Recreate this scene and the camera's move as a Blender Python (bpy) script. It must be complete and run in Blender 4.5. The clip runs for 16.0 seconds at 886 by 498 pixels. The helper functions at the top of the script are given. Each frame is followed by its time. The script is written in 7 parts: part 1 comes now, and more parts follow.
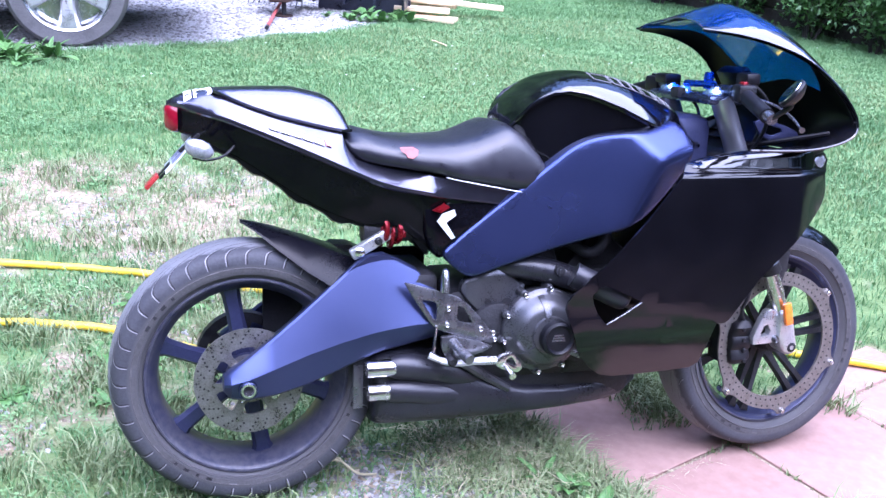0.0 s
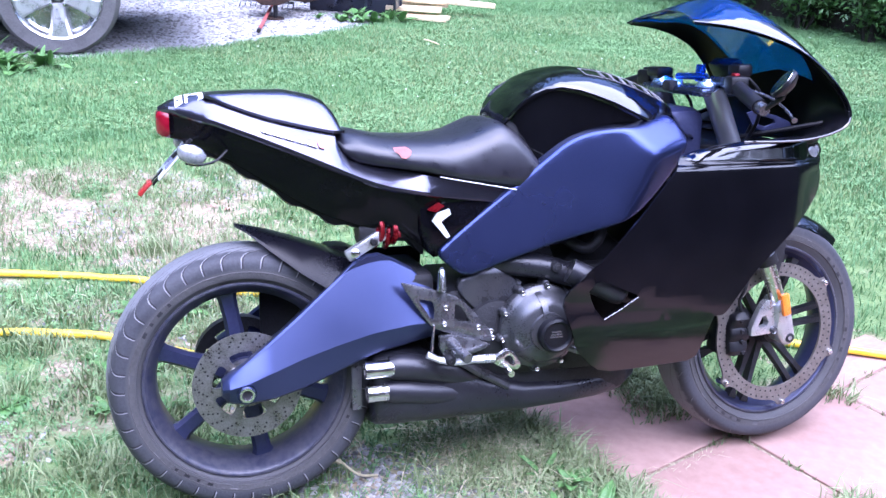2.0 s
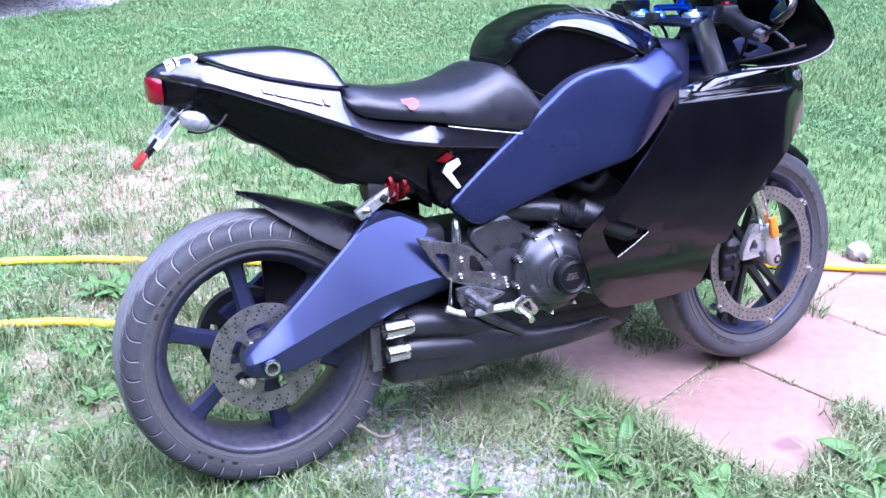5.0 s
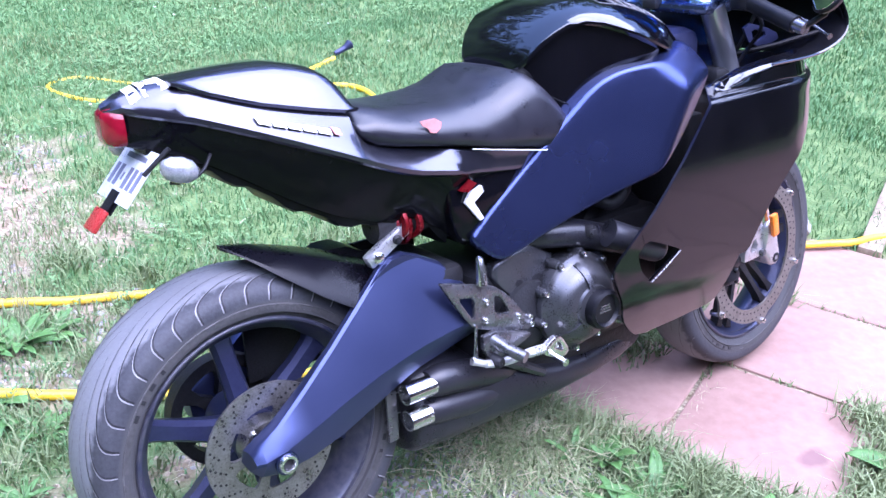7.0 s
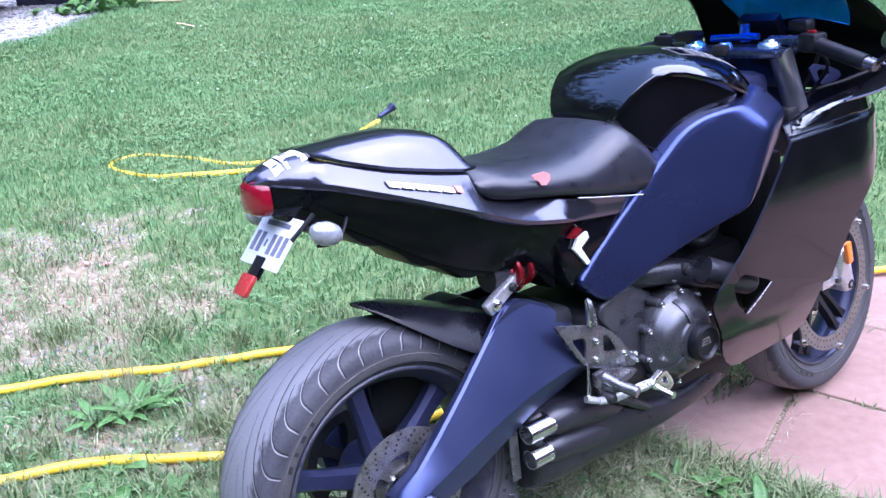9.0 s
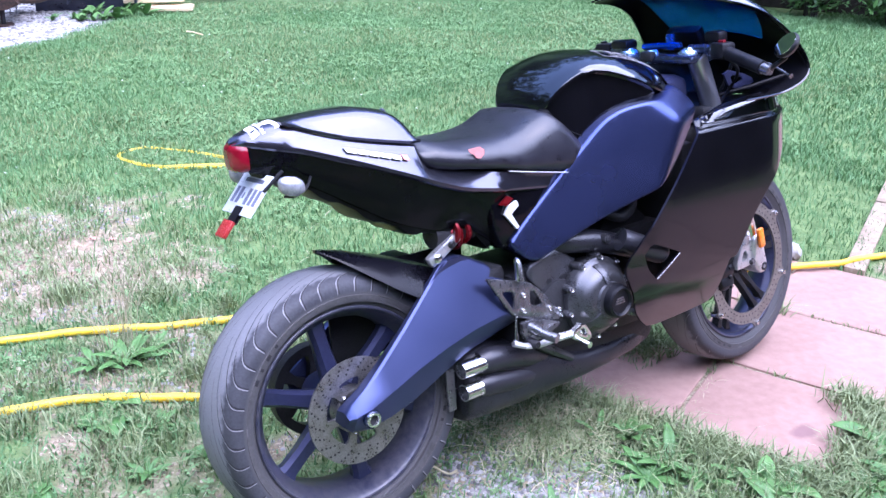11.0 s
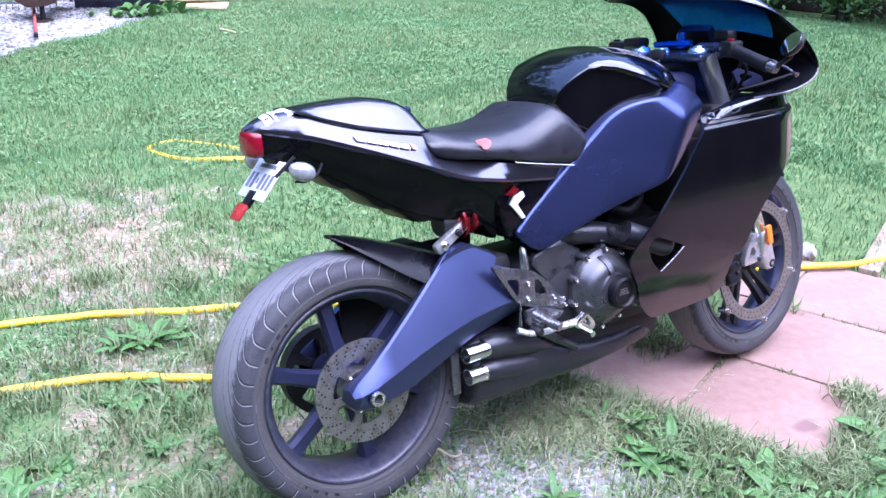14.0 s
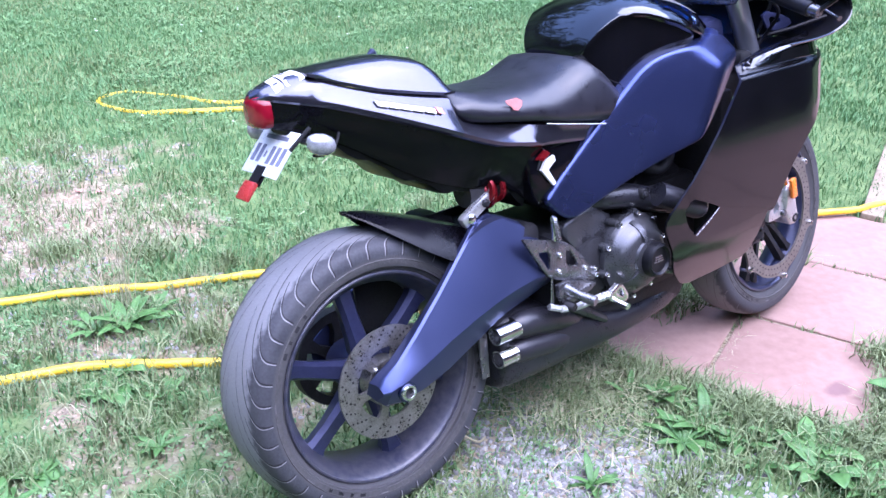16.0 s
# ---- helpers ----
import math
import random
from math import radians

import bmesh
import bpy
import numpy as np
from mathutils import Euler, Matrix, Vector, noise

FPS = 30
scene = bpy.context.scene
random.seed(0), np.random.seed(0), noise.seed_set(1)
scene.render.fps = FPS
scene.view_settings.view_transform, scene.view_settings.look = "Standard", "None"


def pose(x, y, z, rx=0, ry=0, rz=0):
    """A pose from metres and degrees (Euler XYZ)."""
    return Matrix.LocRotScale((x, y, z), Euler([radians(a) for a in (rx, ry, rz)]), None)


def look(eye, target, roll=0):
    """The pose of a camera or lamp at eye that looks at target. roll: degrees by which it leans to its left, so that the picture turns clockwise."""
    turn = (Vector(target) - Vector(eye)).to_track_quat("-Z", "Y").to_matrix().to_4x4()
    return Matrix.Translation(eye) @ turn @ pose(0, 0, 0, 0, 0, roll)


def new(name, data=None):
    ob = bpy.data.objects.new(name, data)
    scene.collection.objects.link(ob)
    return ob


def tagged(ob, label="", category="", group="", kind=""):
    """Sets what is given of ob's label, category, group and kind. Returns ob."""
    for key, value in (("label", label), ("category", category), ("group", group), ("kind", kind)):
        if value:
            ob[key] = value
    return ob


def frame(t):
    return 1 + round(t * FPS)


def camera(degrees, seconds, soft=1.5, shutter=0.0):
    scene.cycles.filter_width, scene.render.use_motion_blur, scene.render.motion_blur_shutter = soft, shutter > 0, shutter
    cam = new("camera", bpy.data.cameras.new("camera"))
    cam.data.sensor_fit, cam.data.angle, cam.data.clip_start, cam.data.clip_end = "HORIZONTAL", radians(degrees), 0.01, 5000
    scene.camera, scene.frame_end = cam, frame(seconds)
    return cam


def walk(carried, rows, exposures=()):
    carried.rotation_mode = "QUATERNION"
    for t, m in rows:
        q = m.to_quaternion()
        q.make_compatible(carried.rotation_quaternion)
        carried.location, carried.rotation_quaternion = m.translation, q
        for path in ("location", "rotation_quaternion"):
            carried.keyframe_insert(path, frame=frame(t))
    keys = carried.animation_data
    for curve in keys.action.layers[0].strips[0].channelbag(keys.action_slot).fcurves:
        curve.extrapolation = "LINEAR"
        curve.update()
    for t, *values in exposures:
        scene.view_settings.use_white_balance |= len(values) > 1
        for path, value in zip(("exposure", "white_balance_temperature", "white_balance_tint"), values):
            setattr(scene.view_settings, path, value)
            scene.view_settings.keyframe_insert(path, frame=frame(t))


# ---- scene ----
cam = camera(49.3, 16.0)
PATH = [
    (0, (-0.21, -1.96, 1.427), (0.391, -0.208, 0.671), 4.9),
    (0.5, (-0.212, -1.956, 1.422), (0.374, -0.206, 0.651), 4.6),
    (1, (-0.208, -1.96, 1.424), (0.386, -0.216, 0.646), 4.0),
    (1.5, (-0.203, -1.962, 1.426), (0.393, -0.217, 0.65), 3.7),
    (2, (-0.203, -1.959, 1.427), (0.401, -0.209, 0.669), 3.5),
    (2.5, (-0.203, -1.954, 1.426), (0.387, -0.198, 0.674), 3.3),
    (3, (-0.198, -1.953, 1.425), (0.378, -0.193, 0.668), 3.2),
    (3.5, (-0.197, -1.95, 1.421), (0.376, -0.196, 0.651), 2.6),
    (4, (-0.217, -1.931, 1.427), (0.359, -0.181, 0.648), 0.9),
    (4.5, (-0.347, -1.885, 1.423), (0.356, -0.192, 0.622), 1.0),
    (4.7, (-0.401, -1.861, 1.413), (0.359, -0.203, 0.594), 1.3),
    (6.8, (-0.589, -1.287, 1.394), (0.477, 0.115, 0.445), 3.6),
    (7, (-0.622, -1.246, 1.409), (0.514, 0.112, 0.479), 3.6),
    (7.5, (-0.671, -1.209, 1.418), (0.503, 0.164, 0.559), 5.1),
    (8, (-0.695, -1.255, 1.431), (0.299, 0.279, 0.618), 0.9),
    (8.5, (-0.723, -1.269, 1.425), (0.312, 0.239, 0.615), 0.4),
    (9, (-0.832, -1.206, 1.444), (0.311, 0.21, 0.613), -0.4),
    (9.5, (-0.891, -1.231, 1.448), (0.369, 0.024, 0.532), 4.4),
    (9.7, (-0.916, -1.278, 1.469), (0.334, 0.029, 0.615), 4.6),
    (11.8, (-0.974, -1.659, 1.467), (0.125, -0.191, 0.669), -0.1),
    (12, (-0.975, -1.665, 1.467), (0.122, -0.196, 0.668), 0.0),
    (12.5, (-0.958, -1.668, 1.463), (0.148, -0.212, 0.652), 0.5),
    (13, (-0.97, -1.681, 1.481), (0.122, -0.176, 0.744), 0.8),
    (13.5, (-0.969, -1.68, 1.474), (0.133, -0.196, 0.711), 1.5),
    (14, (-0.969, -1.671, 1.465), (0.124, -0.193, 0.678), 1.5),
    (14.5, (-0.97, -1.658, 1.463), (0.107, -0.176, 0.66), 1.3),
    (15, (-0.976, -1.601, 1.453), (0.063, -0.123, 0.596), 1.2),
    (15.5, (-0.992, -1.474, 1.459), (0.054, -0.012, 0.582), 0.6),
    (16, (-0.982, -1.366, 1.45), (0.182, -0.016, 0.543), 1.6),
]
walk(cam, [(t, look(eye, target, roll)) for t, eye, target, roll in PATH], [(0, 2.55, 5150, 30), (4.7, 2.55, 5150, 30), (7.3, 2.48, 5150, 30), (9.2, 2.22, 5200, 27), (12.0, 2.36, 5250, 29), (16, 2.36, 5230, 29)])

# ---- world and light ----
world = bpy.data.worlds.new("world")
scene.world = world
world.use_nodes = True
wn = world.node_tree
sky = wn.nodes.new("ShaderNodeTexSky")
sky.sky_type, sky.sun_disc = "NISHITA", False
sky.sun_elevation, sky.sun_rotation = radians(70), radians(165)
sky.air_density, sky.dust_density, sky.ozone_density = 1.0, 2.0, 1.0
wn.nodes["Background"].inputs["Strength"].default_value = 0.115
wn.links.new(sky.outputs[0], wn.nodes["Background"].inputs["Color"])
sun = new("sun", bpy.data.lights.new("sun", "SUN"))
sun.data.energy, sun.data.angle, sun.data.color = 2.1, radians(100), (1.0, 0.98, 0.95)
sun.matrix_world = look((0.6, -2.2, 6.5), (0, 0, 0))


# ---- materials ----
def ramp_mat(name, c1, c2, rough=0.5, metal=0.0, scale=30.0, bump=0.0, coat=0.0, spec=0.5, fine=6.0, rough_var=0.1, island=0.0, per_object=0.0):
    """Two colours mixed by noise at two scales, with a fine bump and uneven roughness."""
    m = bpy.data.materials.new(name)
    m.use_nodes = True
    t = m.node_tree
    b = t.nodes["Principled BSDF"]
    co = t.nodes.new("ShaderNodeTexCoord")
    big, small = t.nodes.new("ShaderNodeTexNoise"), t.nodes.new("ShaderNodeTexNoise")
    big.inputs["Scale"].default_value, small.inputs["Scale"].default_value = scale, scale * fine
    big.inputs["Detail"].default_value, small.inputs["Detail"].default_value = 4, 3
    for n in (big, small):
        t.links.new(co.outputs["Object"], n.inputs["Vector"])
    add = t.nodes.new("ShaderNodeMath")
    add.operation = "ADD"
    t.links.new(big.outputs["Fac"], add.inputs[0])
    t.links.new(small.outputs["Fac"], add.inputs[1])
    span = t.nodes.new("ShaderNodeMapRange")
    span.inputs["From Min"].default_value, span.inputs["From Max"].default_value = 0.75, 1.25
    t.links.new(add.outputs[0], span.inputs["Value"])
    fac = span.outputs[0]
    if island or per_object:
        src = t.nodes.new("ShaderNodeNewGeometry").outputs["Random Per Island"] if island else t.nodes.new("ShaderNodeObjectInfo").outputs["Random"]
        mixf = t.nodes.new("ShaderNodeMix")
        mixf.inputs[0].default_value = island or per_object
        t.links.new(fac, mixf.inputs[2])
        t.links.new(src, mixf.inputs[3])
        fac = mixf.outputs[0]
    mix = t.nodes.new("ShaderNodeMix")
    mix.data_type = "RGBA"
    mix.inputs[6].default_value, mix.inputs[7].default_value = (*c1, 1), (*c2, 1)
    t.links.new(fac, mix.inputs[0])
    t.links.new(mix.outputs[2], b.inputs["Base Color"])
    rr = t.nodes.new("ShaderNodeMapRange")
    rr.inputs["To Min"].default_value, rr.inputs["To Max"].default_value = max(0.02, rough - rough_var), min(1, rough + rough_var)
    t.links.new(span.outputs[0], rr.inputs["Value"])
    t.links.new(rr.outputs[0], b.inputs["Roughness"])
    b.inputs["Metallic"].default_value = metal
    b.inputs["Coat Weight"].default_value = coat
    b.inputs["Coat Roughness"].default_value = 0.04
    b.inputs["Specular IOR Level"].default_value = spec
    if bump:
        bp = t.nodes.new("ShaderNodeBump")
        bp.inputs["Strength"].default_value, bp.inputs["Distance"].default_value = bump, 0.004
        t.links.new(small.outputs["Fac"], bp.inputs["Height"])
        t.links.new(bp.outputs[0], b.inputs["Normal"])
    return m


M_BLACK = ramp_mat("black_gloss_paint", (0.002, 0.002, 0.003), (0.004, 0.004, 0.006), 0.10, 0, 8, 0, 1.0, 0.5, 30, 0.04)
M_SATIN = ramp_mat("satin_black_panel", (0.003, 0.003, 0.005), (0.005, 0.005, 0.008), 0.30, 0, 10, 0.0, 0.0, 0.20, 20, 0.06)
M_INNER = ramp_mat("semi_gloss_black", (0.003, 0.003, 0.004), (0.006, 0.006, 0.008), 0.38, 0, 12, 0, 0.0, 0.12, 20, 0.05)
M_BLUE = ramp_mat("satin_blue_paint", (0.046, 0.058, 0.148), (0.052, 0.064, 0.160), 0.27, 0.88, 3, 0.0, 0.0, 0.5, 3, 0.02)
M_ARM = ramp_mat("satin_grey_blue_paint", (0.052, 0.063, 0.142), (0.060, 0.071, 0.156), 0.33, 0.80, 3, 0.0, 0.0, 0.5, 3, 0.03)
M_BLUEDK = ramp_mat("dark_blue_wheel_paint", (0.028, 0.032, 0.078), (0.040, 0.045, 0.100), 0.36, 0.4, 6, 0.02, 0.1, 0.5, 20, 0.08)
M_RIM = ramp_mat("dusty_blue_rim_paint", (0.030, 0.032, 0.060), (0.085, 0.084, 0.100), 0.40, 0.25, 7, 0.02, 0.1, 0.5, 9, 0.08)
M_RUBBER = ramp_mat("dusty_tyre_rubber", (0.075, 0.072, 0.074), (0.120, 0.116, 0.118), 0.72, 0, 9, 0.25, 0, 0.3, 14)
M_BAND = ramp_mat("raised_sidewall_rubber", (0.050, 0.048, 0.050), (0.082, 0.079, 0.081), 0.70, 0, 9, 0.2, 0, 0.3, 14)
M_GROOVE = ramp_mat("dusty_tread_groove", (0.19, 0.19, 0.20), (0.30, 0.30, 0.31), 0.9, 0, 20, 0.1, 0, 0.2)
M_PLASTIC = ramp_mat("black_textured_plastic", (0.004, 0.004, 0.006), (0.009, 0.009, 0.012), 0.40, 0, 25, 0.06, 0, 0.28, 12)
M_VINYL = ramp_mat("black_seat_vinyl", (0.010, 0.010, 0.015), (0.018, 0.018, 0.026), 0.33, 0, 30, 0.05, 0, 0.6, 20, 0.06)
M_ENGINE = ramp_mat("dark_grey_cast_metal", (0.072, 0.073, 0.082), (0.105, 0.106, 0.116), 0.34, 0.7, 22, 0.06, 0, 0.5, 14)
M_ENGDARK = ramp_mat("black_engine_casting", (0.010, 0.010, 0.012), (0.026, 0.026, 0.03), 0.55, 0.2, 22, 0.3, 0, 0.4, 10)
M_EXH = ramp_mat("matt_black_exhaust", (0.013, 0.013, 0.018), (0.022, 0.022, 0.028), 0.36, 0.1, 14, 0.03, 0, 0.55, 20)
M_CHROME = ramp_mat("polished_steel", (0.66, 0.66, 0.67), (0.80, 0.80, 0.81), 0.22, 1.0, 30, 0.02, 0, 0.5, 10, 0.06)
M_ALU = ramp_mat("bare_aluminium", (0.52, 0.52, 0.54), (0.68, 0.68, 0.70), 0.34, 0.8, 25, 0.08, 0, 0.5, 12)
M_ALUGREY = ramp_mat("grey_painted_bracket", (0.150, 0.150, 0.162), (0.205, 0.205, 0.22), 0.30, 0.8, 6, 0.0, 0, 0.5, 12)
M_DISC = ramp_mat("worn_steel_disc", (0.20, 0.19, 0.18), (0.34, 0.33, 0.32), 0.36, 0.85, 40, 0.06, 0, 0.5, 8)
M_DISCF = ramp_mat("brown_tinged_steel_disc", (0.155, 0.138, 0.120), (0.25, 0.228, 0.205), 0.42, 0.6, 40, 0.04, 0, 0.5, 8)
M_RED = ramp_mat("red_anodised_metal", (0.15, 0.004, 0.008), (0.22, 0.006, 0.011), 0.3, 0.5, 30)
M_REDLENS = ramp_mat("red_lens_plastic", (0.15, 0.003, 0.010), (0.22, 0.005, 0.017), 0.12, 0, 12, 0, 0.4, 0.4)
M_REDREF = ramp_mat("red_reflector", (0.30, 0.02, 0.018), (0.40, 0.03, 0.027), 0.3, 0, 300, 0.3, 0.5)
M_ORANGE = ramp_mat("orange_reflector", (0.85, 0.19, 0.01), (0.95, 0.26, 0.015), 0.25, 0, 300, 0.3, 0.6)
M_CLEAR = ramp_mat("clear_ribbed_lens", (0.20, 0.21, 0.23), (0.36, 0.37, 0.40), 0.14, 0.25, 90, 0.1, 1.0)
M_WHITE = ramp_mat("white_vinyl_sticker", (0.72, 0.71, 0.66), (0.82, 0.82, 0.78), 0.4, 0, 60)
M_PINK = ramp_mat("faded_red_emblem", (0.62, 0.20, 0.20), (0.72, 0.30, 0.29), 0.45, 0, 80)
M_PLATE = ramp_mat("white_plate_metal", (0.62, 0.66, 0.74), (0.74, 0.77, 0.82), 0.35, 0, 40, 0.05, 0.4)
M_INK = ramp_mat("dark_blue_ink", (0.12, 0.13, 0.20), (0.18, 0.19, 0.26), 0.5)
M_BLUEANO = ramp_mat("blue_anodised_aluminium", (0.03, 0.10, 0.62), (0.06, 0.17, 0.80), 0.22, 0.8, 30)
M_LIGHTBLUE = ramp_mat("pale_blue_polished_cap", (0.30, 0.48, 0.75), (0.50, 0.66, 0.88), 0.18, 0.8, 30)
M_MIRROR = ramp_mat("mirror_glass", (0.86, 0.88, 0.88), (0.9, 0.9, 0.9), 0.03, 1.0, 5, 0, 0, 0.5, 6, 0.01)
M_YELLOW = ramp_mat("yellow_rubber_hose", (0.72, 0.47, 0.012), (0.85, 0.60, 0.03), 0.38, 0, 20, 0.1, 0.1)
M_WOOD = ramp_mat("fresh_pine_board", (0.56, 0.42, 0.25), (0.72, 0.58, 0.38), 0.7, 0, 9, 0.2, 0, 0.3)
M_PALEWOOD = ramp_mat("weathered_pale_timber", (0.20, 0.155, 0.105), (0.33, 0.265, 0.19), 0.85, 0, 6, 0.4, 0, 0.3, 12)
M_DARKWOOD = ramp_mat("weathered_dark_timber", (0.022, 0.019, 0.017), (0.055, 0.048, 0.042), 0.85, 0, 5, 0.5, 0, 0.3)
M_NAVY = ramp_mat("dark_navy_enamel", (0.010, 0.012, 0.024), (0.02, 0.023, 0.042), 0.35, 0, 6, 0.1, 0.2)
M_REDWOOD = ramp_mat("worn_red_paint", (0.24, 0.04, 0.035), (0.36, 0.08, 0.07), 0.7, 0, 20, 0.1)
M_STONE = ramp_mat("pale_limestone_gravel", (0.07, 0.068, 0.065), (0.37, 0.36, 0.345), 0.85, 0, 30, 0.3, 0, 0.3, 8, 0.1, 0.75)
M_PEBBLE = ramp_mat("soil_stained_pebble", (0.085, 0.066, 0.044), (0.41, 0.345, 0.250), 0.9, 0, 30, 0.3, 0, 0.3, 8, 0.1, 0.75)
M_SLAB = ramp_mat("pink_concrete_slab", (0.235, 0.145, 0.118), (0.325, 0.215, 0.180), 0.9, 0, 3.2, 0.10, 0, 0.25, 9, 0.06, 0, 0.22)


def add_stain(m, x, y, rx, ry, tint):
    """A dark oval stain on the paving at one spot of the yard."""
    t = m.node_tree
    b = t.nodes["Principled BSDF"]
    base = b.inputs["Base Color"].links[0].from_socket
    geo, mapping, noise_, grow, dist, span, mix = (t.nodes.new(k) for k in ("ShaderNodeNewGeometry", "ShaderNodeMapping", "ShaderNodeTexNoise", "ShaderNodeMath", "ShaderNodeVectorMath", "ShaderNodeMapRange", "ShaderNodeMix"))
    mapping.inputs["Location"].default_value = (-x / rx, -y / ry, 0)
    mapping.inputs["Scale"].default_value = (1 / rx, 1 / ry, 0)
    noise_.inputs["Scale"].default_value = 30
    t.links.new(geo.outputs["Position"], mapping.inputs["Vector"])
    t.links.new(geo.outputs["Position"], noise_.inputs["Vector"])
    dist.operation, grow.operation = "LENGTH", "MULTIPLY_ADD"
    t.links.new(mapping.outputs[0], dist.inputs[0])
    t.links.new(noise_.outputs["Fac"], grow.inputs[0])
    grow.inputs[1].default_value = 0.9
    t.links.new(dist.outputs["Value"], grow.inputs[2])
    span.inputs["From Min"].default_value, span.inputs["From Max"].default_value = 1.15, 1.6
    span.inputs["To Min"].default_value, span.inputs["To Max"].default_value = 0.75, 0.0
    t.links.new(grow.outputs[0], span.inputs["Value"])
    mix.data_type = "RGBA"
    t.links.new(span.outputs[0], mix.inputs[0])
    t.links.new(base, mix.inputs[6])
    mix.inputs[7].default_value = (*tint, 1)
    t.links.new(mix.outputs[2], b.inputs["Base Color"])


add_stain(M_SLAB, 1.20, -0.45, 0.045, 0.03, (0.17, 0.10, 0.10))
M_GRASS = ramp_mat("lawn_grass", (0.070, 0.162, 0.055), (0.150, 0.278, 0.110), 0.6, 0, 0.9, 0, 0, 0.3, 6, 0.1, 0.25)
M_GRASSLT = ramp_mat("sun_bleached_grass", (0.15, 0.20, 0.075), (0.27, 0.33, 0.155), 0.6, 0, 2.0, 0, 0, 0.3, 6, 0.1, 0.35)
M_GRASSDK = ramp_mat("tall_grass", (0.105, 0.158, 0.058), (0.280, 0.330, 0.165), 0.55, 0, 2.0, 0, 0, 0.35, 9, 0.1, 0.6)
M_STRAW = ramp_mat("dry_straw", (0.30, 0.27, 0.16), (0.48, 0.44, 0.30), 0.8, 0, 6, 0, 0, 0.3, 8, 0.1, 0.6)
M_LEAF = ramp_mat("broad_weed_leaf", (0.045, 0.125, 0.028), (0.110, 0.225, 0.060), 0.5, 0, 14, 0.2, 0, 0.4, 6, 0.1, 0, 0.4)
M_BUSH = ramp_mat("shrub_leaf", (0.030, 0.085, 0.018), (0.085, 0.19, 0.045), 0.5, 0, 3, 0, 0, 0.4, 6, 0.1, 0.6)
M_TREES = ramp_mat("distant_foliage", (0.012, 0.028, 0.010), (0.040, 0.075, 0.025), 0.9, 0, 0.6, 0.6, 0, 0.2, 7)
M_CLOVERLEAF = ramp_mat("clover_leaf", (0.090, 0.180, 0.058), (0.165, 0.275, 0.105), 0.6, 0, 1.4, 0, 0, 0.35, 8, 0.1, 0.45)
M_CLOVER = ramp_mat("white_clover_flower", (0.36, 0.44, 0.30), (0.55, 0.60, 0.50), 0.8, 0, 60)

M_FORK = ramp_mat("polished_grey_fork", (0.46, 0.48, 0.54), (0.50, 0.52, 0.58), 0.32, 0.9, 3, 0.0, 0.3, 0.6, 2, 0.02)
M_YOKE = ramp_mat("dark_anodised_yoke", (0.070, 0.088, 0.150), (0.095, 0.115, 0.185), 0.28, 0.85, 6, 0.0, 0, 0.5, 10, 0.05)
M_TRIM = ramp_mat("bright_silver_trim", (0.80, 0.80, 0.82), (0.88, 0.88, 0.90), 0.35, 0.3, 40)
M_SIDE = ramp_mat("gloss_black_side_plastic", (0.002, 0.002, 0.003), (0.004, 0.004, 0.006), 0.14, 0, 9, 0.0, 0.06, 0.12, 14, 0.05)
# gloss black like M_SIDE, its base lightened to stand for the sky's sheen
M_TAIL = ramp_mat("black_paint_sky_sheen", (0.072, 0.072, 0.100), (0.084, 0.084, 0.114), 0.20, 0.85, 4, 0, 0.65, 0.5, 5, 0.03)
M_TAIL.node_tree.nodes["Principled BSDF"].inputs["Coat Roughness"].default_value = 0.05
M_FAIR = ramp_mat("scuffed_black_gloss_paint", (0.002, 0.002, 0.003), (0.004, 0.004, 0.006), 0.16, 0, 8, 0, 0.3, 0.36, 30, 0.04)
M_FAIR.node_tree.nodes["Principled BSDF"].inputs["Coat Roughness"].default_value = 0.05


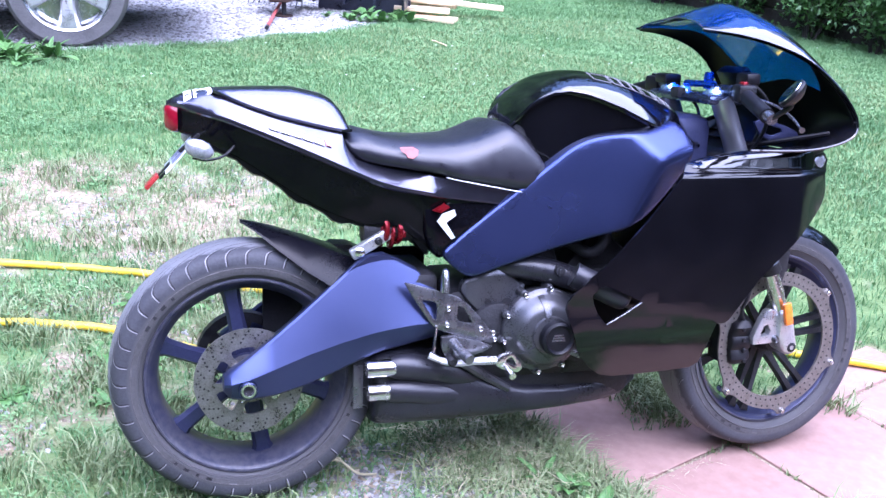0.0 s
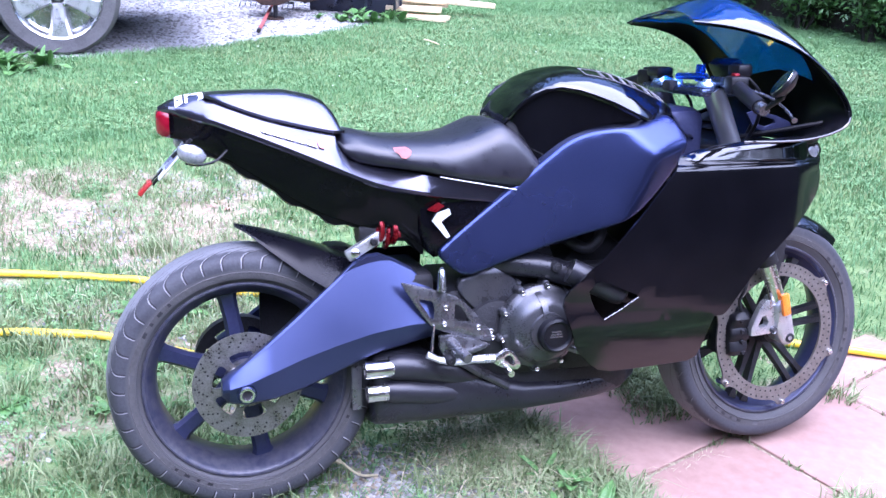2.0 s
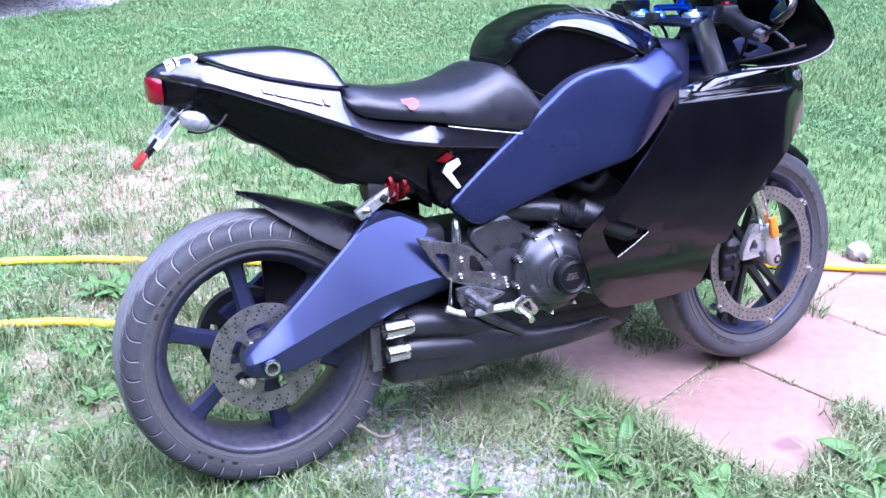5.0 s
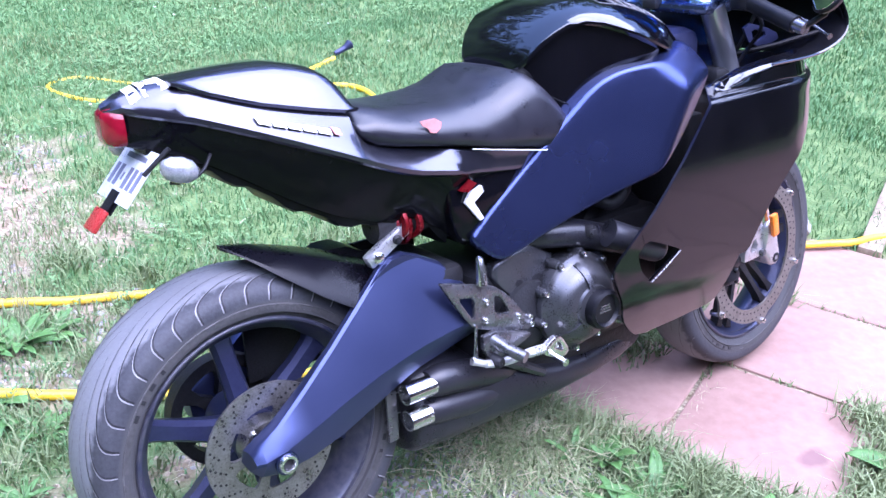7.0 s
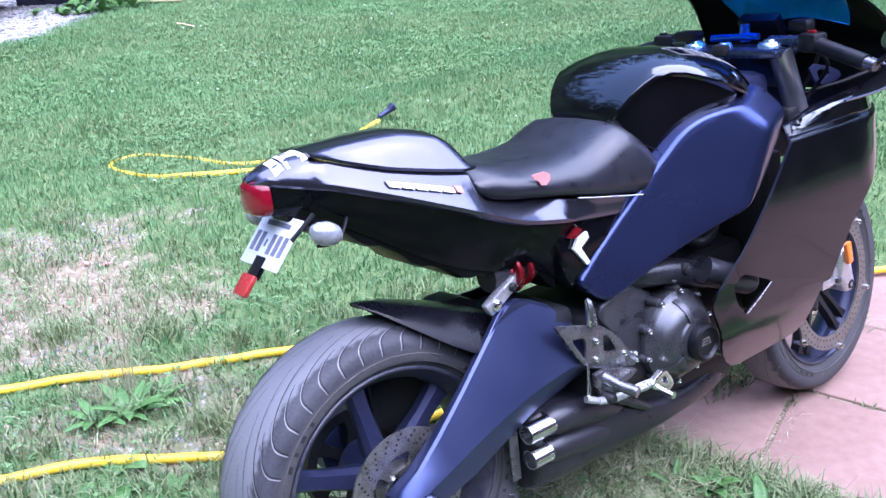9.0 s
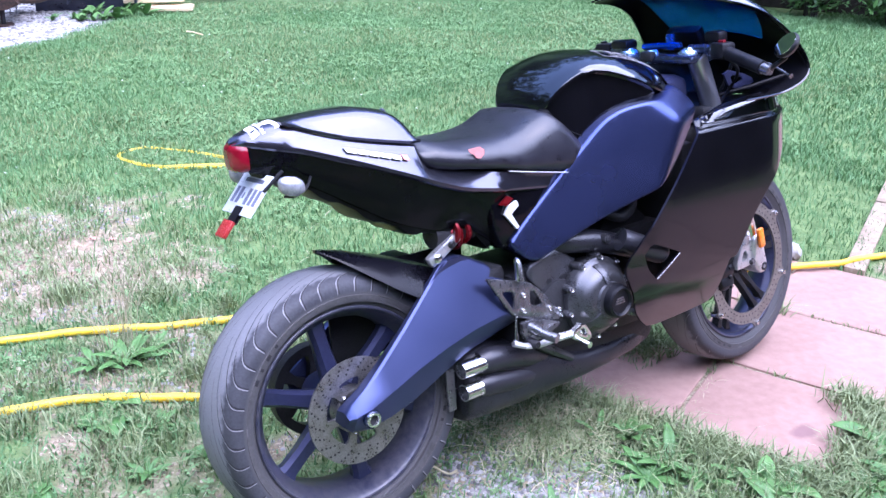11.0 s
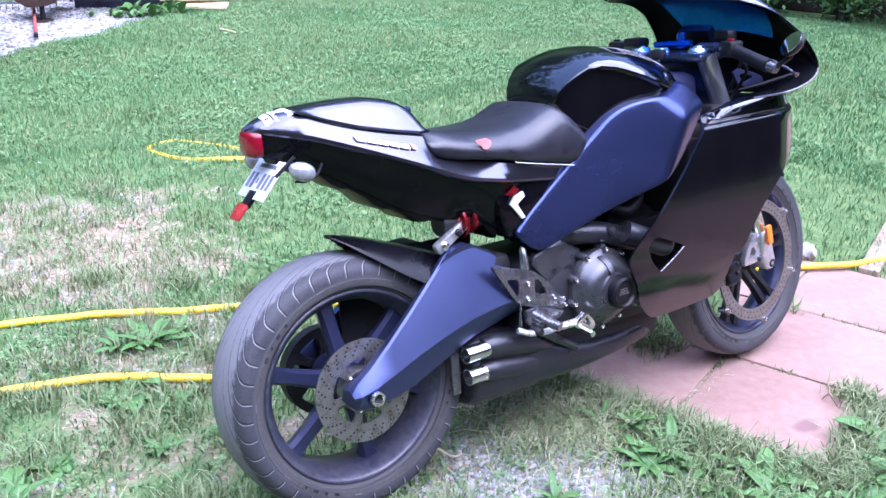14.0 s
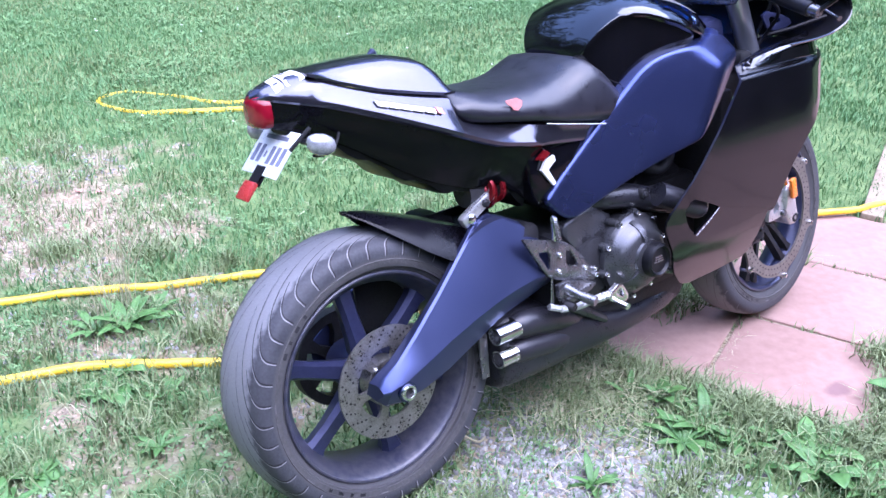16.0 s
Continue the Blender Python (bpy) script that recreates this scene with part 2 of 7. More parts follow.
def tyre_mat(name, half, shoulder):
    """Rubber worn pale by dust on the crown, dark at the shoulders, mid grey on the sidewalls."""
    m = ramp_mat(name, (0.036, 0.037, 0.045), (0.058, 0.059, 0.069), 0.62, 0, 12, 0.2, 0, 0.35, 14)
    t = m.node_tree
    b = t.nodes["Principled BSDF"]
    base = b.inputs["Base Color"].links[0].from_socket
    co, sep, noise_, fine = t.nodes.new("ShaderNodeTexCoord"), t.nodes.new("ShaderNodeSeparateXYZ"), t.nodes.new("ShaderNodeTexNoise"), t.nodes.new("ShaderNodeTexNoise")
    noise_.inputs["Scale"].default_value, noise_.inputs["Detail"].default_value = 55, 7
    fine.inputs["Scale"].default_value, fine.inputs["Detail"].default_value = 18, 6
    t.links.new(co.outputs["Object"], sep.inputs[0])
    t.links.new(co.outputs["Object"], noise_.inputs["Vector"])
    t.links.new(co.outputs["Object"], fine.inputs["Vector"])

    def math_node(kind, a_, b_, c_=None):
        n = t.nodes.new("ShaderNodeMath")
        n.operation = kind
        for k, v in enumerate((a_, b_, c_)):
            if v is None:
                continue
            if isinstance(v, float):
                n.inputs[k].default_value = v
            else:
                t.links.new(v, n.inputs[k])
        return n.outputs[0]

    def blend(value, lo, hi, v0, v1, under, colour):
        span = t.nodes.new("ShaderNodeMapRange")
        for key, v in (("From Min", lo), ("From Max", hi), ("To Min", v0), ("To Max", v1)):
            span.inputs[key].default_value = v
        t.links.new(value, span.inputs["Value"])
        mix = t.nodes.new("ShaderNodeMix")
        mix.data_type = "RGBA"
        t.links.new(span.outputs[0], mix.inputs[0])
        t.links.new(under, mix.inputs[6])
        mix.inputs[7].default_value = (*colour, 1)
        return mix.outputs[2]

    across = math_node("ABSOLUTE", sep.outputs[1], None)
    edge = math_node("MULTIPLY_ADD", noise_.outputs["Fac"], half * 0.45, across)
    crown = blend(edge, half * 0.84, half * 0.98, 0.92, 0.0, base, (0.190, 0.192, 0.208))
    radius = math_node("SQRT", math_node("ADD", math_node("MULTIPLY", sep.outputs[0], sep.outputs[0]), math_node("MULTIPLY", sep.outputs[2], sep.outputs[2])), None)
    wall = math_node("MULTIPLY_ADD", fine.outputs["Fac"], -0.006, radius)
    col = blend(wall, shoulder - 0.008, shoulder - 0.003, 0.85, 0.0, crown, (0.066, 0.064, 0.067))
    t.links.new(col, b.inputs["Base Color"])
    return m


M_SCREEN = ramp_mat("blue_tinted_screen", (0.020, 0.125, 0.56), (0.026, 0.150, 0.64), 0.05, 0, 4, 0, 1.0, 0.6, 8, 0.01)
_b = M_SCREEN.node_tree.nodes["Principled BSDF"]
_b.inputs["Transmission Weight"].default_value = 0.90
_b.inputs["IOR"].default_value = 1.2


# ---- builders ----
def part(name, bm, material, parent=None, label="", sharp=38):
    """Links a bmesh as one mesh object under a thing or a part."""
    bmesh.ops.recalc_face_normals(bm, faces=bm.faces)
    me = bpy.data.meshes.new(name)
    bm.to_mesh(me)
    bm.free()
    return mesh_part(name, me, material, parent, label, sharp)


def mesh_part(name, me, material, parent=None, label="", sharp=38):
    for m in material if isinstance(material, (list, tuple)) else [material]:
        if len(me.materials) < (len(material) if isinstance(material, (list, tuple)) else 1):
            me.materials.append(m)
    me.polygons.foreach_set("use_smooth", [True] * len(me.polygons))
    me.set_sharp_from_angle(angle=radians(sharp))
    ob = new(name, me)
    ob.parent = parent
    if label:
        tagged(ob, label)
    return ob


def thing(name, m, label, category, group="", kind=""):
    ob = new(name)
    ob.empty_display_size = 0.1
    ob.matrix_world = m
    return tagged(ob, label, category, group, kind)


def lerp_table(table, x):
    """Piecewise smooth lookup in rows of (x, a, b, ...)."""
    a = np.array(table, float)
    return [float(np.interp(x, a[:, 0], a[:, i])) for i in range(1, a.shape[1])]


def spline(points, n=8, closed=False):
    """A Catmull-Rom line through the points."""
    p = [Vector(q) for q in points]
    out, count = [], len(p)
    for i in range(count if closed else count - 1):
        if closed:
            a, b, c, d = p[i - 1], p[i], p[(i + 1) % count], p[(i + 2) % count]
        else:
            a, b, c, d = p[max(i - 1, 0)], p[i], p[i + 1], p[min(i + 2, count - 1)]
        for k in range(n):
            t = k / n
            out.append(0.5 * ((2 * b) + (c - a) * t + (2 * a - 5 * b + 4 * c - d) * t * t + (3 * b - a - 3 * c + d) * t ** 3))
    if not closed:
        out.append(p[-1])
    return out


def tube(bm, points, r, seg=10, caps=True):
    """Sweeps a circle of radius r (a number or one a point) along the points."""
    pts = [Vector(p) for p in points]
    rs = r if isinstance(r, (list, tuple)) else [r] * len(pts)
    rings, up = [], None
    for i, p in enumerate(pts):
        d = (pts[min(i + 1, len(pts) - 1)] - pts[max(i - 1, 0)]).normalized()
        if up is None:
            up = d.orthogonal().normalized()
        up = (up - d * up.dot(d)).normalized()
        side = d.cross(up)
        rings.append([bm.verts.new(p + rs[i] * (math.cos(2 * math.pi * k / seg) * up + math.sin(2 * math.pi * k / seg) * side)) for k in range(seg)])
    skin(bm, rings, caps)
    return bm


def skin(bm, rings, caps=True, closed=True):
    n = len(rings[0])
    for a, b in zip(rings, rings[1:]):
        for k in range(n if closed else n - 1):
            bm.faces.new((a[k], a[(k + 1) % n], b[(k + 1) % n], b[k]))
    if caps:
        bm.faces.new(rings[0])
        bm.faces.new(rings[-1])


def loft(rings, caps=True):
    bm = bmesh.new()
    skin(bm, [[bm.verts.new(p) for p in r] for r in rings], caps)
    return bm


def lathe(profile, seg=48, centre=(0, 0, 0), closed=False, bm=None, caps=False):
    """Turns rows of (radius, y) about the y axis through centre."""
    bm = bm or bmesh.new()
    c = Vector(centre)
    cols = []
    for k in range(seg):
        a = 2 * math.pi * k / seg
        cols.append([bm.verts.new(c + Vector((r * math.cos(a), y, r * math.sin(a)))) for r, y in profile])
    n = len(profile)
    for k in range(seg):
        a, b = cols[k], cols[(k + 1) % seg]
        for i in range(n if closed else n - 1):
            bm.faces.new((a[i], a[(i + 1) % n], b[(i + 1) % n], b[i]))
    if caps:
        bm.faces.new([col[0] for col in cols])
        bm.faces.new([col[-1] for col in cols])
    return bm


def edge_distance(x, z, outline):
    best = 9.0
    for (ax, az), (bx, bz) in zip(outline, outline[1:] + outline[:1]):
        dx, dz = bx - ax, bz - az
        t = max(0, min(1, ((x - ax) * dx + (z - az) * dz) / (dx * dx + dz * dz + 1e-12)))
        best = min(best, math.hypot(x - ax - t * dx, z - az - t * dz))
    return best


def chaikin(pts, times=2, amount=0.25):
    p = [tuple(q) for q in pts]
    for _ in range(times):
        p = [tuple(a[i] + (b[i] - a[i]) * f for i in range(2)) for a, b in zip(p, p[1:] + p[:1]) for f in (amount, 1 - amount)]
    return p


def sheet(outline, f, depth=0.004, rnd=0.0, step=0.02, side=-1, soft=1, cuts=(), bevel=0.0):
    """A plate with the given (x, z) outline and the outer face at y = side * f(x, z); depth goes inwards, rnd rounds its rim."""
    line = chaikin(outline, soft) if soft else [tuple(p) for p in outline]
    own = bmesh.new()
    own.faces.new([own.verts.new((x, 0, z)) for x, z in line])
    xs, zs = [p[0] for p in line], [p[1] for p in line]
    for lo, hi, no in ((min(xs), max(xs), (1, 0, 0)), (min(zs), max(zs), (0, 0, 1))):
        k = lo + step * 0.5
        while k < hi:
            bmesh.ops.bisect_plane(own, geom=own.verts[:] + own.edges[:] + own.faces[:], plane_co=(k if no[0] else 0, 0, k if no[2] else 0), plane_no=no)
            k += step
    for (cx, cz), (nx, nz) in cuts:
        bmesh.ops.bisect_plane(own, geom=own.verts[:] + own.edges[:] + own.faces[:], plane_co=(cx, 0, cz), plane_no=(nx, 0, nz))
    if rnd:
        bmesh.ops.subdivide_edges(own, edges=[e for e in own.edges if not e.is_boundary and any(v.is_boundary for v in e.verts)], cuts=2)
    if not bevel:
        bmesh.ops.triangulate(own, faces=own.faces[:])
    rim = [e for e in own.edges if e.is_boundary]
    for v in own.verts:
        inset = 0.0
        if rnd:
            d = edge_distance(v.co.x, v.co.z, line)
            if d < rnd:
                inset = rnd - math.sqrt(max(0, rnd * rnd - (rnd - d) ** 2))
        v.co.y = -(f(v.co.x, v.co.z) - inset)
    ret = bmesh.ops.extrude_face_region(own, geom=own.faces[:])
    bmesh.ops.translate(own, verts=[g for g in ret["geom"] if isinstance(g, bmesh.types.BMVert)], vec=(0, depth, 0))
    if bevel:
        bmesh.ops.bevel(own, geom=rim, offset=bevel, segments=3, affect="EDGES", profile=0.5, clamp_overlap=True)
        bmesh.ops.triangulate(own, faces=own.faces[:])
    if side > 0:
        for v in own.verts:
            v.co.y = -v.co.y
    return own


def panel(outline, f, depth, rnd, step, side, soft=2):
    """Like sheet, with an even rounded rim made of inset rings."""
    line = chaikin(outline, soft)
    n = len(line)
    area = sum(a[0] * b[1] - b[0] * a[1] for a, b in zip(line, line[1:] + line[:1]))
    turn = 1 if area > 0 else -1
    inward = []
    for i in range(n):
        (ax, az), (bx, bz) = line[i - 1], line[(i + 1) % n]
        t = Vector((bx - ax, bz - az)).normalized()
        inward.append(Vector((-t.y, t.x)) * turn)
    own = bmesh.new()
    rings = []
    for k in range(5):
        a = k / 4 * math.pi / 2
        d = rnd * (1 - math.cos(a))
        rings.append([own.verts.new((p[0] + v.x * d, rnd * (1 - math.sin(a)), p[1] + v.y * d)) for p, v in zip(line, inward)])
    for ra, rb in zip(rings, rings[1:]):
        for i in range(n):
            own.faces.new((ra[i], ra[(i + 1) % n], rb[(i + 1) % n], rb[i]))
    own.faces.new(rings[-1])
    xs, zs = [p[0] for p in line], [p[1] for p in line]
    for lo, hi, no in ((min(xs), max(xs), (1, 0, 0)), (min(zs), max(zs), (0, 0, 1))):
        k = lo + step * 0.5
        while k < hi:
            inner = [q for q in own.faces if all(abs(v.co.y) < 1e-7 for v in q.verts)]
            es = list({e for q in inner for e in q.edges})
            vs = list({v for q in inner for v in q.verts})
            bmesh.ops.bisect_plane(own, geom=vs + es + inner, plane_co=(k if no[0] else 0, 0, k if no[2] else 0), plane_no=no)
            k += step
    rim = [e for e in own.edges if e.is_boundary]
    ret = bmesh.ops.extrude_edge_only(own, edges=rim)
    back = [g for g in ret["geom"] if isinstance(g, bmesh.types.BMVert)]
    for v in back:
        v.co.y = depth
    bmesh.ops.triangulate(own, faces=own.faces[:])
    for v in own.verts:
        v.co.y = side * (f(v.co.x, v.co.z) - v.co.y)
    bmesh.ops.recalc_face_normals(own, faces=own.faces)
    return own


def box(bm, lo, hi, bevel=0.0, m=None):
    ret = bmesh.ops.create_cube(bm, size=1)
    vs = ret["verts"]
    for v in vs:
        v.co = Vector([lo[i] + (v.co[i] + 0.5) * (hi[i] - lo[i]) for i in range(3)])
    if m is not None:
        bmesh.ops.transform(bm, matrix=m, verts=vs)
    if bevel:
        es = list({e for v in vs for e in v.link_edges})
        bmesh.ops.bevel(bm, geom=es, offset=bevel, segments=2, affect="EDGES", profile=0.5)
    return bm


def bolt(bm, centre, r=0.006, h=0.004, side=-1):
    """A round-headed bolt that looks along y."""
    x, y, z = centre
    lathe([(0.0005, y + side * h), (r * 0.45, y + side * h), (r * 0.5, y + side * h * 0.6), (r * 0.85, y + side * h * 0.9), (r, y + side * h * 0.4), (r, y - side * h)], 10, (x, 0, z), bm=bm)
    return bm


def fast_mesh(name, verts, faces, material, kind="stuff", label="", category="", smooth=False):
    """A large mesh straight from arrays; the faces are all triangles."""
    me = bpy.data.meshes.new(name)
    v, f = np.asarray(verts, np.float32), np.asarray(faces, np.int32)
    me.vertices.add(len(v))
    me.vertices.foreach_set("co", v.ravel())
    me.loops.add(f.size)
    me.loops.foreach_set("vertex_index", f.ravel())
    me.polygons.add(len(f))
    me.polygons.foreach_set("loop_start", np.arange(0, f.size, 3, dtype=np.int32))
    me.update(calc_edges=True)
    me.materials.append(material)
    if smooth:
        me.polygons.foreach_set("use_smooth", np.ones(len(f), bool))
    ob = new(name, me)
    return tagged(ob, label, category, "", kind)


# ---- ground ----
GROUND_Z = -0.012
SLAB, ANG = 0.462, radians(18.0)
SKEW = radians(3.5)
SLAB_O, AXA, AXB = Vector((1.334, -0.068)), Vector((math.cos(ANG), math.sin(ANG))), Vector((math.sin(ANG + SKEW), -math.cos(ANG + SKEW)))
SLABS = [(-1, -1), (-1, 0), (0, -1), (0, 0), (1, 0), (1, -1)] + [(i, j) for j in range(1, 3) for i in range(0, 10)] + [(i, j) for j in range(3, 7) for i in range(-3, 7)]
CUT = {(0, -1): 0.26, (1, -1): 0.36}
RECTS = [(i * SLAB, (i + 1) * SLAB, (j + 1 - CUT.get((i, j), 1.0)) * SLAB, (j + 1) * SLAB) for i, j in SLABS]
RECTS += [(0.99 + k * SLAB, 0.99 + (k + 1) * SLAB, 0.272 - 0.0397 * k, SLAB) for k in range(8)]


def fbm(x, y, scale, seed=0.0):
    """Cheap smooth noise in 0..1 on arrays, from rotated sines."""
    v = np.zeros_like(x)
    for k in range(7):
        a = seed * 1.7 + k * 2.399
        f = scale * (1.0 + 0.62 * k)
        v += np.sin(f * (x * math.cos(a) + y * math.sin(a)) + seed * 5 + k * 1.3) * np.sin(f * 0.83 * (y * math.cos(a * 1.31) - x * math.sin(a * 1.31)) + k * 2.1 + seed) / (1 + 0.35 * k)
    return np.clip(0.5 + v * 0.28, 0, 1)


def smooth01(v, lo, hi):
    t = np.clip((v - lo) / (hi - lo), 0, 1)
    return t * t * (3 - 2 * t)


def drive_edge(x):
    """The y at which the lawn ends and the gravel drive begins."""
    return np.interp(x, [-8, -2.0, -0.4, 0.06, 0.49, 0.85, 1.21, 1.8, 2.05, 2.3], [4.2, 4.7, 5.12, 5.31, 5.50, 5.70, 5.95, 6.32, 6.62, 7.3])


def in_drive(x, y):
    e = drive_edge(x) + 0.12 * (fbm(x, y, 5.0, 2.0) - 0.5)
    return smooth01(y - e, -0.05, 0.10) * smooth01(2.55 - x + 0.3 * (fbm(x, y, 4.0, 8.0) - 0.5), 0, 0.3) * smooth01(7.9 - y + 0.25 * x * 0, 0, 0.3)


def bare(x, y):
    """How bare the soil is: 1 where gravel and earth show, 0 under dense lawn."""
    n = 0.55 * fbm(x, y, 6.0, 1.0) + 0.45 * fbm(x, y, 21.0, 3.0)
    patch = np.exp(-(((x + 0.15 - 0.12 * (y - 1.7)) / 0.70) ** 2 + ((y - 1.75) / 0.80) ** 2) * 1.15)
    left = smooth01(-x - 0.1 + 0.25 * (y - 1.2), 0.0, 0.8) * smooth01(2.9 - y, 0, 0.5) * 0.70 * smooth01(x + 3.4, 0, 1.2)
    wheel = np.exp(-(((x - 0.28) / 0.30) ** 2 + ((y + 0.33) / 0.42) ** 2)) * 1.05
    under = np.exp(-(((x - 0.2) / 0.5) ** 2 + ((y - 0.45) / 0.35) ** 2)) * 0.6
    front = smooth01(1.05 - y, 0.0, 0.4) * smooth01(0.75 - x, 0, 0.4) * 0.30
    strip = smooth01(1.5 - y, 0.0, 0.4) * smooth01(y - 0.45, 0.0, 0.3) * smooth01(0.5 - x, 0, 0.4) * 0.58
    b = np.maximum.reduce([patch, left, wheel, under, front, strip])
    return smooth01(b + (n - 0.5) * 1.15, 0.36, 0.80)


def on_slab(x, y, grow=0.0):
    dx, dy = x - SLAB_O.x, y - SLAB_O.y
    det = AXA.x * AXB.y - AXA.y * AXB.x
    a, b = (dx * AXB.y - dy * AXB.x) / det, (dy * AXA.x - dx * AXA.y) / det
    hit = np.zeros(np.shape(x), bool)
    for a0, a1, b0, b1 in RECTS:
        hit |= (a > a0 - grow) & (a < a1 + grow) & (b > b0 - grow) & (b < b1 + grow)
    return hit


def ground_z(x, y):
    far = smooth01(np.hypot(x - 0.7, y), 1.0, 3.0)
    z = GROUND_Z + 0.010 * (fbm(x, y, 7.0, 3.0) - 0.5) * (0.5 + far) + 0.05 * (fbm(x, y, 0.9, 4.0) - 0.5) * far * smooth01(y, 2.5, 5.0)
    return np.where(on_slab(x, y, 0.02), GROUND_Z - 0.004, z)


def axis(lo, hi, step, reach):
    core = np.arange(lo, hi, step)
    grow = []
    d, p = step, 0.0
    while p < reach:
        d *= 1.35
        p += d
        grow.append(p)
    return np.concatenate([lo - np.array(grow[::-1]), core, core[-1] + np.array(grow)])


gx, gy = axis(-2.6, 5.0, 0.05, 260.0), axis(-1.6, 8.2, 0.05, 260.0)
GX, GY = np.meshgrid(gx, gy, indexing="ij")
gv = np.stack([GX, GY, ground_z(GX, GY)], -1).reshape(-1, 3)
ni, nj = len(gx), len(gy)
ii, jj = np.meshgrid(np.arange(ni - 1), np.arange(nj - 1), indexing="ij")
q = (ii * nj + jj).ravel()
gf = np.concatenate([np.stack([q, q + nj, q + nj + 1], 1), np.stack([q, q + nj + 1, q + 1], 1)])


def ground_material():
    m = bpy.data.materials.new("soil_gravel_and_turf")
    m.use_nodes = True
    t = m.node_tree
    b = t.nodes["Principled BSDF"]
    b.inputs["Roughness"].default_value = 0.92
    b.inputs["Specular IOR Level"].default_value = 0.2
    co = t.nodes.new("ShaderNodeTexCoord")

    def noise_node(scale, detail=5):
        n = t.nodes.new("ShaderNodeTexNoise")
        n.inputs["Scale"].default_value, n.inputs["Detail"].default_value = scale, detail
        t.links.new(co.outputs["Object"], n.inputs["Vector"])
        return n.outputs["Fac"]

    def mix(f, a, c):
        n = t.nodes.new("ShaderNodeMix")
        n.data_type = "RGBA"
        t.links.new(f, n.inputs[0])
        for k, v in ((6, a), (7, c)):
            if isinstance(v, tuple):
                n.inputs[k].default_value = (*v, 1)
            else:
                t.links.new(v, n.inputs[k])
        return n.outputs[2]

    def span(f, lo, hi):
        n = t.nodes.new("ShaderNodeMapRange")
        n.inputs["From Min"].default_value, n.inputs["From Max"].default_value = lo, hi
        t.links.new(f, n.inputs["Value"])
        return n.outputs[0]

    vor = t.nodes.new("ShaderNodeTexVoronoi")
    vor.inputs["Scale"].default_value = 75
    t.links.new(co.outputs["Object"], vor.inputs["Vector"])
    soil = mix(span(noise_node(40), 0.35, 0.65), (0.180, 0.132, 0.085), (0.315, 0.245, 0.165))
    stone = mix(vor.outputs["Color"], (0.155, 0.122, 0.086), (0.375, 0.308, 0.226))
    turf = mix(span(noise_node(14), 0.35, 0.65), (0.07, 0.12, 0.04), (0.14, 0.20, 0.075))
    earth = mix(span(noise_node(18, 8), 0.42, 0.56), soil, stone)
    att = t.nodes.new("ShaderNodeAttribute")
    att.attribute_name = "cover"
    sep = t.nodes.new("ShaderNodeSeparateColor")
    t.links.new(att.outputs["Color"], sep.inputs[0])
    col = mix(sep.outputs[0], turf, earth)
    drive = mix(vor.outputs["Color"], (0.24, 0.235, 0.24), (0.43, 0.425, 0.43))
    col = mix(sep.outputs[1], col, drive)
    t.links.new(col, b.inputs["Base Color"])
    bp = t.nodes.new("ShaderNodeBump")
    bp.inputs["Strength"].default_value, bp.inputs["Distance"].default_value = 0.8, 0.008
    t.links.new(vor.outputs["Distance"], bp.inputs["Height"])
    t.links.new(bp.outputs[0], b.inputs["Normal"])
    return m


ground = fast_mesh("ground", gv, gf, ground_material(), "structure", "patchy lawn over bare earth and pale gravel", "ground", True)
cover = ground.data.color_attributes.new("cover", "FLOAT_COLOR", "POINT")
cols = np.zeros((len(gv), 4), np.float32)
cols[:, 0] = np.where(on_slab(gv[:, 0], gv[:, 1], 0.02), 0.9, bare(gv[:, 0], gv[:, 1]))
cols[:, 1] = in_drive(gv[:, 0], gv[:, 1])
cols[:, 3] = 1
cover.data.foreach_set("color", cols.ravel())

rng = np.random.default_rng(7)


def blades(name, px, py, height, width, material, label, lean=0.55, flat=0.0, category="grass"):
    """Bent three-triangle blades at the given places."""
    n = len(px)
    pz = ground_z(px, py)
    a = rng.uniform(0, 2 * np.pi, n)
    h = height * rng.uniform(0.55, 1.25, n)
    w = width * rng.uniform(0.6, 1.3, n) * 0.5
    tilt = rng.uniform(0.1, 1.0, n) * lean
    dx, dy = np.cos(a), np.sin(a)
    b = rng.uniform(0, 2 * np.pi, n)
    sx, sy = np.cos(b) * w, np.sin(b) * w
    rise = 1.0 - flat * rng.uniform(0.5, 1, n)
    base = np.stack([px, py, pz - 0.004], 1)
    mid = base + np.stack([dx * h * tilt * 0.35, dy * h * tilt * 0.35, h * 0.58 * rise], 1)
    tip = base + np.stack([dx * h * tilt, dy * h * tilt, h * 0.95 * rise * (1 - 0.25 * tilt)], 1)
    s = np.stack([sx, sy, np.zeros(n)], 1)
    v = np.stack([base - s, base + s, mid - s * 0.8, mid + s * 0.8, tip], 1).reshape(-1, 3)
    k = np.arange(n) * 5
    f = np.concatenate([np.stack([k, k + 1, k + 3], 1), np.stack([k, k + 3, k + 2], 1), np.stack([k + 2, k + 3, k + 4], 1)])
    return fast_mesh(name, v, f, material, "stuff", label, category)


def scatter(count, x0, x1, y0, y1, keep):
    x, y = rng.uniform(x0, x1, count), rng.uniform(y0, y1, count)
    k = rng.uniform(0, 1, count) < keep(x, y)
    return x[k], y[k]


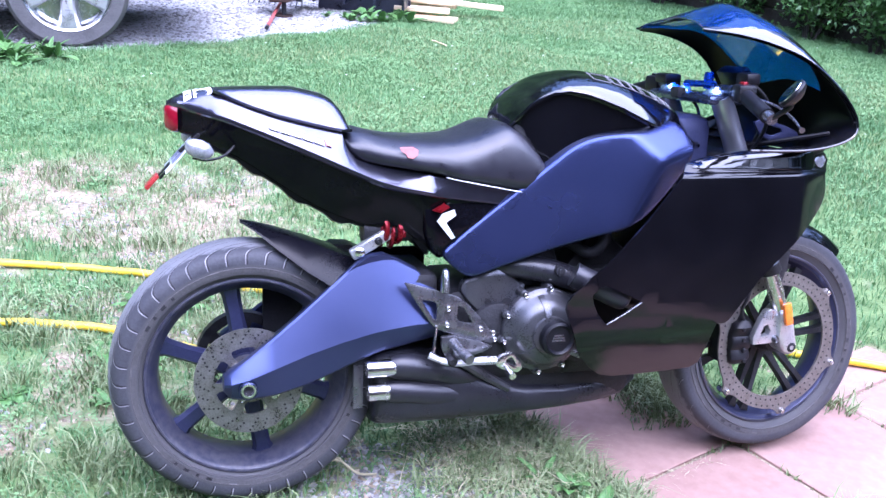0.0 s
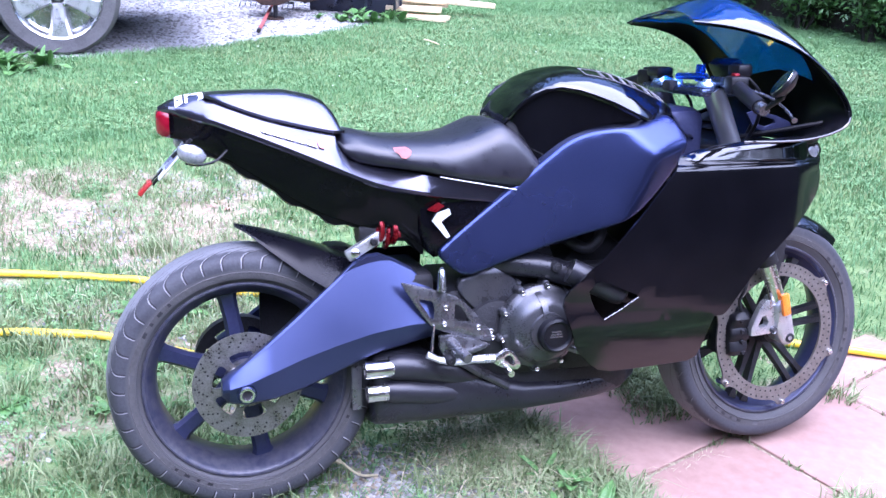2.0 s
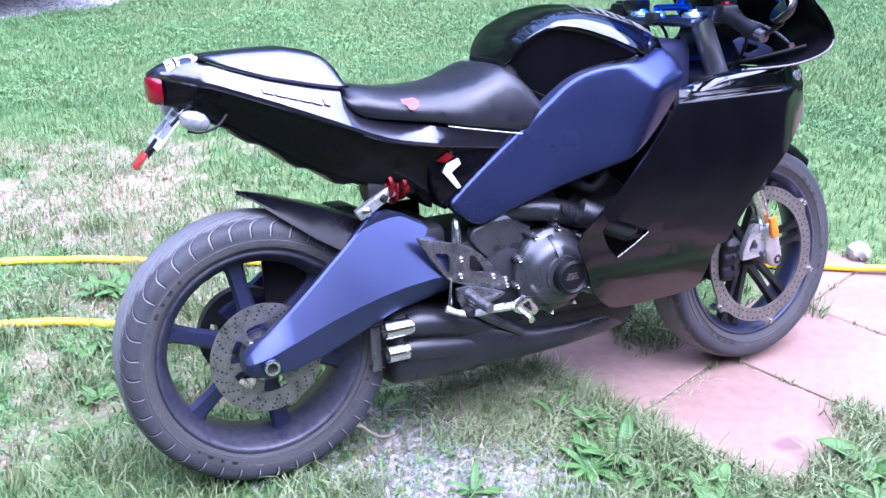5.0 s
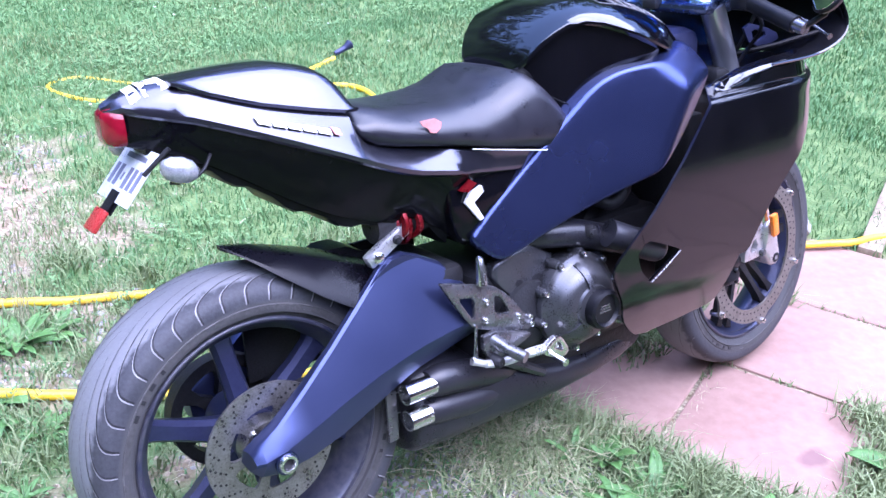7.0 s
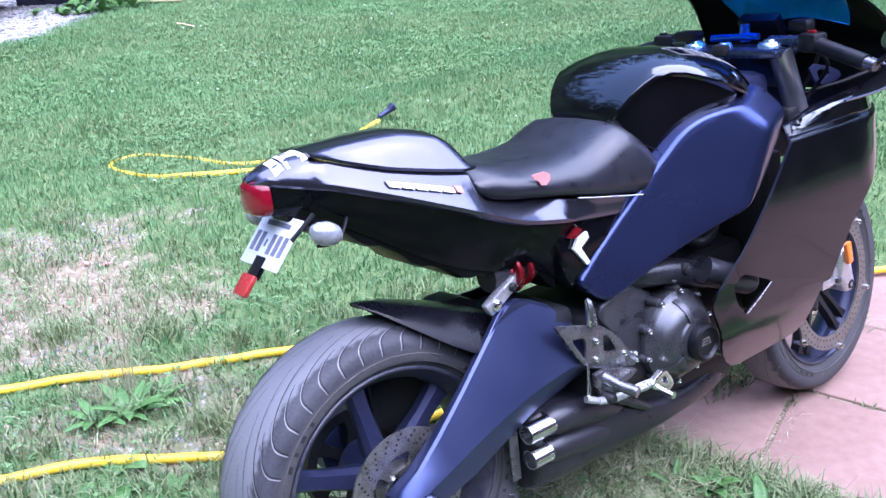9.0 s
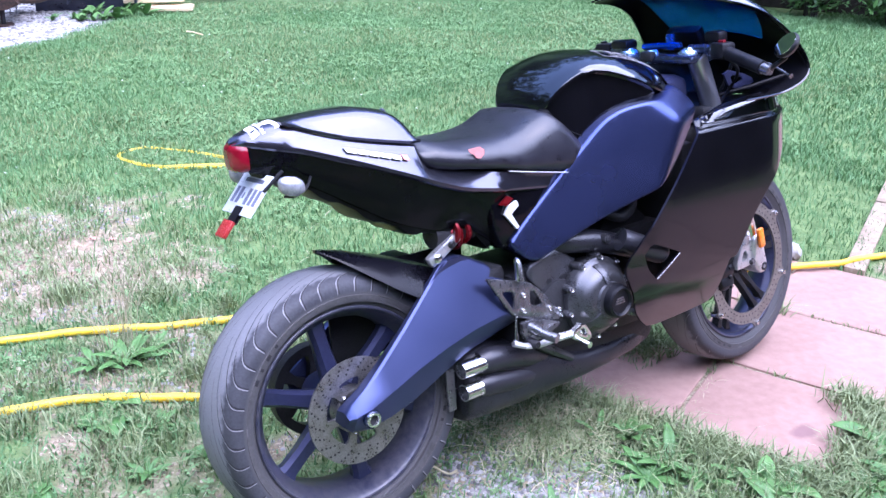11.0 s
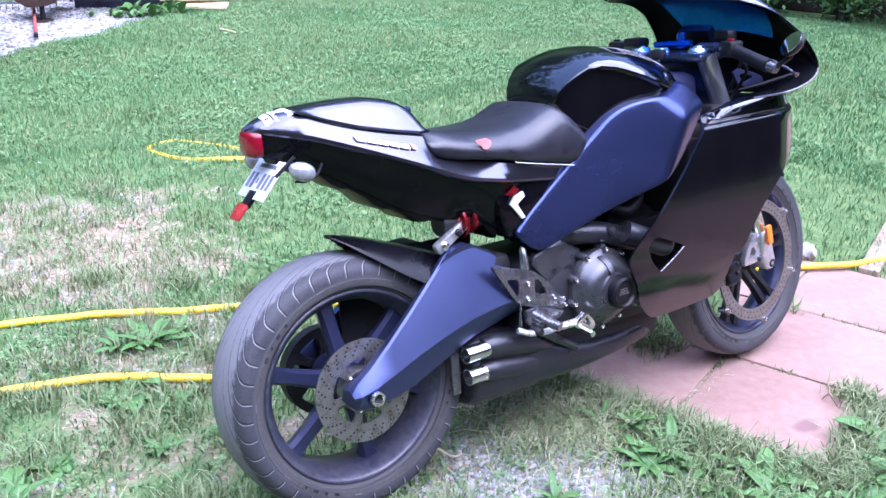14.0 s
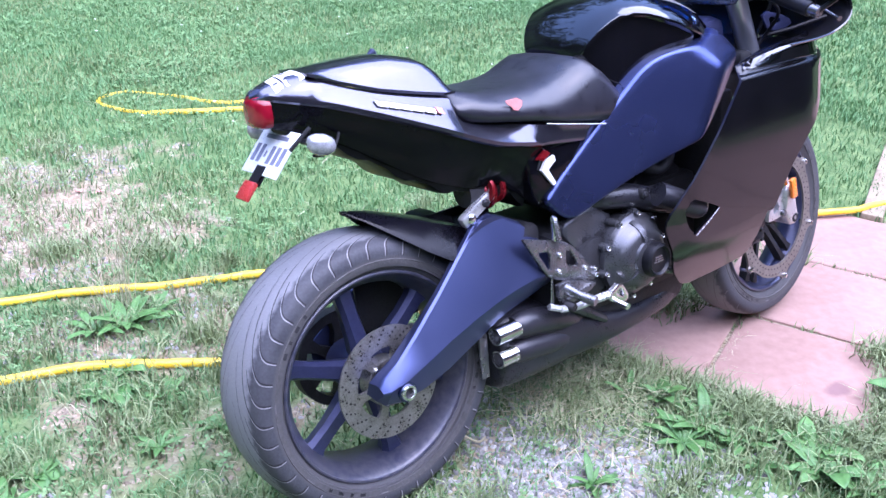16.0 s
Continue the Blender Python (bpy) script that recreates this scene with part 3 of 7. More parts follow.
HOSE_A = [(-2.2, 1.62), (-1.2, 1.50), (-0.71, 1.40), (-0.32, 1.325), (-0.08, 1.215), (0.20, 1.07), (0.55, 0.86)]
HOSE_B = [(-2.2, 1.0), (-1.2, 0.93), (-0.66, 0.925), (-0.41, 0.905), (-0.26, 0.845), (-0.06, 0.69), (0.2, 0.52)]


def off_hose(x, y):
    """False in the trodden line just in front of the hoses."""
    clear = np.ones(np.shape(x), bool)
    for line in (HOSE_A, HOSE_B):
        d = y - np.interp(x, [p[0] for p in line], [p[1] for p in line])
        clear &= ~((d > -0.075) & (d < 0.015) & (x < 0.6) & (fbm(x, y, 17.0, 41.0) > 0.36))
    return clear


def lawn_keep(x, y):
    return off_hose(x, y) * (1 - 0.95 * bare(x, y)) * (1 - in_drive(x, y)) * ~on_slab(x, y, 0.0) * (0.55 + 0.45 * fbm(x, y, 9.0, 5.0))


# mown lawn: dense near the motorcycle, coarser with distance
x, y = scatter(170000, -2.2, 3.6, -1.3, 3.2, lambda x, y: lawn_keep(x, y) * np.where(y < 0.9, 0.55, 1.0))
blades("lawn_grass", x, y, 0.042, 0.0042, M_GRASS, "short green lawn grass with clover", 0.9)
x, y = scatter(460000, -2.6, 7.2, 3.0, 9.2, lawn_keep)
blades("lawn_grass", x, y, 0.034, 0.0056, M_GRASS, "mown green lawn running back to the drive", 0.9)
x, y = scatter(90000, 1.2, 9.5, 5.0, 16.0, lambda x, y: lawn_keep(x, y) * (y > 8.5 - 0.9 * (x - 4)))
blades("lawn_grass", x, y, 0.05, 0.014, M_GRASS, "mown lawn towards the woods", 0.9)
x, y = scatter(130000, 3.2, 8.5, -1.0, 3.4, lawn_keep)
blades("lawn_grass", x, y, 0.040, 0.0066, M_GRASS, "mown green lawn", 0.9)


# paler, drier blades in loose patches
x, y = scatter(150000, -2.4, 5.5, 1.6, 7.0, lambda x, y: lawn_keep(x, y) * smooth01(fbm(x, y, 1.6, 21.0), 0.45, 0.7))
blades("lawn_grass", x, y, 0.040, 0.0046, M_GRASSLT, "paler dry grass patches in the lawn", 0.9)


def tufts(count, spread, per, x0, x1, y0, y1, keep):
    cx, cy = scatter(count, x0, x1, y0, y1, keep)
    px = np.repeat(cx, per) + rng.normal(0, spread, len(cx) * per)
    py = np.repeat(cy, per) + rng.normal(0, spread, len(cy) * per)
    k = ~on_slab(px, py, -0.012) & off_hose(px, py)
    return px[k], py[k]


# longer tufts in the unmown strip round the wheels and along the slabs
x, y = tufts(1250, 0.026, 32, -1.6, 1.25, -0.95, 1.15, lambda x, y: 0.75 * (1 - 0.95 * bare(x, y)) * ~on_slab(x, y, 0.02))
blades("grass_tufts", x, y, 0.066, 0.0040, M_GRASSDK, "long unmown grass tufts in gravelly soil", 1.1)
x, y = tufts(1300, 0.034, 26, -1.7, 0.9, 0.9, 2.9, lambda x, y: 0.6 * bare(x, y) * (fbm(x, y, 4.0, 9.0) > 0.44))
blades("grass_tufts", x, y, 0.045, 0.0040, M_GRASSDK, "small grass tufts in bare earth", 1.0)


TUFTS = [(0.877, -0.36, 160, 0.022), (0.013, 0.785, 170, 0.030), (-0.137, 1.507, 170, 0.040), (0.112, 1.342, 150, 0.040), (-0.50, 0.82, 130, 0.035), (0.262, 1.13, 70, 0.022), (-0.36, 0.55, 90, 0.040), (-0.60, 0.53, 120, 0.035), (-0.02, 0.62, 60, 0.030), (0.80, -0.40, 120, 0.05)]


def along_slabs(n, reach):
    px, py = [], []
    for i, j in SLABS:
        for k in range(n):
            u, s = rng.uniform(0, 1), rng.integers(0, 4)
            a, b = ((i + u, j), (i + u, j + 1), (i, j + u), (i + 1, j + u))[s]
            p = SLAB_O + AXA * (a * SLAB + rng.normal(0, reach)) + AXB * (b * SLAB + rng.normal(0, reach))
            if fbm(np.array([p.x]), np.array([p.y]), 8.0, 6.0)[0] > 0.50 and p.x > 0.6:
                px.append(p.x), py.append(p.y)
    return np.array(px), np.array(py)


x, y = tufts(260, 0.045, 60, -1.6, 0.8, 0.9, 2.7, lambda x, y: 0.7 * bare(x, y))
blades("grass_tufts", x, y, 0.060, 0.0042, M_GRASSDK, "scattered grass tufts in bare earth", 1.1)
x, y = along_slabs(120, 0.006)
blades("joint_grass", x, y, 0.030, 0.004, M_GRASSDK, "short grass growing in the slab joints", 1.0)
# fringes of grass over the open edges of the paving
px, py = [], []
for (ax, ay), (bx, by), n in (((0.74, 0.20), (0.88, -0.20), 500), ((0.87, -0.22), (1.01, -0.64), 1000), ((1.02, -0.65), (1.44, -0.51), 900), ((1.45, -0.50), (1.42, -0.41), 260), ((1.10, 0.32), (1.24, 0.22), 500), ((1.70, 0.10), (1.78, 0.02), 130)):
    u = rng.uniform(0, 1, n)
    px.append(ax + (bx - ax) * u + rng.normal(0, 0.028, n)), py.append(ay + (by - ay) * u + rng.normal(0, 0.028, n))
blades("edge_grass", np.concatenate(px), np.concatenate(py), 0.075, 0.0048, M_GRASSDK, "long grass leaning over the paving edge", 1.3)
x, y = scatter(2600, 1.08, 1.34, 0.02, 0.30, lambda x, y: np.exp(-(((x - 1.20) / 0.08) ** 2 + ((y - 0.15) / 0.10) ** 2)))
blades("edge_grass", x, y, 0.06, 0.0045, M_GRASSDK, "grass clump beside the front tyre", 1.2)
x, y = scatter(5200, 0.45, 1.0, -0.30, 0.20, lambda x, y: np.exp(-(((x - 0.72) / 0.18) ** 2 + ((y + 0.04) / 0.17) ** 2)) * ~on_slab(x, y, -0.03))
blades("edge_grass", x, y, 0.085, 0.0042, M_GRASSDK, "flattened long grass under the exhaust", 2.0, 0.6)
# single clumps of longer grass beside the hoses and the paving
px, py = [], []
for cx, cy, n, r in TUFTS:
    px.append(rng.normal(cx, r, n)), py.append(rng.normal(cy, r, n))
blades("grass_tufts", np.concatenate(px), np.concatenate(py), 0.085, 0.0042, M_GRASSDK, "clumps of longer green grass beside the hoses", 1.2)
# straw-coloured dead grass under the exhaust and in the strip
x, y = scatter(3800, 0.45, 1.0, -0.25, 0.22, lambda x, y: np.exp(-(((x - 0.70) / 0.2) ** 2 + ((y - 0.02) / 0.16) ** 2)) * ~on_slab(x, y, -0.05))
blades("dead_grass", x, y, 0.10, 0.0035, M_STRAW, "matted dead straw-coloured grass", 2.2, 0.75)
x, y = scatter(30000, -1.6, 0.6, -0.6, 1.35, lambda x, y: (0.25 + 0.75 * smooth01(fbm(x, y, 7.0, 41.0), 0.36, 0.60)) * ~on_slab(x, y, 0.01))
blades("short_grass", x, y, 0.026, 0.0042, M_GRASS, "short fine grass coming up through the soil", 1.5)
x, y = scatter(60000, -1.8, 1.2, -1.1, 2.9, lambda x, y: 0.36 * (0.2 + bare(x, y)) * ~on_slab(x, y) * fbm(x, y, 5.0, 11.0))
blades("dead_grass", x, y, 0.06, 0.003, M_STRAW, "dry straw scattered over the soil", 2.0, 0.8)


def stones(name, px, py, size, material, label, sink=0.3, base=None):
    """Low angular stones: jittered octahedra with a cut top."""
    n = len(px)
    pz = ground_z(px, py)
    a = np.arange(5) * 2 * np.pi / 5
    ring = np.stack([np.cos(a), np.sin(a), np.zeros(5)], 1)
    shape = np.concatenate([ring * [1, 1, 0] + [0, 0, 0.05], ring * 0.62 + [0, 0, 0.62], [[0, 0, 0.72]]])
    s = size * rng.uniform(0.45, 1.35, n)
    th = rng.uniform(0, 2 * np.pi, n)
    v = shape[None] * (1 + rng.uniform(-0.28, 0.28, (n, 11, 3))) * s[:, None, None] * np.array([1, 0.78, 0.75])
    c, d = np.cos(th)[:, None], np.sin(th)[:, None]
    v = np.stack([v[..., 0] * c - v[..., 1] * d, v[..., 0] * d + v[..., 1] * c, v[..., 2]], -1)
    v += np.stack([px, py, pz - s * sink * 0.4], 1)[:, None]
    f = []
    for k in range(5):
        m = (k + 1) % 5
        f += [[k, m, 5 + m], [k, 5 + m, 5 + k], [5 + k, 5 + m, 10]]
    f = (np.array(f)[None] + (np.arange(n) * 11)[:, None, None]).reshape(-1, 3)
    return fast_mesh(name, v.reshape(-1, 3), f, material, "stuff", label, "gravel")


x, y = scatter(42000, -1.7, 1.0, -1.0, 2.9, lambda x, y: 0.95 * bare(x, y) * ~on_slab(x, y) * (0.25 + 0.8 * fbm(x, y, 5.0, 12.0)))
stones("gravel", x, y, 0.0075, M_PEBBLE, "loose pale crushed gravel in bare soil")
x, y = scatter(20000, -1.7, 0.8, -1.0, 2.6, lambda x, y: 0.9 * bare(x, y) * ~on_slab(x, y) * (fbm(x, y, 3.0, 14.0) > 0.48))
stones("gravel", x, y, 0.0080, M_STONE, "grey crushed stone trodden into the soil")
x, y = scatter(15000, -0.05, 0.85, -0.85, 0.1, lambda x, y: np.exp(-(((x - 0.34) / 0.26) ** 2 + ((y + 0.33) / 0.32) ** 2)) * ~on_slab(x, y))
stones("gravel", x, y, 0.0095, M_STONE, "pale crushed gravel beside the rear tyre")
x, y = scatter(16000, -3.0, 2.6, 4.8, 8.2, lambda x, y: in_drive(x, y))
stones("gravel", x, y, 0.017, M_STONE, "pale crushed-stone driveway")
# earth and grit in the widest paving joint
u = rng.uniform(0, 1, 900)
px, py = 1.233 + (-0.369) * u + rng.normal(0, 0.007, 900), -0.134 + (-0.093) * u + rng.normal(0, 0.007, 900)
stones("gravel", px, py, 0.0050, M_PEBBLE, "brown grit filling the wide paving joint", -0.6)
blades("dead_grass", px[:260], py[:260], 0.030, 0.0028, M_STRAW, "dry straw lying in the wide paving joint", 2.0, 0.7)
x, y = along_slabs(420, 0.007)
stones("gravel", x, y, 0.0045, M_PEBBLE, "grit washed into the slab joints", 0.3)
def clover(name, px, py, size, material, label):
    """Low three-leaved plants: three short diamond leaflets on a common stalk."""
    n = len(px)
    a = rng.uniform(0, 2 * np.pi, n)[:, None] + np.arange(3) * 2 * np.pi / 3
    s = (size * rng.uniform(0.6, 1.3, n))[:, None]
    h = (rng.uniform(0.010, 0.034, n) + ground_z(px, py))[:, None] + rng.normal(0, 0.003, (n, 3))
    tip = rng.uniform(-0.35, 0.55, (n, 3)) * s
    c, d = np.cos(a), np.sin(a)
    v = np.stack([np.stack([px[:, None] + s * (u * c - w * d), py[:, None] + s * (u * d + w * c), h + tip * u], -1) for u, w in ((0.05, 0), (0.62, -0.48), (1.0, 0), (0.62, 0.48))], 2).reshape(-1, 3)
    k = np.arange(n * 3) * 4
    return fast_mesh(name, v, np.concatenate([np.stack([k, k + 1, k + 2], 1), np.stack([k, k + 2, k + 3], 1)]), material, "stuff", label, "clover")


x, y = scatter(30000, -2.2, 3.6, 0.9, 3.4, lambda x, y: lawn_keep(x, y) * smooth01(fbm(x, y, 3.2, 31.0), 0.40, 0.66))
clover("clover_leaves", x, y, 0.0100, M_CLOVERLEAF, "low clover patches among the lawn grass")
x, y = scatter(60000, -2.4, 7.0, 3.2, 8.6, lambda x, y: lawn_keep(x, y) * smooth01(fbm(x, y, 2.3, 33.0), 0.42, 0.68))
clover("clover_leaves", x, y, 0.0125, M_CLOVERLEAF, "broad clover patches across the mown lawn")
x, y = scatter(16000, -1.8, 1.0, -0.9, 2.6, lambda x, y: (0.15 + 0.5 * bare(x, y)) * smooth01(fbm(x, y, 9.0, 35.0), 0.48, 0.66) * ~on_slab(x, y))
clover("clover_leaves", x, y, 0.0095, M_CLOVERLEAF, "small clover and seedlings in bare soil")
# clover heads in the lawn
x, y = scatter(420, -2.0, 6.0, 2.0, 8.0, lambda x, y: lawn_keep(x, y) * 0.8)
stones("clover", x, y, 0.0065, M_CLOVER, "tiny white clover heads in the lawn", -9.0)


# ---- hoses ----
def hose(name, pts, label):
    t = thing(name, pose(0, 0, 0), label, "hose")
    bm = bmesh.new()
    line = spline([(x, y, GROUND_Z + 0.014 + (z if z else 0)) for x, y, z in pts], 10)
    tube(bm, [p + Vector((0, 0, 0.001 * math.sin(i * 0.7))) for i, p in enumerate(line)], 0.0125, 10)
    part("hose_pipe", bm, M_YELLOW, t)
    return t


hose("garden_hose", [(-4.0, 1.75, 0), (-2.2, 1.62, 0), (-1.2, 1.50, 0), (-0.62, 1.369, 0.004), (-0.35, 1.298, 0), (-0.16, 1.222, 0.002), (0.03, 1.123, 0), (0.214, 1.046, 0), (0.36, 0.985, 0), (0.55, 0.86, 0), (0.95, 0.70, 0), (1.4, 0.56, 0), (1.7, 0.42, 0), (2.03, 0.235, 0.006), (2.26, 0.11, 0.008), (2.46, 0.06, 0.004), (3.0, -0.15, 0), (4.2, -0.9, 0)], "yellow garden hose running under the motorcycle onto the paving")
hose_a = hose("garden_hose", [(-4.0, 1.15, 0), (-2.2, 1.0, 0), (-1.2, 0.93, 0), (-0.66, 0.930, 0), (-0.50, 0.896, 0.004), (-0.30, 0.830, 0.002), (-0.157, 0.736, 0), (-0.012, 0.635, 0), (0.2, 0.52, 0), (0.6, 0.44, 0), (1.0, 0.48, 0), (1.32, 0.85, 0.012), (1.56, 1.6, 0), (1.74, 2.18, 0.002), (1.60, 2.34, 0), (1.2, 2.36, 0), (0.86, 2.52, 0), (0.66, 2.70, -0.017), (0.585, 2.92, -0.015), (0.74, 2.99, -0.017), (0.92, 2.78, -0.017), (1.04, 2.57, -0.012), (1.3, 2.46, 0.0), (1.55, 2.50, 0.0), (1.76, 2.62, -0.006), (1.87, 2.65, 0.01)], "yellow garden hose looped on the lawn with a blue nozzle")
bm = bmesh.new()
tube(bm, spline([(1.88, 2.66, 0.03), (1.93, 2.655, 0.05), (1.97, 2.65, 0.075)], 4), [0.012, 0.013, 0.014, 0.014, 0.014, 0.017, 0.022, 0.024, 0.014], 12)
part("nozzle", bm, M_BLUEDK, hose_a, "dark blue round spray nozzle")


# ---- weeds ----
def leaf_mesh(length, width, droop):
    bm = bmesh.new()
    n = 6
    rows = []
    for i in range(n + 1):
        u = i / n
        w = width * (math.sin(math.pi * min(1, u * 0.93 + 0.07)) ** 0.8) * 0.5 + 0.001
        xx, zz = length * u, length * (0.55 * u - droop * u * u)
        rows.append([bm.verts.new((xx, k * w, zz + abs(k) * w * 0.35)) for k in (-1, -0.5, 0, 0.5, 1)])
    for a, b in zip(rows, rows[1:]):
        for k in range(4):
            bm.faces.new((a[k], a[k + 1], b[k + 1], b[k]))
    ret = bmesh.ops.extrude_face_region(bm, geom=bm.faces[:])
    bmesh.ops.translate(bm, verts=[g for g in ret["geom"] if isinstance(g, bmesh.types.BMVert)], vec=(0, 0, -0.0008))
    bmesh.ops.recalc_face_normals(bm, faces=bm.faces)
    me = bpy.data.meshes.new("leaf")
    bm.to_mesh(me)
    bm.free()
    me.materials.append(M_LEAF)
    me.polygons.foreach_set("use_smooth", [True] * len(me.polygons))
    return me


LEAVES = [leaf_mesh(0.125, 0.050, 0.38), leaf_mesh(0.115, 0.026, 0.28), leaf_mesh(0.070, 0.054, 0.45)]
rr = random.Random(11)


def weed(x, y, size, count, flat=0.0, label="broad-leaved green weed growing in the grass", leaf=None):
    z = float(ground_z(np.array([x]), np.array([y]))[0])
    t = thing("weed_plant", pose(x, y, z), label, "weed", "broad-leaved weeds")
    for k in range(count):
        o = new("leaf", LEAVES[rr.randrange(3) if leaf is None else leaf])
        o.parent = t
        s = size * rr.uniform(0.45, 1.2)
        o.matrix_local = pose(0, 0, 0.004 * k / count, 0, -rr.uniform(-10, 45) * (1 - flat) + 12 * flat, k * 137.5 + rr.uniform(-20, 20)) @ Matrix.Scale(s, 4)
    return t


# docks and dandelions by the paving, round-leaved and narrow-leaved weeds between the hoses
for x, y, s, n, flat, leaf in ((0.850, -0.615, 0.95, 13, 0.45, 0), (0.875, -0.545, 0.75, 9, 0.4, 0), (1.02, -0.73, 0.8, 11, 0.5, 0), (0.775, -0.335, 0.95, 18, 0.55, 1), (0.690, -0.335, 0.8, 12, 0.7, 1), (0.780, -0.190, 0.62, 12, 0.1, 0), (0.815, -0.240, 0.7, 8, 0.4, 1), (0.40, -0.30, 0.6, 12, 0.4, 1), (0.80, -0.43, 0.75, 10, 0.6, 1), (0.88, -0.47, 0.7, 12, 0.5, 1), (0.93, -0.57, 0.75, 12, 0.4, 0), (0.97, -0.64, 0.7, 11, 0.5, 1), (0.73, -0.13, 0.6, 10, 0.4, 1), (0.84, -0.30, 0.7, 12, 0.4, 1), (0.86, -0.70, 0.7, 12, 0.5, 1), (0.76, -0.50, 0.6, 10, 0.6, 1), (1.10, -0.70, 0.8, 12, 0.5, 1), (1.30, -0.62, 1.0, 12, 0.5, None), (1.20, -0.74, 1.0, 10, 0.5, None),
                               (-0.305, 0.700, 1.15, 7, 0.75, 2), (-0.235, 0.775, 1.0, 6, 0.7, 2), (-0.135, 0.980, 0.95, 18, 0.5, 1), (-0.215, 1.000, 0.85, 14, 0.6, 1), (-0.05, 0.99, 0.7, 12, 0.5, 1), (-0.20, 0.60, 0.7, 12, 0.6, 1), (-0.56, 0.50, 0.9, 10, 0.6, 2), (-0.68, 0.40, 1.0, 12, 0.55, None), (-0.72, 0.64, 0.8, 10, 0.6, None), (-0.30, 0.42, 0.6, 10, 0.6, 1), (-0.15, 0.40, 0.6, 9, 0.6, None)):
    weed(x, y, s, n, flat, leaf=leaf)
for k in range(52):
    weed(-1.15 + rr.uniform(-0.5, 0.55), 4.72 + rr.uniform(-0.26, 0.26), rr.uniform(0.9, 1.4), 9, 0.0, "broad-leaved weeds at the foot of the parked truck")
for k in range(16):
    weed(1.88 + rr.uniform(-0.45, 0.35), 6.52 + rr.uniform(-0.12, 0.25), rr.uniform(0.7, 1.2), 9, 0.0, "leafy weeds at the edge of the gravel drive")
for x, y, h, n in ((-0.09, 1.06, 0.26, 12), (-0.17, 1.02, 0.2, 8)):
    bm = bmesh.new()
    for k in range(n):
        a, w = rr.uniform(0, 6.28), rr.uniform(0.02, 0.09)
        bx, by = rr.uniform(-0.02, 0.02), rr.uniform(-0.02, 0.02)
        tube(bm, spline([(bx, by, -0.01), (bx + 0.3 * w * math.cos(a), by + 0.3 * w * math.sin(a), h * 0.6), (bx + w * math.cos(a), by + w * math.sin(a), h * rr.uniform(0.75, 1.1))], 3), 0.0011, 4)
    tagged(part("seed_stalk", bm, M_STRAW), "thin dry grass stalks standing by the hose", "stalk", "", "stuff").matrix_world = pose(x, y, GROUND_Z)
# pale stone beside the hose, a dead leaf and a short twig
bm = bmesh.new()
bmesh.ops.create_icosphere(bm, subdivisions=3, radius=0.05)
for v in bm.verts:
    v.co = Vector((v.co.x * 1.0, v.co.y * 0.8, v.co.z * 0.75)) * (1 + 0.22 * noise.noise(v.co * 22) + 0.2 * noise.noise(v.co * 60))
tagged(part("stone", bm, M_STONE), "pale rough stone at the paving's edge", "stone").matrix_world = pose(2.22, 0.27, 0.012, 0, 0, 30)
bm = bmesh.new()
tube(bm, spline([(0, 0, 0), (0.06, 0.01, 0.03), (0.10, -0.01, 0.07)], 5), 0.003, 6)
tube(bm, spline([(0.10, -0.01, 0.07), (0.115, -0.012, 0.078), (0.13, -0.02, 0.075)], 3), [0.004, 0.007, 0.006, 0.004, 0.006, 0.004, 0.002], 6)
tagged(part("dry_stalk", bm, M_STRAW), "pale dry seed stalk lying on gravel", "stalk").matrix_world = pose(0.33, -0.02, GROUND_Z, 0, 0, 200)
bm = bmesh.new()
tube(bm, [(0, 0, 0.015), (0.08, 0.02, 0.04), (0.12, 0.03, 0.045)], 0.005, 6)
tagged(part("twig", bm, M_WOOD), "short pale stick on the lawn", "stick").matrix_world = pose(2.2, 5.4, 0, 0, 0, 140)
for x, y in ((0.185, 1.91), (0.24, 1.88), (0.12, 1.95)):
    lf = new("dead_leaf", LEAVES[2].copy())
    lf.data.materials.clear()
    lf.data.materials.append(M_PINK)
    lf.matrix_world = pose(x, y, GROUND_Z + 0.012, 5, 20, x * 900) @ Matrix.Scale(0.45, 4)
    tagged(lf, "small fallen red leaf on bare soil", "leaf", "fallen leaves")


# ---- motorcycle: x forwards, y to its left, z up from the tyres' line; it leans on its stand ----
BIKE = Matrix.Translation((0.005, -0.012, -0.012)) @ pose(0, 0, 0, 0, 0, -0.8) @ pose(0, 0, 0, -10, 0, 0)
bike = thing("motorcycle", BIKE, "black and satin blue sport motorcycle leaning on its stand", "motorcycle")
REAR, FRONT = (0.0, 0.0, 0.311), (1.385, -0.005, 0.300)


def at(bm, m):
    bmesh.ops.transform(bm, matrix=m, verts=bm.verts[:])
    return bm


def tyre_profile(r, half, rim=0.226, bead=0.070):
    """Outer tread arc, sidewall and inner face of a tyre as (radius, y), one closed line."""
    rows = []
    for k in range(-18, 19):
        a = k / 18
        rows.append((r - (half * 0.42) * (1 - math.sqrt(max(0, 1 - 0.98 * a * a))) * 1.0 - 0.004 * a * a, half * math.sin(a * 1.35) / math.sin(1.35)))
    low = rows[0][0]
    right = [(low - 0.012, -half * 1.0), (low - 0.03, -half * 0.97), (rim + 0.012, -bead - 0.006), (rim, -bead)]
    left = [(rr_, -yy) for rr_, yy in right]
    return right[::-1] + rows + left + [(rim - 0.012, bead * 0.9), (rim - 0.012, -bead * 0.9)]


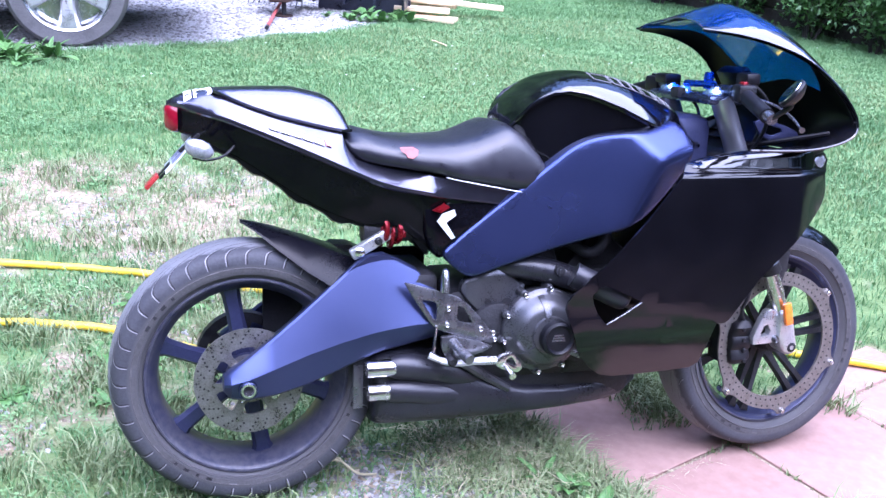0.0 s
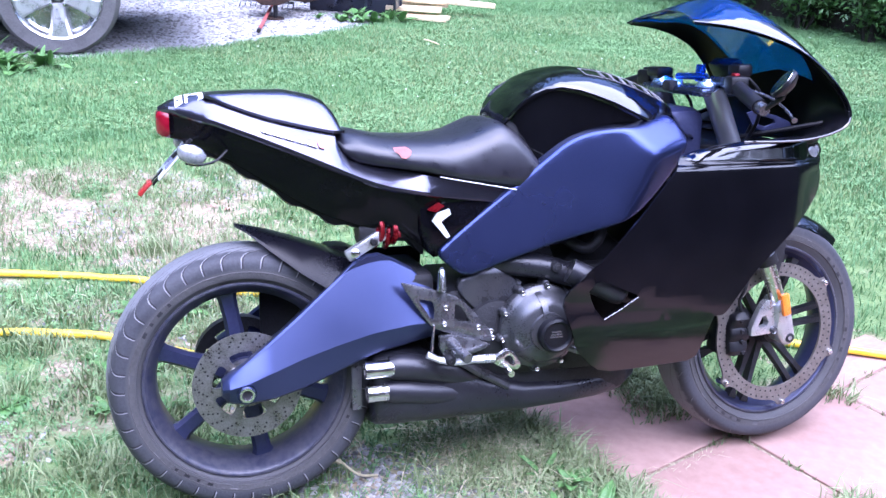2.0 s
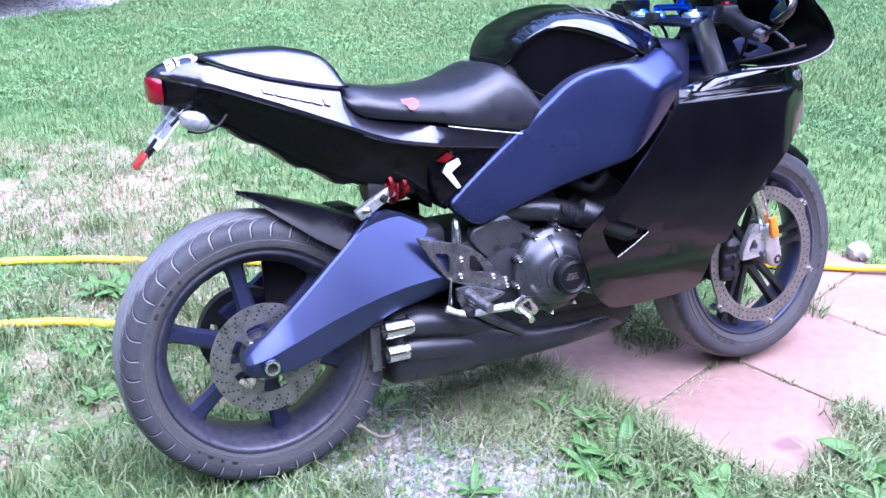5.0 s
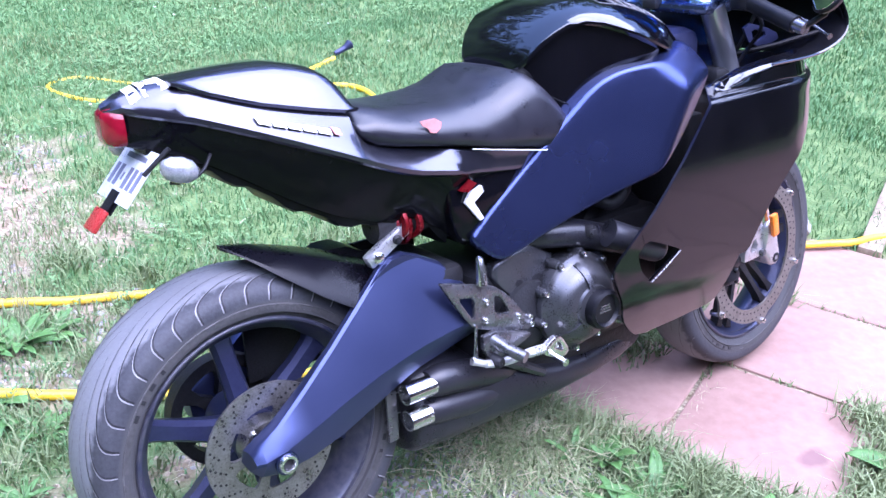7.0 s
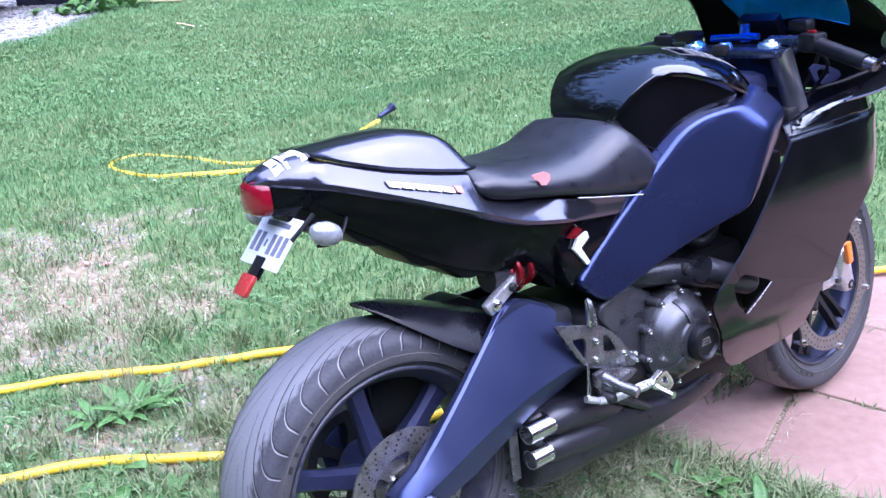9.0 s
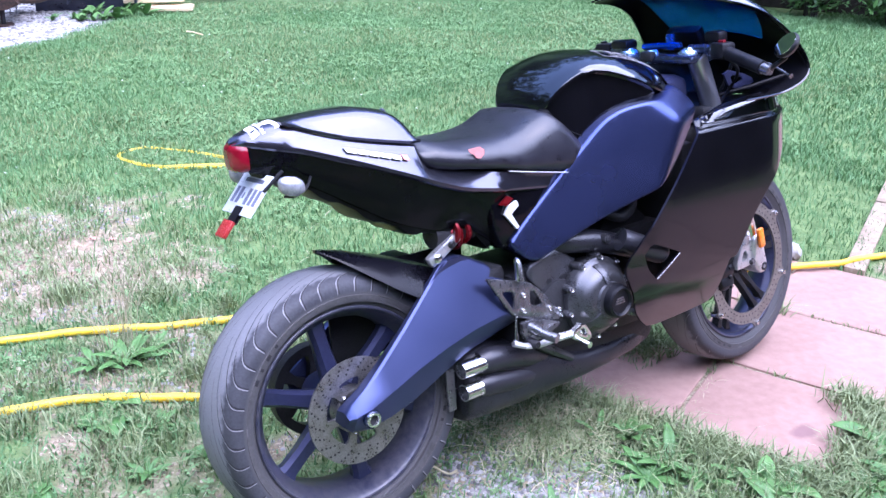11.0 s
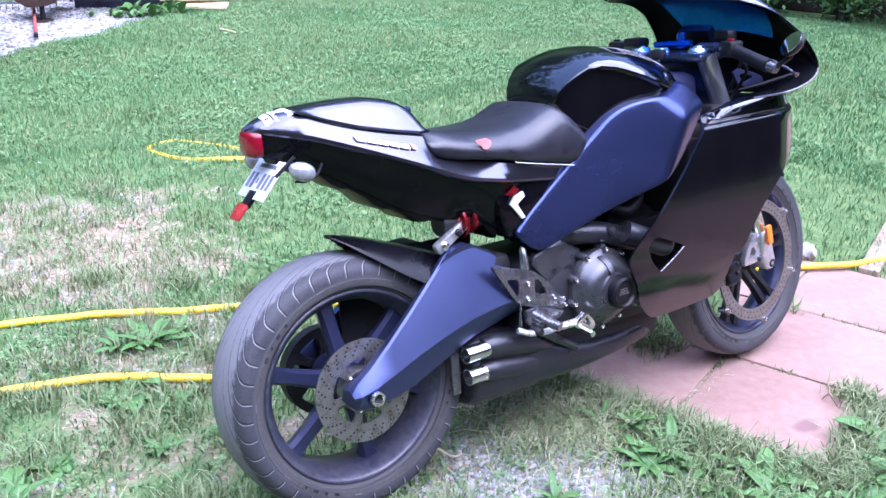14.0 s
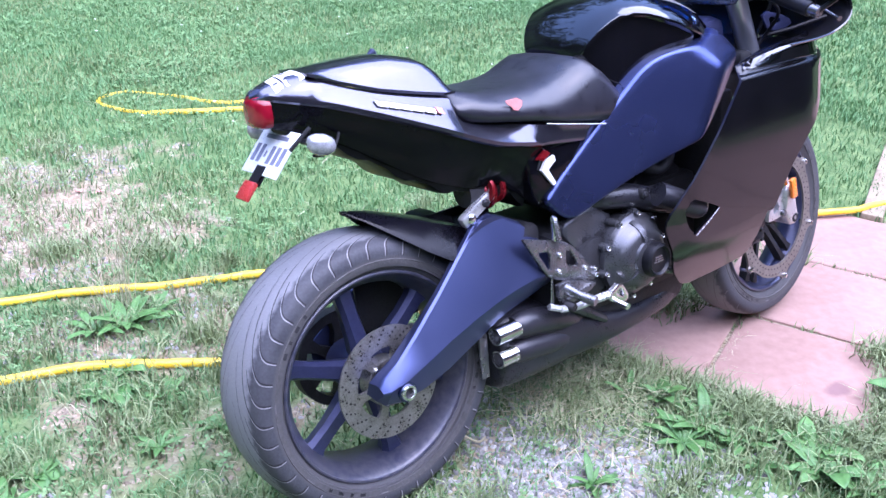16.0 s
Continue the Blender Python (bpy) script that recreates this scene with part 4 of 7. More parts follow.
def tread_radius(r, half, y):
    a = math.asin(max(-1, min(1, y / half * math.sin(1.35)))) / 1.35
    return r - (half * 0.42) * (1 - math.sqrt(max(0, 1 - 0.98 * a * a))) - 0.004 * a * a


def groove_ribbons(r, half, n, sweep, y0, y1, width, skew=0.0, lift=0.0018, phase=0.0):
    """Tread grooves that leave the shoulder square to it and sweep round towards the crown."""
    bm = bmesh.new()
    low = tread_radius(r, half, half)
    for side in (-1, 1):
        for k in range(n):
            a0 = 2 * math.pi * (k + phase + (0.5 if side > 0 else 0)) / n
            run = [(tread_radius(r, half, y0 + (y1 - y0) * i / 14) + lift * (1 - 0.5 * (i / 14) ** 3), y0 + (y1 - y0) * i / 14 + lift * (i / 14) ** 3) for i in range(15)]
            if y1 > half * 0.98:
                run += [(low - 0.001, half + lift * 0.9), (low - 0.006, half + lift * 0.8)]
            rows = []
            for i, (ra, y) in enumerate(run):
                a = a0 + sweep * max(0.0, 1 - y / half) ** 1.7 + skew
                w = width * (0.35 + 0.65 * math.sin(math.pi * (0.12 + 0.62 * i / 17)))
                rows.append([bm.verts.new((ra * math.cos(a + s_ * w / r), side * y, ra * math.sin(a + s_ * w / r))) for s_ in (-0.5, 0.5)])
            skin(bm, rows, False, False)
    return bm


def wheel(name, centre, turn, lean, r, half, rim_half, label, paint):
    """The cast rim is the wheel's own mesh; tyre and spokes are its parts."""
    bm = lathe([(0.228, -rim_half), (0.222, -rim_half - 0.003), (0.216, -rim_half + 0.002), (0.212, -rim_half + 0.012), (0.200, -rim_half + 0.026), (0.195, 0), (0.200, rim_half - 0.026), (0.212, rim_half - 0.012), (0.216, rim_half - 0.002), (0.222, rim_half + 0.003), (0.228, rim_half), (0.226, rim_half - 0.01), (0.215, 0), (0.226, -rim_half + 0.01)], 72, closed=True)
    w = part(name, bm, paint, bike, label)
    w.matrix_local = pose(*centre, 0, 0, turn) @ pose(0, 0, 0, -lean, 0, 0)
    part("tyre", lathe(tyre_profile(r, half, 0.226, rim_half), 128, closed=True), tyre_mat("tyre_rubber", half, tread_radius(r, half, half) - 0.006), w, "dusty dark grey rubber tyre with curved tread grooves")
    part("rim_lip", lathe([(0.2215, -rim_half - 0.0028), (0.2225, -rim_half - 0.0060), (0.2260, -rim_half - 0.0066), (0.2285, -rim_half - 0.0045), (0.2290, -rim_half - 0.0010)], 96), M_RIM, w, "blue-grey lip of the rim")
    bm = lathe([(0.2445, -rim_half - 0.0125), (0.2455, -rim_half - 0.0145), (0.2465, -rim_half - 0.0125)], 96)
    part("rim_line", bm, M_RUBBER, w)
    low = tread_radius(r, half, half) - 0.012
    part("shoulder_line", lathe([(low - 0.001, -half * 0.995), (low - 0.003, -half * 1.012), (low - 0.005, -half * 0.99)], 96), M_RUBBER, w)
    # raised lettering bands round the sidewall, with short bars for the moulded words
    for k, (a0, a1) in enumerate(((8, 62), (66, 104), (108, 171), (175, 214), (218, 259), (263, 322), (326, 364))):
        bm = bmesh.new()
        n = max(6, (a1 - a0) // 3)
        grid = [[bm.verts.new((ra * math.cos(radians(a0 + (a1 - a0) * i / n)), -yy, ra * math.sin(radians(a0 + (a1 - a0) * i / n)))) for ra, yy in ((low - 0.014, half * 0.968), (low - 0.0135, half * 0.978 + 0.0012), (low - 0.002, half * 0.998 + 0.0012), (low - 0.0015, half * 0.99))] for i in range(n + 1)]
        skin(bm, grid, False, False)
        band = part("sidewall_band", bm, M_BAND, w)
        if k % 2 == 0:
            for i in range(4):
                a = radians((a0 + a1) / 2 + 6.5 * (i - 1.5))
                part("letter_bar", at(box(bmesh.new(), (low - 0.0115, -half * 0.988 - 0.0018, -0.0035 - 0.003 * (i % 2)), (low - 0.0045, -half * 0.988 - 0.0002, 0.0035 + 0.003 * (i % 2))), Matrix.Rotation(-a, 4, "Y")), M_ENGDARK, band)
    return w


rear_wheel = wheel("rear_wheel", (0.0114, 0.006, 0.3009), -1.1, 2.1, 0.3045, 0.088, 0.072, "dark blue cast six-spoke rear wheel", M_RIM)
tagged(part("tread_groove", groove_ribbons(0.3045, 0.088, 20, -0.95, 0.010, 0.0872, 0.0062, 0.0, 0.0010), M_ENGDARK, rear_wheel), kind="stuff")
tagged(part("tread_groove", groove_ribbons(0.3045, 0.088, 20, -0.95, 0.050, 0.0872, 0.0058, 0.0, 0.0010, 0.5), M_ENGDARK, rear_wheel), kind="stuff")
tagged(part("groove_edge", groove_ribbons(0.3045, 0.088, 20, -0.95, 0.040, 0.0872, 0.0028, 0.0075, 0.0013), M_GROOVE, rear_wheel), kind="stuff")
tagged(part("groove_edge", groove_ribbons(0.3045, 0.088, 20, -0.95, 0.056, 0.0872, 0.0028, 0.0075, 0.0013, 0.5), M_GROOVE, rear_wheel), kind="stuff")
for k in range(6):
    a = radians(100 + 60 * k)
    rows = []
    for rad, w, d, off in ((0.035, 0.026, 0.026, -0.015), (0.08, 0.022, 0.022, -0.015), (0.14, 0.019, 0.018, -0.014), (0.185, 0.021, 0.018, -0.012), (0.205, 0.030, 0.024, -0.010)):
        c, s = math.cos(a), math.sin(a)
        rows.append([(rad * c - u * w * s, off + v * d, rad * s + u * w * c) for u, v in ((-1, -0.35), (-0.62, -1), (0.62, -1), (1, -0.35), (0.75, 1), (-0.75, 1))])
    part("spoke", loft(rows), M_BLUEDK, rear_wheel)
part("hub", lathe([(0.02, -0.075), (0.042, -0.075), (0.046, -0.06), (0.05, -0.02), (0.055, 0.03), (0.05, 0.07), (0.02, 0.07)], 32), M_BLUEDK, rear_wheel)


def drilled_disc(y, r_in, r_out, thick, rows, per, carrier=0.0):
    """A brake rotor with real drilled holes set as dark recessed plugs, on a spoked carrier."""
    bm = lathe([(r_in, y), (r_out, y), (r_out, y + thick), (r_in, y + thick)], 72, closed=True)
    return bm


def hole_plugs(y, rows, r=0.0035):
    bm = bmesh.new()
    for rad, count, ph in rows:
        for k in range(count):
            a = 2 * math.pi * k / count + ph
            lathe([(0.0003, y), (r, y), (r, y + 0.001)], 8, (rad * math.cos(a), 0, rad * math.sin(a)), bm=bm)
    return bm


disc = part("brake_disc", drilled_disc(-0.105, 0.078, 0.121, 0.005, 3, 20), M_DISC, rear_wheel, "worn drilled steel brake disc")
part("drilling", hole_plugs(-0.1056, [(0.115, 24, 0), (0.107, 24, 0.06), (0.099, 24, 0.12), (0.091, 12, 0.19)], 0.0024), M_ENGDARK, disc)
caliper_r = part("rear_caliper", sheet(chaikin([(0.045, 0.372), (0.062, 0.396), (0.100, 0.402), (0.118, 0.385), (0.108, 0.360), (0.070, 0.350)], 1), lambda x, z: 0.128, 0.05, 0.006, 0.015, -1, 0), M_ENGDARK, bike, "small black rear brake caliper")
for x, z in ((0.066, 0.380), (0.098, 0.382)):
    part("caliper_bolt", bolt(bmesh.new(), (x, -0.129, z), 0.005, 0.004), M_CHROME, caliper_r)
carrier = part("disc_carrier", lathe([(0.020, -0.105), (0.050, -0.105), (0.052, -0.098), (0.052, -0.07)], 32), M_DISC, rear_wheel)
for k in range(6):
    a = radians(70 + 60 * k)
    c, s = math.cos(a), math.sin(a)
    part("carrier_arm", loft([[(rad * c - u * w * s, yy, rad * s + u * w * c) for u, yy in ((-1, -0.105), (1, -0.105), (1, -0.098), (-1, -0.098))] for rad, w in ((0.034, 0.016), (0.055, 0.0085), (0.07, 0.010), (0.08, 0.017))]), M_DISC, rear_wheel)
for k in range(6):
    a = radians(70 + 60 * k)
    part("disc_bolt", bolt(bmesh.new(), (0.045 * math.cos(a), -0.106, 0.045 * math.sin(a)), 0.0075, 0.005), M_CHROME, rear_wheel)
# drive pulley on the far side
bm = lathe([(0.088, 0.085), (0.110, 0.085), (0.110, 0.118), (0.088, 0.118)], 56, closed=True)
pulley = part("drive_pulley", bm, M_ENGDARK, rear_wheel, "black belt pulley with looped arms")
for k in range(6):
    a = radians(85 + 60 * k)
    c, s = math.cos(a), math.sin(a)
    part("arm", loft([[(rad * c - u * w * s, yy, rad * s + u * w * c) for u, yy in ((-1, 0.09), (1, 0.09), (1, 0.112), (-1, 0.112))] for rad, w in ((0.03, 0.014), (0.06, 0.009), (0.092, 0.018))]), M_ENGDARK, pulley)
part("rear_axle", lathe([(0.0105, -0.168), (0.0105, -0.179), (0.0115, -0.181), (0.013, -0.181), (0.016, -0.181), (0.018, -0.176), (0.018, -0.16)], 24, REAR), M_CHROME, bike, "bright hollow axle end")

part("axle_bore", lathe([(0.0005, -0.172), (0.0108, -0.172), (0.0108, -0.168)], 20, REAR), M_ENGDARK, bike)

# swingarm: two box arms with a bevelled lower flank, joined by a bridge
ARM = [(-0.050, 0.333, 0.316, 0.296, 0.162), (-0.035, 0.350, 0.318, 0.282, 0.170), (0.0, 0.372, 0.326, 0.276, 0.173), (0.06, 0.418, 0.348, 0.282, 0.172), (0.127, 0.470, 0.372, 0.298, 0.168), (0.203, 0.531, 0.394, 0.326, 0.163), (0.254, 0.572, 0.406, 0.346, 0.160), (0.280, 0.586, 0.411, 0.355, 0.158), (0.31, 0.588, 0.416, 0.364, 0.156), (0.345, 0.574, 0.420, 0.370, 0.154), (0.385, 0.553, 0.424, 0.378, 0.152), (0.42, 0.515, 0.424, 0.385, 0.150), (0.45, 0.48, 0.424, 0.39, 0.148)]
for side in (-1, 1):
    rows = []
    for x, top, crease, low, w in ARM:
        if side > 0:
            top = min(top, 0.50)
        h = top - crease
        rows.append([(x, side * yy, zz) for yy, zz in ((w - 0.05, top - 0.004), (w - 0.022 - 0.27 * h, top), (w - 0.010 - 0.29 * h, top - 0.0015), (w - 0.004 - 0.29 * h, top - 0.007 if h > 0.03 else top - h * 0.3), (w, crease + 0.006), (w - 0.001, crease), (w - 0.022, low + 0.006), (w - 0.030, low), (w - 0.062, low + 0.004))])
    part("swingarm", loft(rows), M_ARM, bike, "satin blue box-section swingarm", 22)
bm = box(bmesh.new(), (0.26, -0.12, 0.42), (0.44, 0.12, 0.54), 0.02)
part("swingarm_bridge", bm, M_ENGDARK, bike)
# swingarm end cap ring and belt guard
part("axle_washer", lathe([(0.011, -0.1745), (0.021, -0.1745), (0.021, -0.168)], 24, REAR), M_BLUE, bike)

# hugger over the rear tyre
rows = []
for x, z, w, zs in ((0.002, 0.655, 0.010, 0.002), (0.03, 0.648, 0.040, 0.014), (0.08, 0.633, 0.078, 0.038), (0.14, 0.612, 0.104, 0.062), (0.20, 0.590, 0.118, 0.078), (0.24, 0.575, 0.120, 0.080), (0.275, 0.560, 0.110, 0.060)):
    rows.append([(x, yy, zz) for yy, zz in ((-w, z - zs), (-w * 0.92, z - zs * 0.72), (-w * 0.45, z - 0.003), (-w * 0.3, z), (w * 0.3, z), (w * 0.45, z - 0.003), (w * 0.92, z - zs * 0.72), (w, z - zs), (w - 0.004, z - zs), (w * 0.4, z - 0.008), (-w * 0.4, z - 0.008), (-w + 0.004, z - zs))])
part("rear_hugger", loft(rows), M_SATIN, bike, "black plastic hugger over the rear tyre", 30)
bm = bmesh.new()
rows = []
for x, z, w in ((0.19, 0.572, 0.03), (0.22, 0.584, 0.035), (0.26, 0.582, 0.04), (0.30, 0.562, 0.04)):
    rows.append([(x, yy + 0.05, zz) for yy, zz in ((-w, z - 0.05), (-w * 0.8, z), (w * 0.8, z), (w, z - 0.05))])
part("inner_guard", loft(rows), M_PLASTIC, bike)

# shock absorber
part("shock_mount", box(bmesh.new(), (-0.050, -0.010, -0.014), (0.050, 0.010, 0.014), 0.006, pose(0.283, -0.088, 0.606, 0, -30, 0)), M_ALU, bike, "bare aluminium shock linkage")
for x, z, r, m in ((0.258, 0.590, 0.011, M_CHROME), (0.300, 0.615, 0.009, M_ENGDARK)):
    part("linkage_bolt", lathe([(0.0005, -0.106), (r * 0.6, -0.106), (r, -0.103), (r, -0.095)], 16, (x, 0, z)), m, bike)
bm = bmesh.new()
helix = [Vector((0.30 + 0.06 * u, -0.06 + 0.030 * math.cos(2 * math.pi * 2.5 * u), 0.630 - 0.01 * u)) + Vector((0.02 * math.sin(2 * math.pi * 2.5 * u) * 0.35, 0, 0.030 * math.sin(2 * math.pi * 2.5 * u))) for u in [k / 64 for k in range(65)]]
tube(bm, helix, 0.006, 8)
part("shock_spring", bm, M_RED, bike, "red shock spring")
part("shock_body", at(lathe([(0.002, -0.02), (0.03, -0.02), (0.03, 0.15), (0.002, 0.15)], 24), pose(0.29, -0.06, 0.635, 0, 0, -90)), M_ENGDARK, bike)
part("shock_collar", at(lathe([(0.024, 0.0), (0.034, 0.0), (0.036, 0.005), (0.034, 0.010), (0.024, 0.010)], 28, closed=True), pose(0.308, -0.075, 0.640, 0, 8, -78)), M_RED, bike, "red anodised shock adjuster ring")
part("shock_collar", at(lathe([(0.024, 0.0), (0.033, 0.0), (0.033, 0.009), (0.024, 0.009)], 28, closed=True), pose(0.340, -0.075, 0.634, 0, 8, -78)), M_RED, bike)

# tail: body, seat cowl, belly
def shoulder_in(x):
    """How far the seam lies inside the crease: the tail's side is steep at the lamp and opens out by the seat."""
    return (0.015 + 0.013 * min(1, max(0, (x + 0.12) / 0.1)) + 0.010 * min(1, max(0, (x - 0.16) / 0.10))) * (1 - 0.9 * min(1, max(0, (x - 0.37) / 0.07)))


def tapered(bm):
    """Draws the rear of the tail in towards its lamp, which sits over the leaning wheel's line."""
    for v in bm.verts:
        u = max(0.0, min(1.0, (0.20 - v.co.x) / 0.35))
        v.co.x += 0.024 * u
        v.co.y = v.co.y * (1 - 0.30 * u) + 0.024 * u
    return bm


TOPZ = [(-0.170, 0.915), (-0.156, 0.926), (-0.106, 0.942), (-0.035, 0.948), (0.038, 0.951), (0.112, 0.951), (0.175, 0.940), (0.205, 0.926), (0.222, 0.905), (0.232, 0.875), (0.236, 0.858)]
SEAM = [(-0.17, 0.918), (-0.075, 0.938), (-0.056, 0.931), (0.003, 0.909), (0.073, 0.888), (0.144, 0.873), (0.214, 0.860), (0.225, 0.830), (0.245, 0.806), (0.285, 0.792), (0.356, 0.783), (0.473, 0.758), (0.62, 0.730)]
CREASE = [(-0.17, 0.903), (-0.156, 0.911), (-0.045, 0.884), (0.07, 0.843), (0.19, 0.797), (0.265, 0.764), (0.315, 0.746), (0.393, 0.730), (0.50, 0.714), (0.62, 0.697)]
BELLY = [(-0.17, 0.855), (-0.148, 0.849), (-0.10, 0.833), (-0.051, 0.808), (-0.015, 0.794), (0.11, 0.717), (0.128, 0.706), (0.197, 0.672), (0.274, 0.646), (0.33, 0.645), (0.38, 0.622), (0.421, 0.585), (0.455, 0.600), (0.50, 0.640), (0.56, 0.675), (0.62, 0.70)]
WIDE = [(-0.172, 0.022), (-0.165, 0.040), (-0.150, 0.056), (-0.10, 0.078), (-0.03, 0.096), (0.07, 0.112), (0.19, 0.128), (0.30, 0.144), (0.40, 0.144), (0.50, 0.134), (0.62, 0.125)]
xs = [-0.172, -0.165, -0.15, -0.125, -0.10, -0.075, -0.05, -0.02, 0.02, 0.06, 0.10, 0.14, 0.18, 0.214, 0.225, 0.245, 0.27, 0.30, 0.33, 0.36, 0.40, 0.421, 0.45, 0.50, 0.55, 0.60, 0.62]
rows, lower = [], []
for x in xs:
    (top,), (cr,), (low,), (w,) = (lerp_table(t_, x) for t_ in (SEAM, CREASE, BELLY, WIDE))
    if x < -0.06:
        (top,) = lerp_table(TOPZ, x)
    w += 0.010 * min(1, max(0, (x + 0.16) / 0.1))
    ws = w - shoulder_in(x)
    mid = (top + cr) / 2
    half = [(0.0, top), (ws * 0.6, top - (0.004 if x < -0.05 else 0)), (ws * 0.93, top - (0.014 if x < -0.05 else 0.001)), (ws + 0.004, top - (0.02 if x < -0.05 else 0.005)), (ws * 0.4 + w * 0.6, top * 0.42 + cr * 0.58), (w, cr + 0.004), (w - 0.001, cr - 0.004), (w - 0.006, cr - 0.008), (0.0, cr - 0.008)]
    rows.append([(x, -yy, zz) for yy, zz in half] + [(x, yy, zz) for yy, zz in half[-2:0:-1]])
    half = [(0.0, cr - 0.006), (w - 0.008, cr - 0.006), (w - 0.013, cr - 0.018), (w * 0.80, cr * 0.45 + low * 0.55), (w * 0.62, low + 0.006), (w * 0.45, low), (0.0, low)]
    lower.append([(x, -yy, zz) for yy, zz in half] + [(x, yy, zz) for yy, zz in half[-2:0:-1]])
part("tail_body", tapered(loft(rows)), M_TAIL, bike, "gloss black tail section with sharp side crease", 26)
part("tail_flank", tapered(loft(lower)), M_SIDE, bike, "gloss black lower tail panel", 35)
rows = []
for x in (-0.072, -0.06, -0.04, -0.01, 0.03, 0.07, 0.11, 0.15, 0.18, 0.20, 0.214, 0.224, 0.231, 0.236):
    (top,), (low,), (w,) = lerp_table(TOPZ, x), lerp_table(SEAM, min(x, 0.214)), lerp_table(WIDE, x)
    low, top, w = low + 0.004, max(top, low + 0.006), w + 0.010 * min(1, max(0, (x + 0.16) / 0.1)) - shoulder_in(x)
    half = [(0, top), (w * 0.36, top - 0.001), (w * 0.58, top - (top - low) * 0.07 - 0.002), (w * 0.70, top - (top - low) * 0.20), (w * 0.83, top - (top - low) * 0.47), (w * 0.92, top - (top - low) * 0.73), (w, low + 0.003), (w - 0.004, low - 0.003), (0, low - 0.003)]
    rows.append([(x, -yy, zz) for yy, zz in half] + [(x, yy, zz) for yy, zz in half[-2:0:-1]])
part("seat_cowl", tapered(loft(rows)), M_TAIL, bike, "gloss black rear seat cowl", 30)
# ribbed belly pan of the tail
rows = []
for k, x in enumerate([-0.12 + 0.02 * i for i in range(28)]):
    (low,), (w,) = lerp_table(BELLY, x), lerp_table(WIDE, x)
    low -= 0.007 + (0.008 if k % 5 in (1, 2) else 0)
    w = w * 0.66
    rows.append([(x, yy, zz) for yy, zz in ((-w, low + 0.03), (-w * 0.9, low + 0.004), (-w * 0.7, low), (w * 0.7, low), (w * 0.9, low + 0.004), (w, low + 0.03))])
part("tail_underside", tapered(loft(rows)), M_INNER, bike, "black ribbed plastic under the tail")
# tail lamp
rows = []
for x, w, z0, z1 in ((-0.178, 0.020, 0.866, 0.896), (-0.175, 0.036, 0.856, 0.906), (-0.166, 0.050, 0.850, 0.911), (-0.156, 0.058, 0.848, 0.912), (-0.150, 0.060, 0.848, 0.911)):
    rows.append([(x, w * math.copysign(abs(math.cos(a)) ** 0.6, math.cos(a)), (z0 + z1) / 2 + (z1 - z0) / 2 * math.copysign(abs(math.sin(a)) ** 0.6, math.sin(a))) for a in [2 * math.pi * k / 24 for k in range(24)]])
part("tail_lamp", tapered(loft(rows)), M_REDLENS, bike, "red rounded tail lamp lens", 60)

# number plate hanging under the tail
PL = Matrix.Translation((-0.089, 0.020, 0.838)) @ pose(0, 0, 0, 0, 0, 0) @ pose(0, 0, 0, 0, 42, 0)
plate = part("number_plate", at(box(bmesh.new(), (-0.0015, -0.066, -0.098), (0.0015, 0.066, 0.0), 0.0006), PL), M_PLATE, bike, "white number plate with dark blue characters")
for k, (yy, wd) in enumerate(((0.049, 0.013), (0.029, 0.013), (0.012, 0.006), (-0.008, 0.013), (-0.028, 0.013), (-0.048, 0.013))):
    part("character_bar", at(box(bmesh.new(), (-0.0022, yy - wd / 2, -0.074 + 0.012 * (k == 2)), (-0.0016, yy + wd / 2, -0.036 - 0.012 * (k == 2))), PL), M_INK, plate)
part("text_bar", at(box(bmesh.new(), (-0.0022, -0.04, -0.022), (-0.0016, 0.04, -0.013)), PL), M_INK, plate)
part("plate_stay", at(box(bmesh.new(), (0.002, -0.018, -0.120), (0.005, 0.018, 0.0), 0.001), PL), M_PLASTIC, bike)
part("plate_strap", at(box(bmesh.new(), (-0.004, -0.016, -0.122), (-0.0022, 0.016, -0.080), 0.0006), PL), M_PLASTIC, bike)
part("rear_reflector", at(box(bmesh.new(), (-0.010, -0.021, -0.156), (0.0, 0.021, -0.116), 0.003), PL), M_REDREF, bike, "square red reflector")
part("plate_rod", tube(bmesh.new(), [(-0.125, -0.06, 0.815), (-0.085, -0.075, 0.853)], 0.004, 8), M_ENGDARK, bike)


def indicator(side):
    rows = []
    for u, w, h in ((0.0, 0.005, 0.007), (0.08, 0.012, 0.015), (0.3, 0.018, 0.020), (0.6, 0.020, 0.021), (0.85, 0.015, 0.016), (1.0, 0.004, 0.005)):
        rows.append([(-0.116 + 0.058 * u, side * (0.112 + w * math.cos(a)), 0.832 - 0.012 * u + h * math.sin(a)) for a in [2 * math.pi * k / 18 for k in range(18)]])
    lamp = part("indicator", loft(rows), M_CLEAR, bike, "clear-lens indicator on a black stalk", 60)
    part("stalk", tube(bmesh.new(), [(-0.085, side * 0.04, 0.822), (-0.09, side * 0.10, 0.826)], 0.006, 10), M_PLASTIC, lamp)
    part("wire", tube(bmesh.new(), spline([(-0.10, side * 0.10, 0.806), (-0.07, side * 0.09, 0.800), (-0.035, side * 0.07, 0.806), (-0.01, side * 0.05, 0.825)], 5), 0.003, 6), M_PLASTIC, lamp)


indicator(-1), indicator(1)


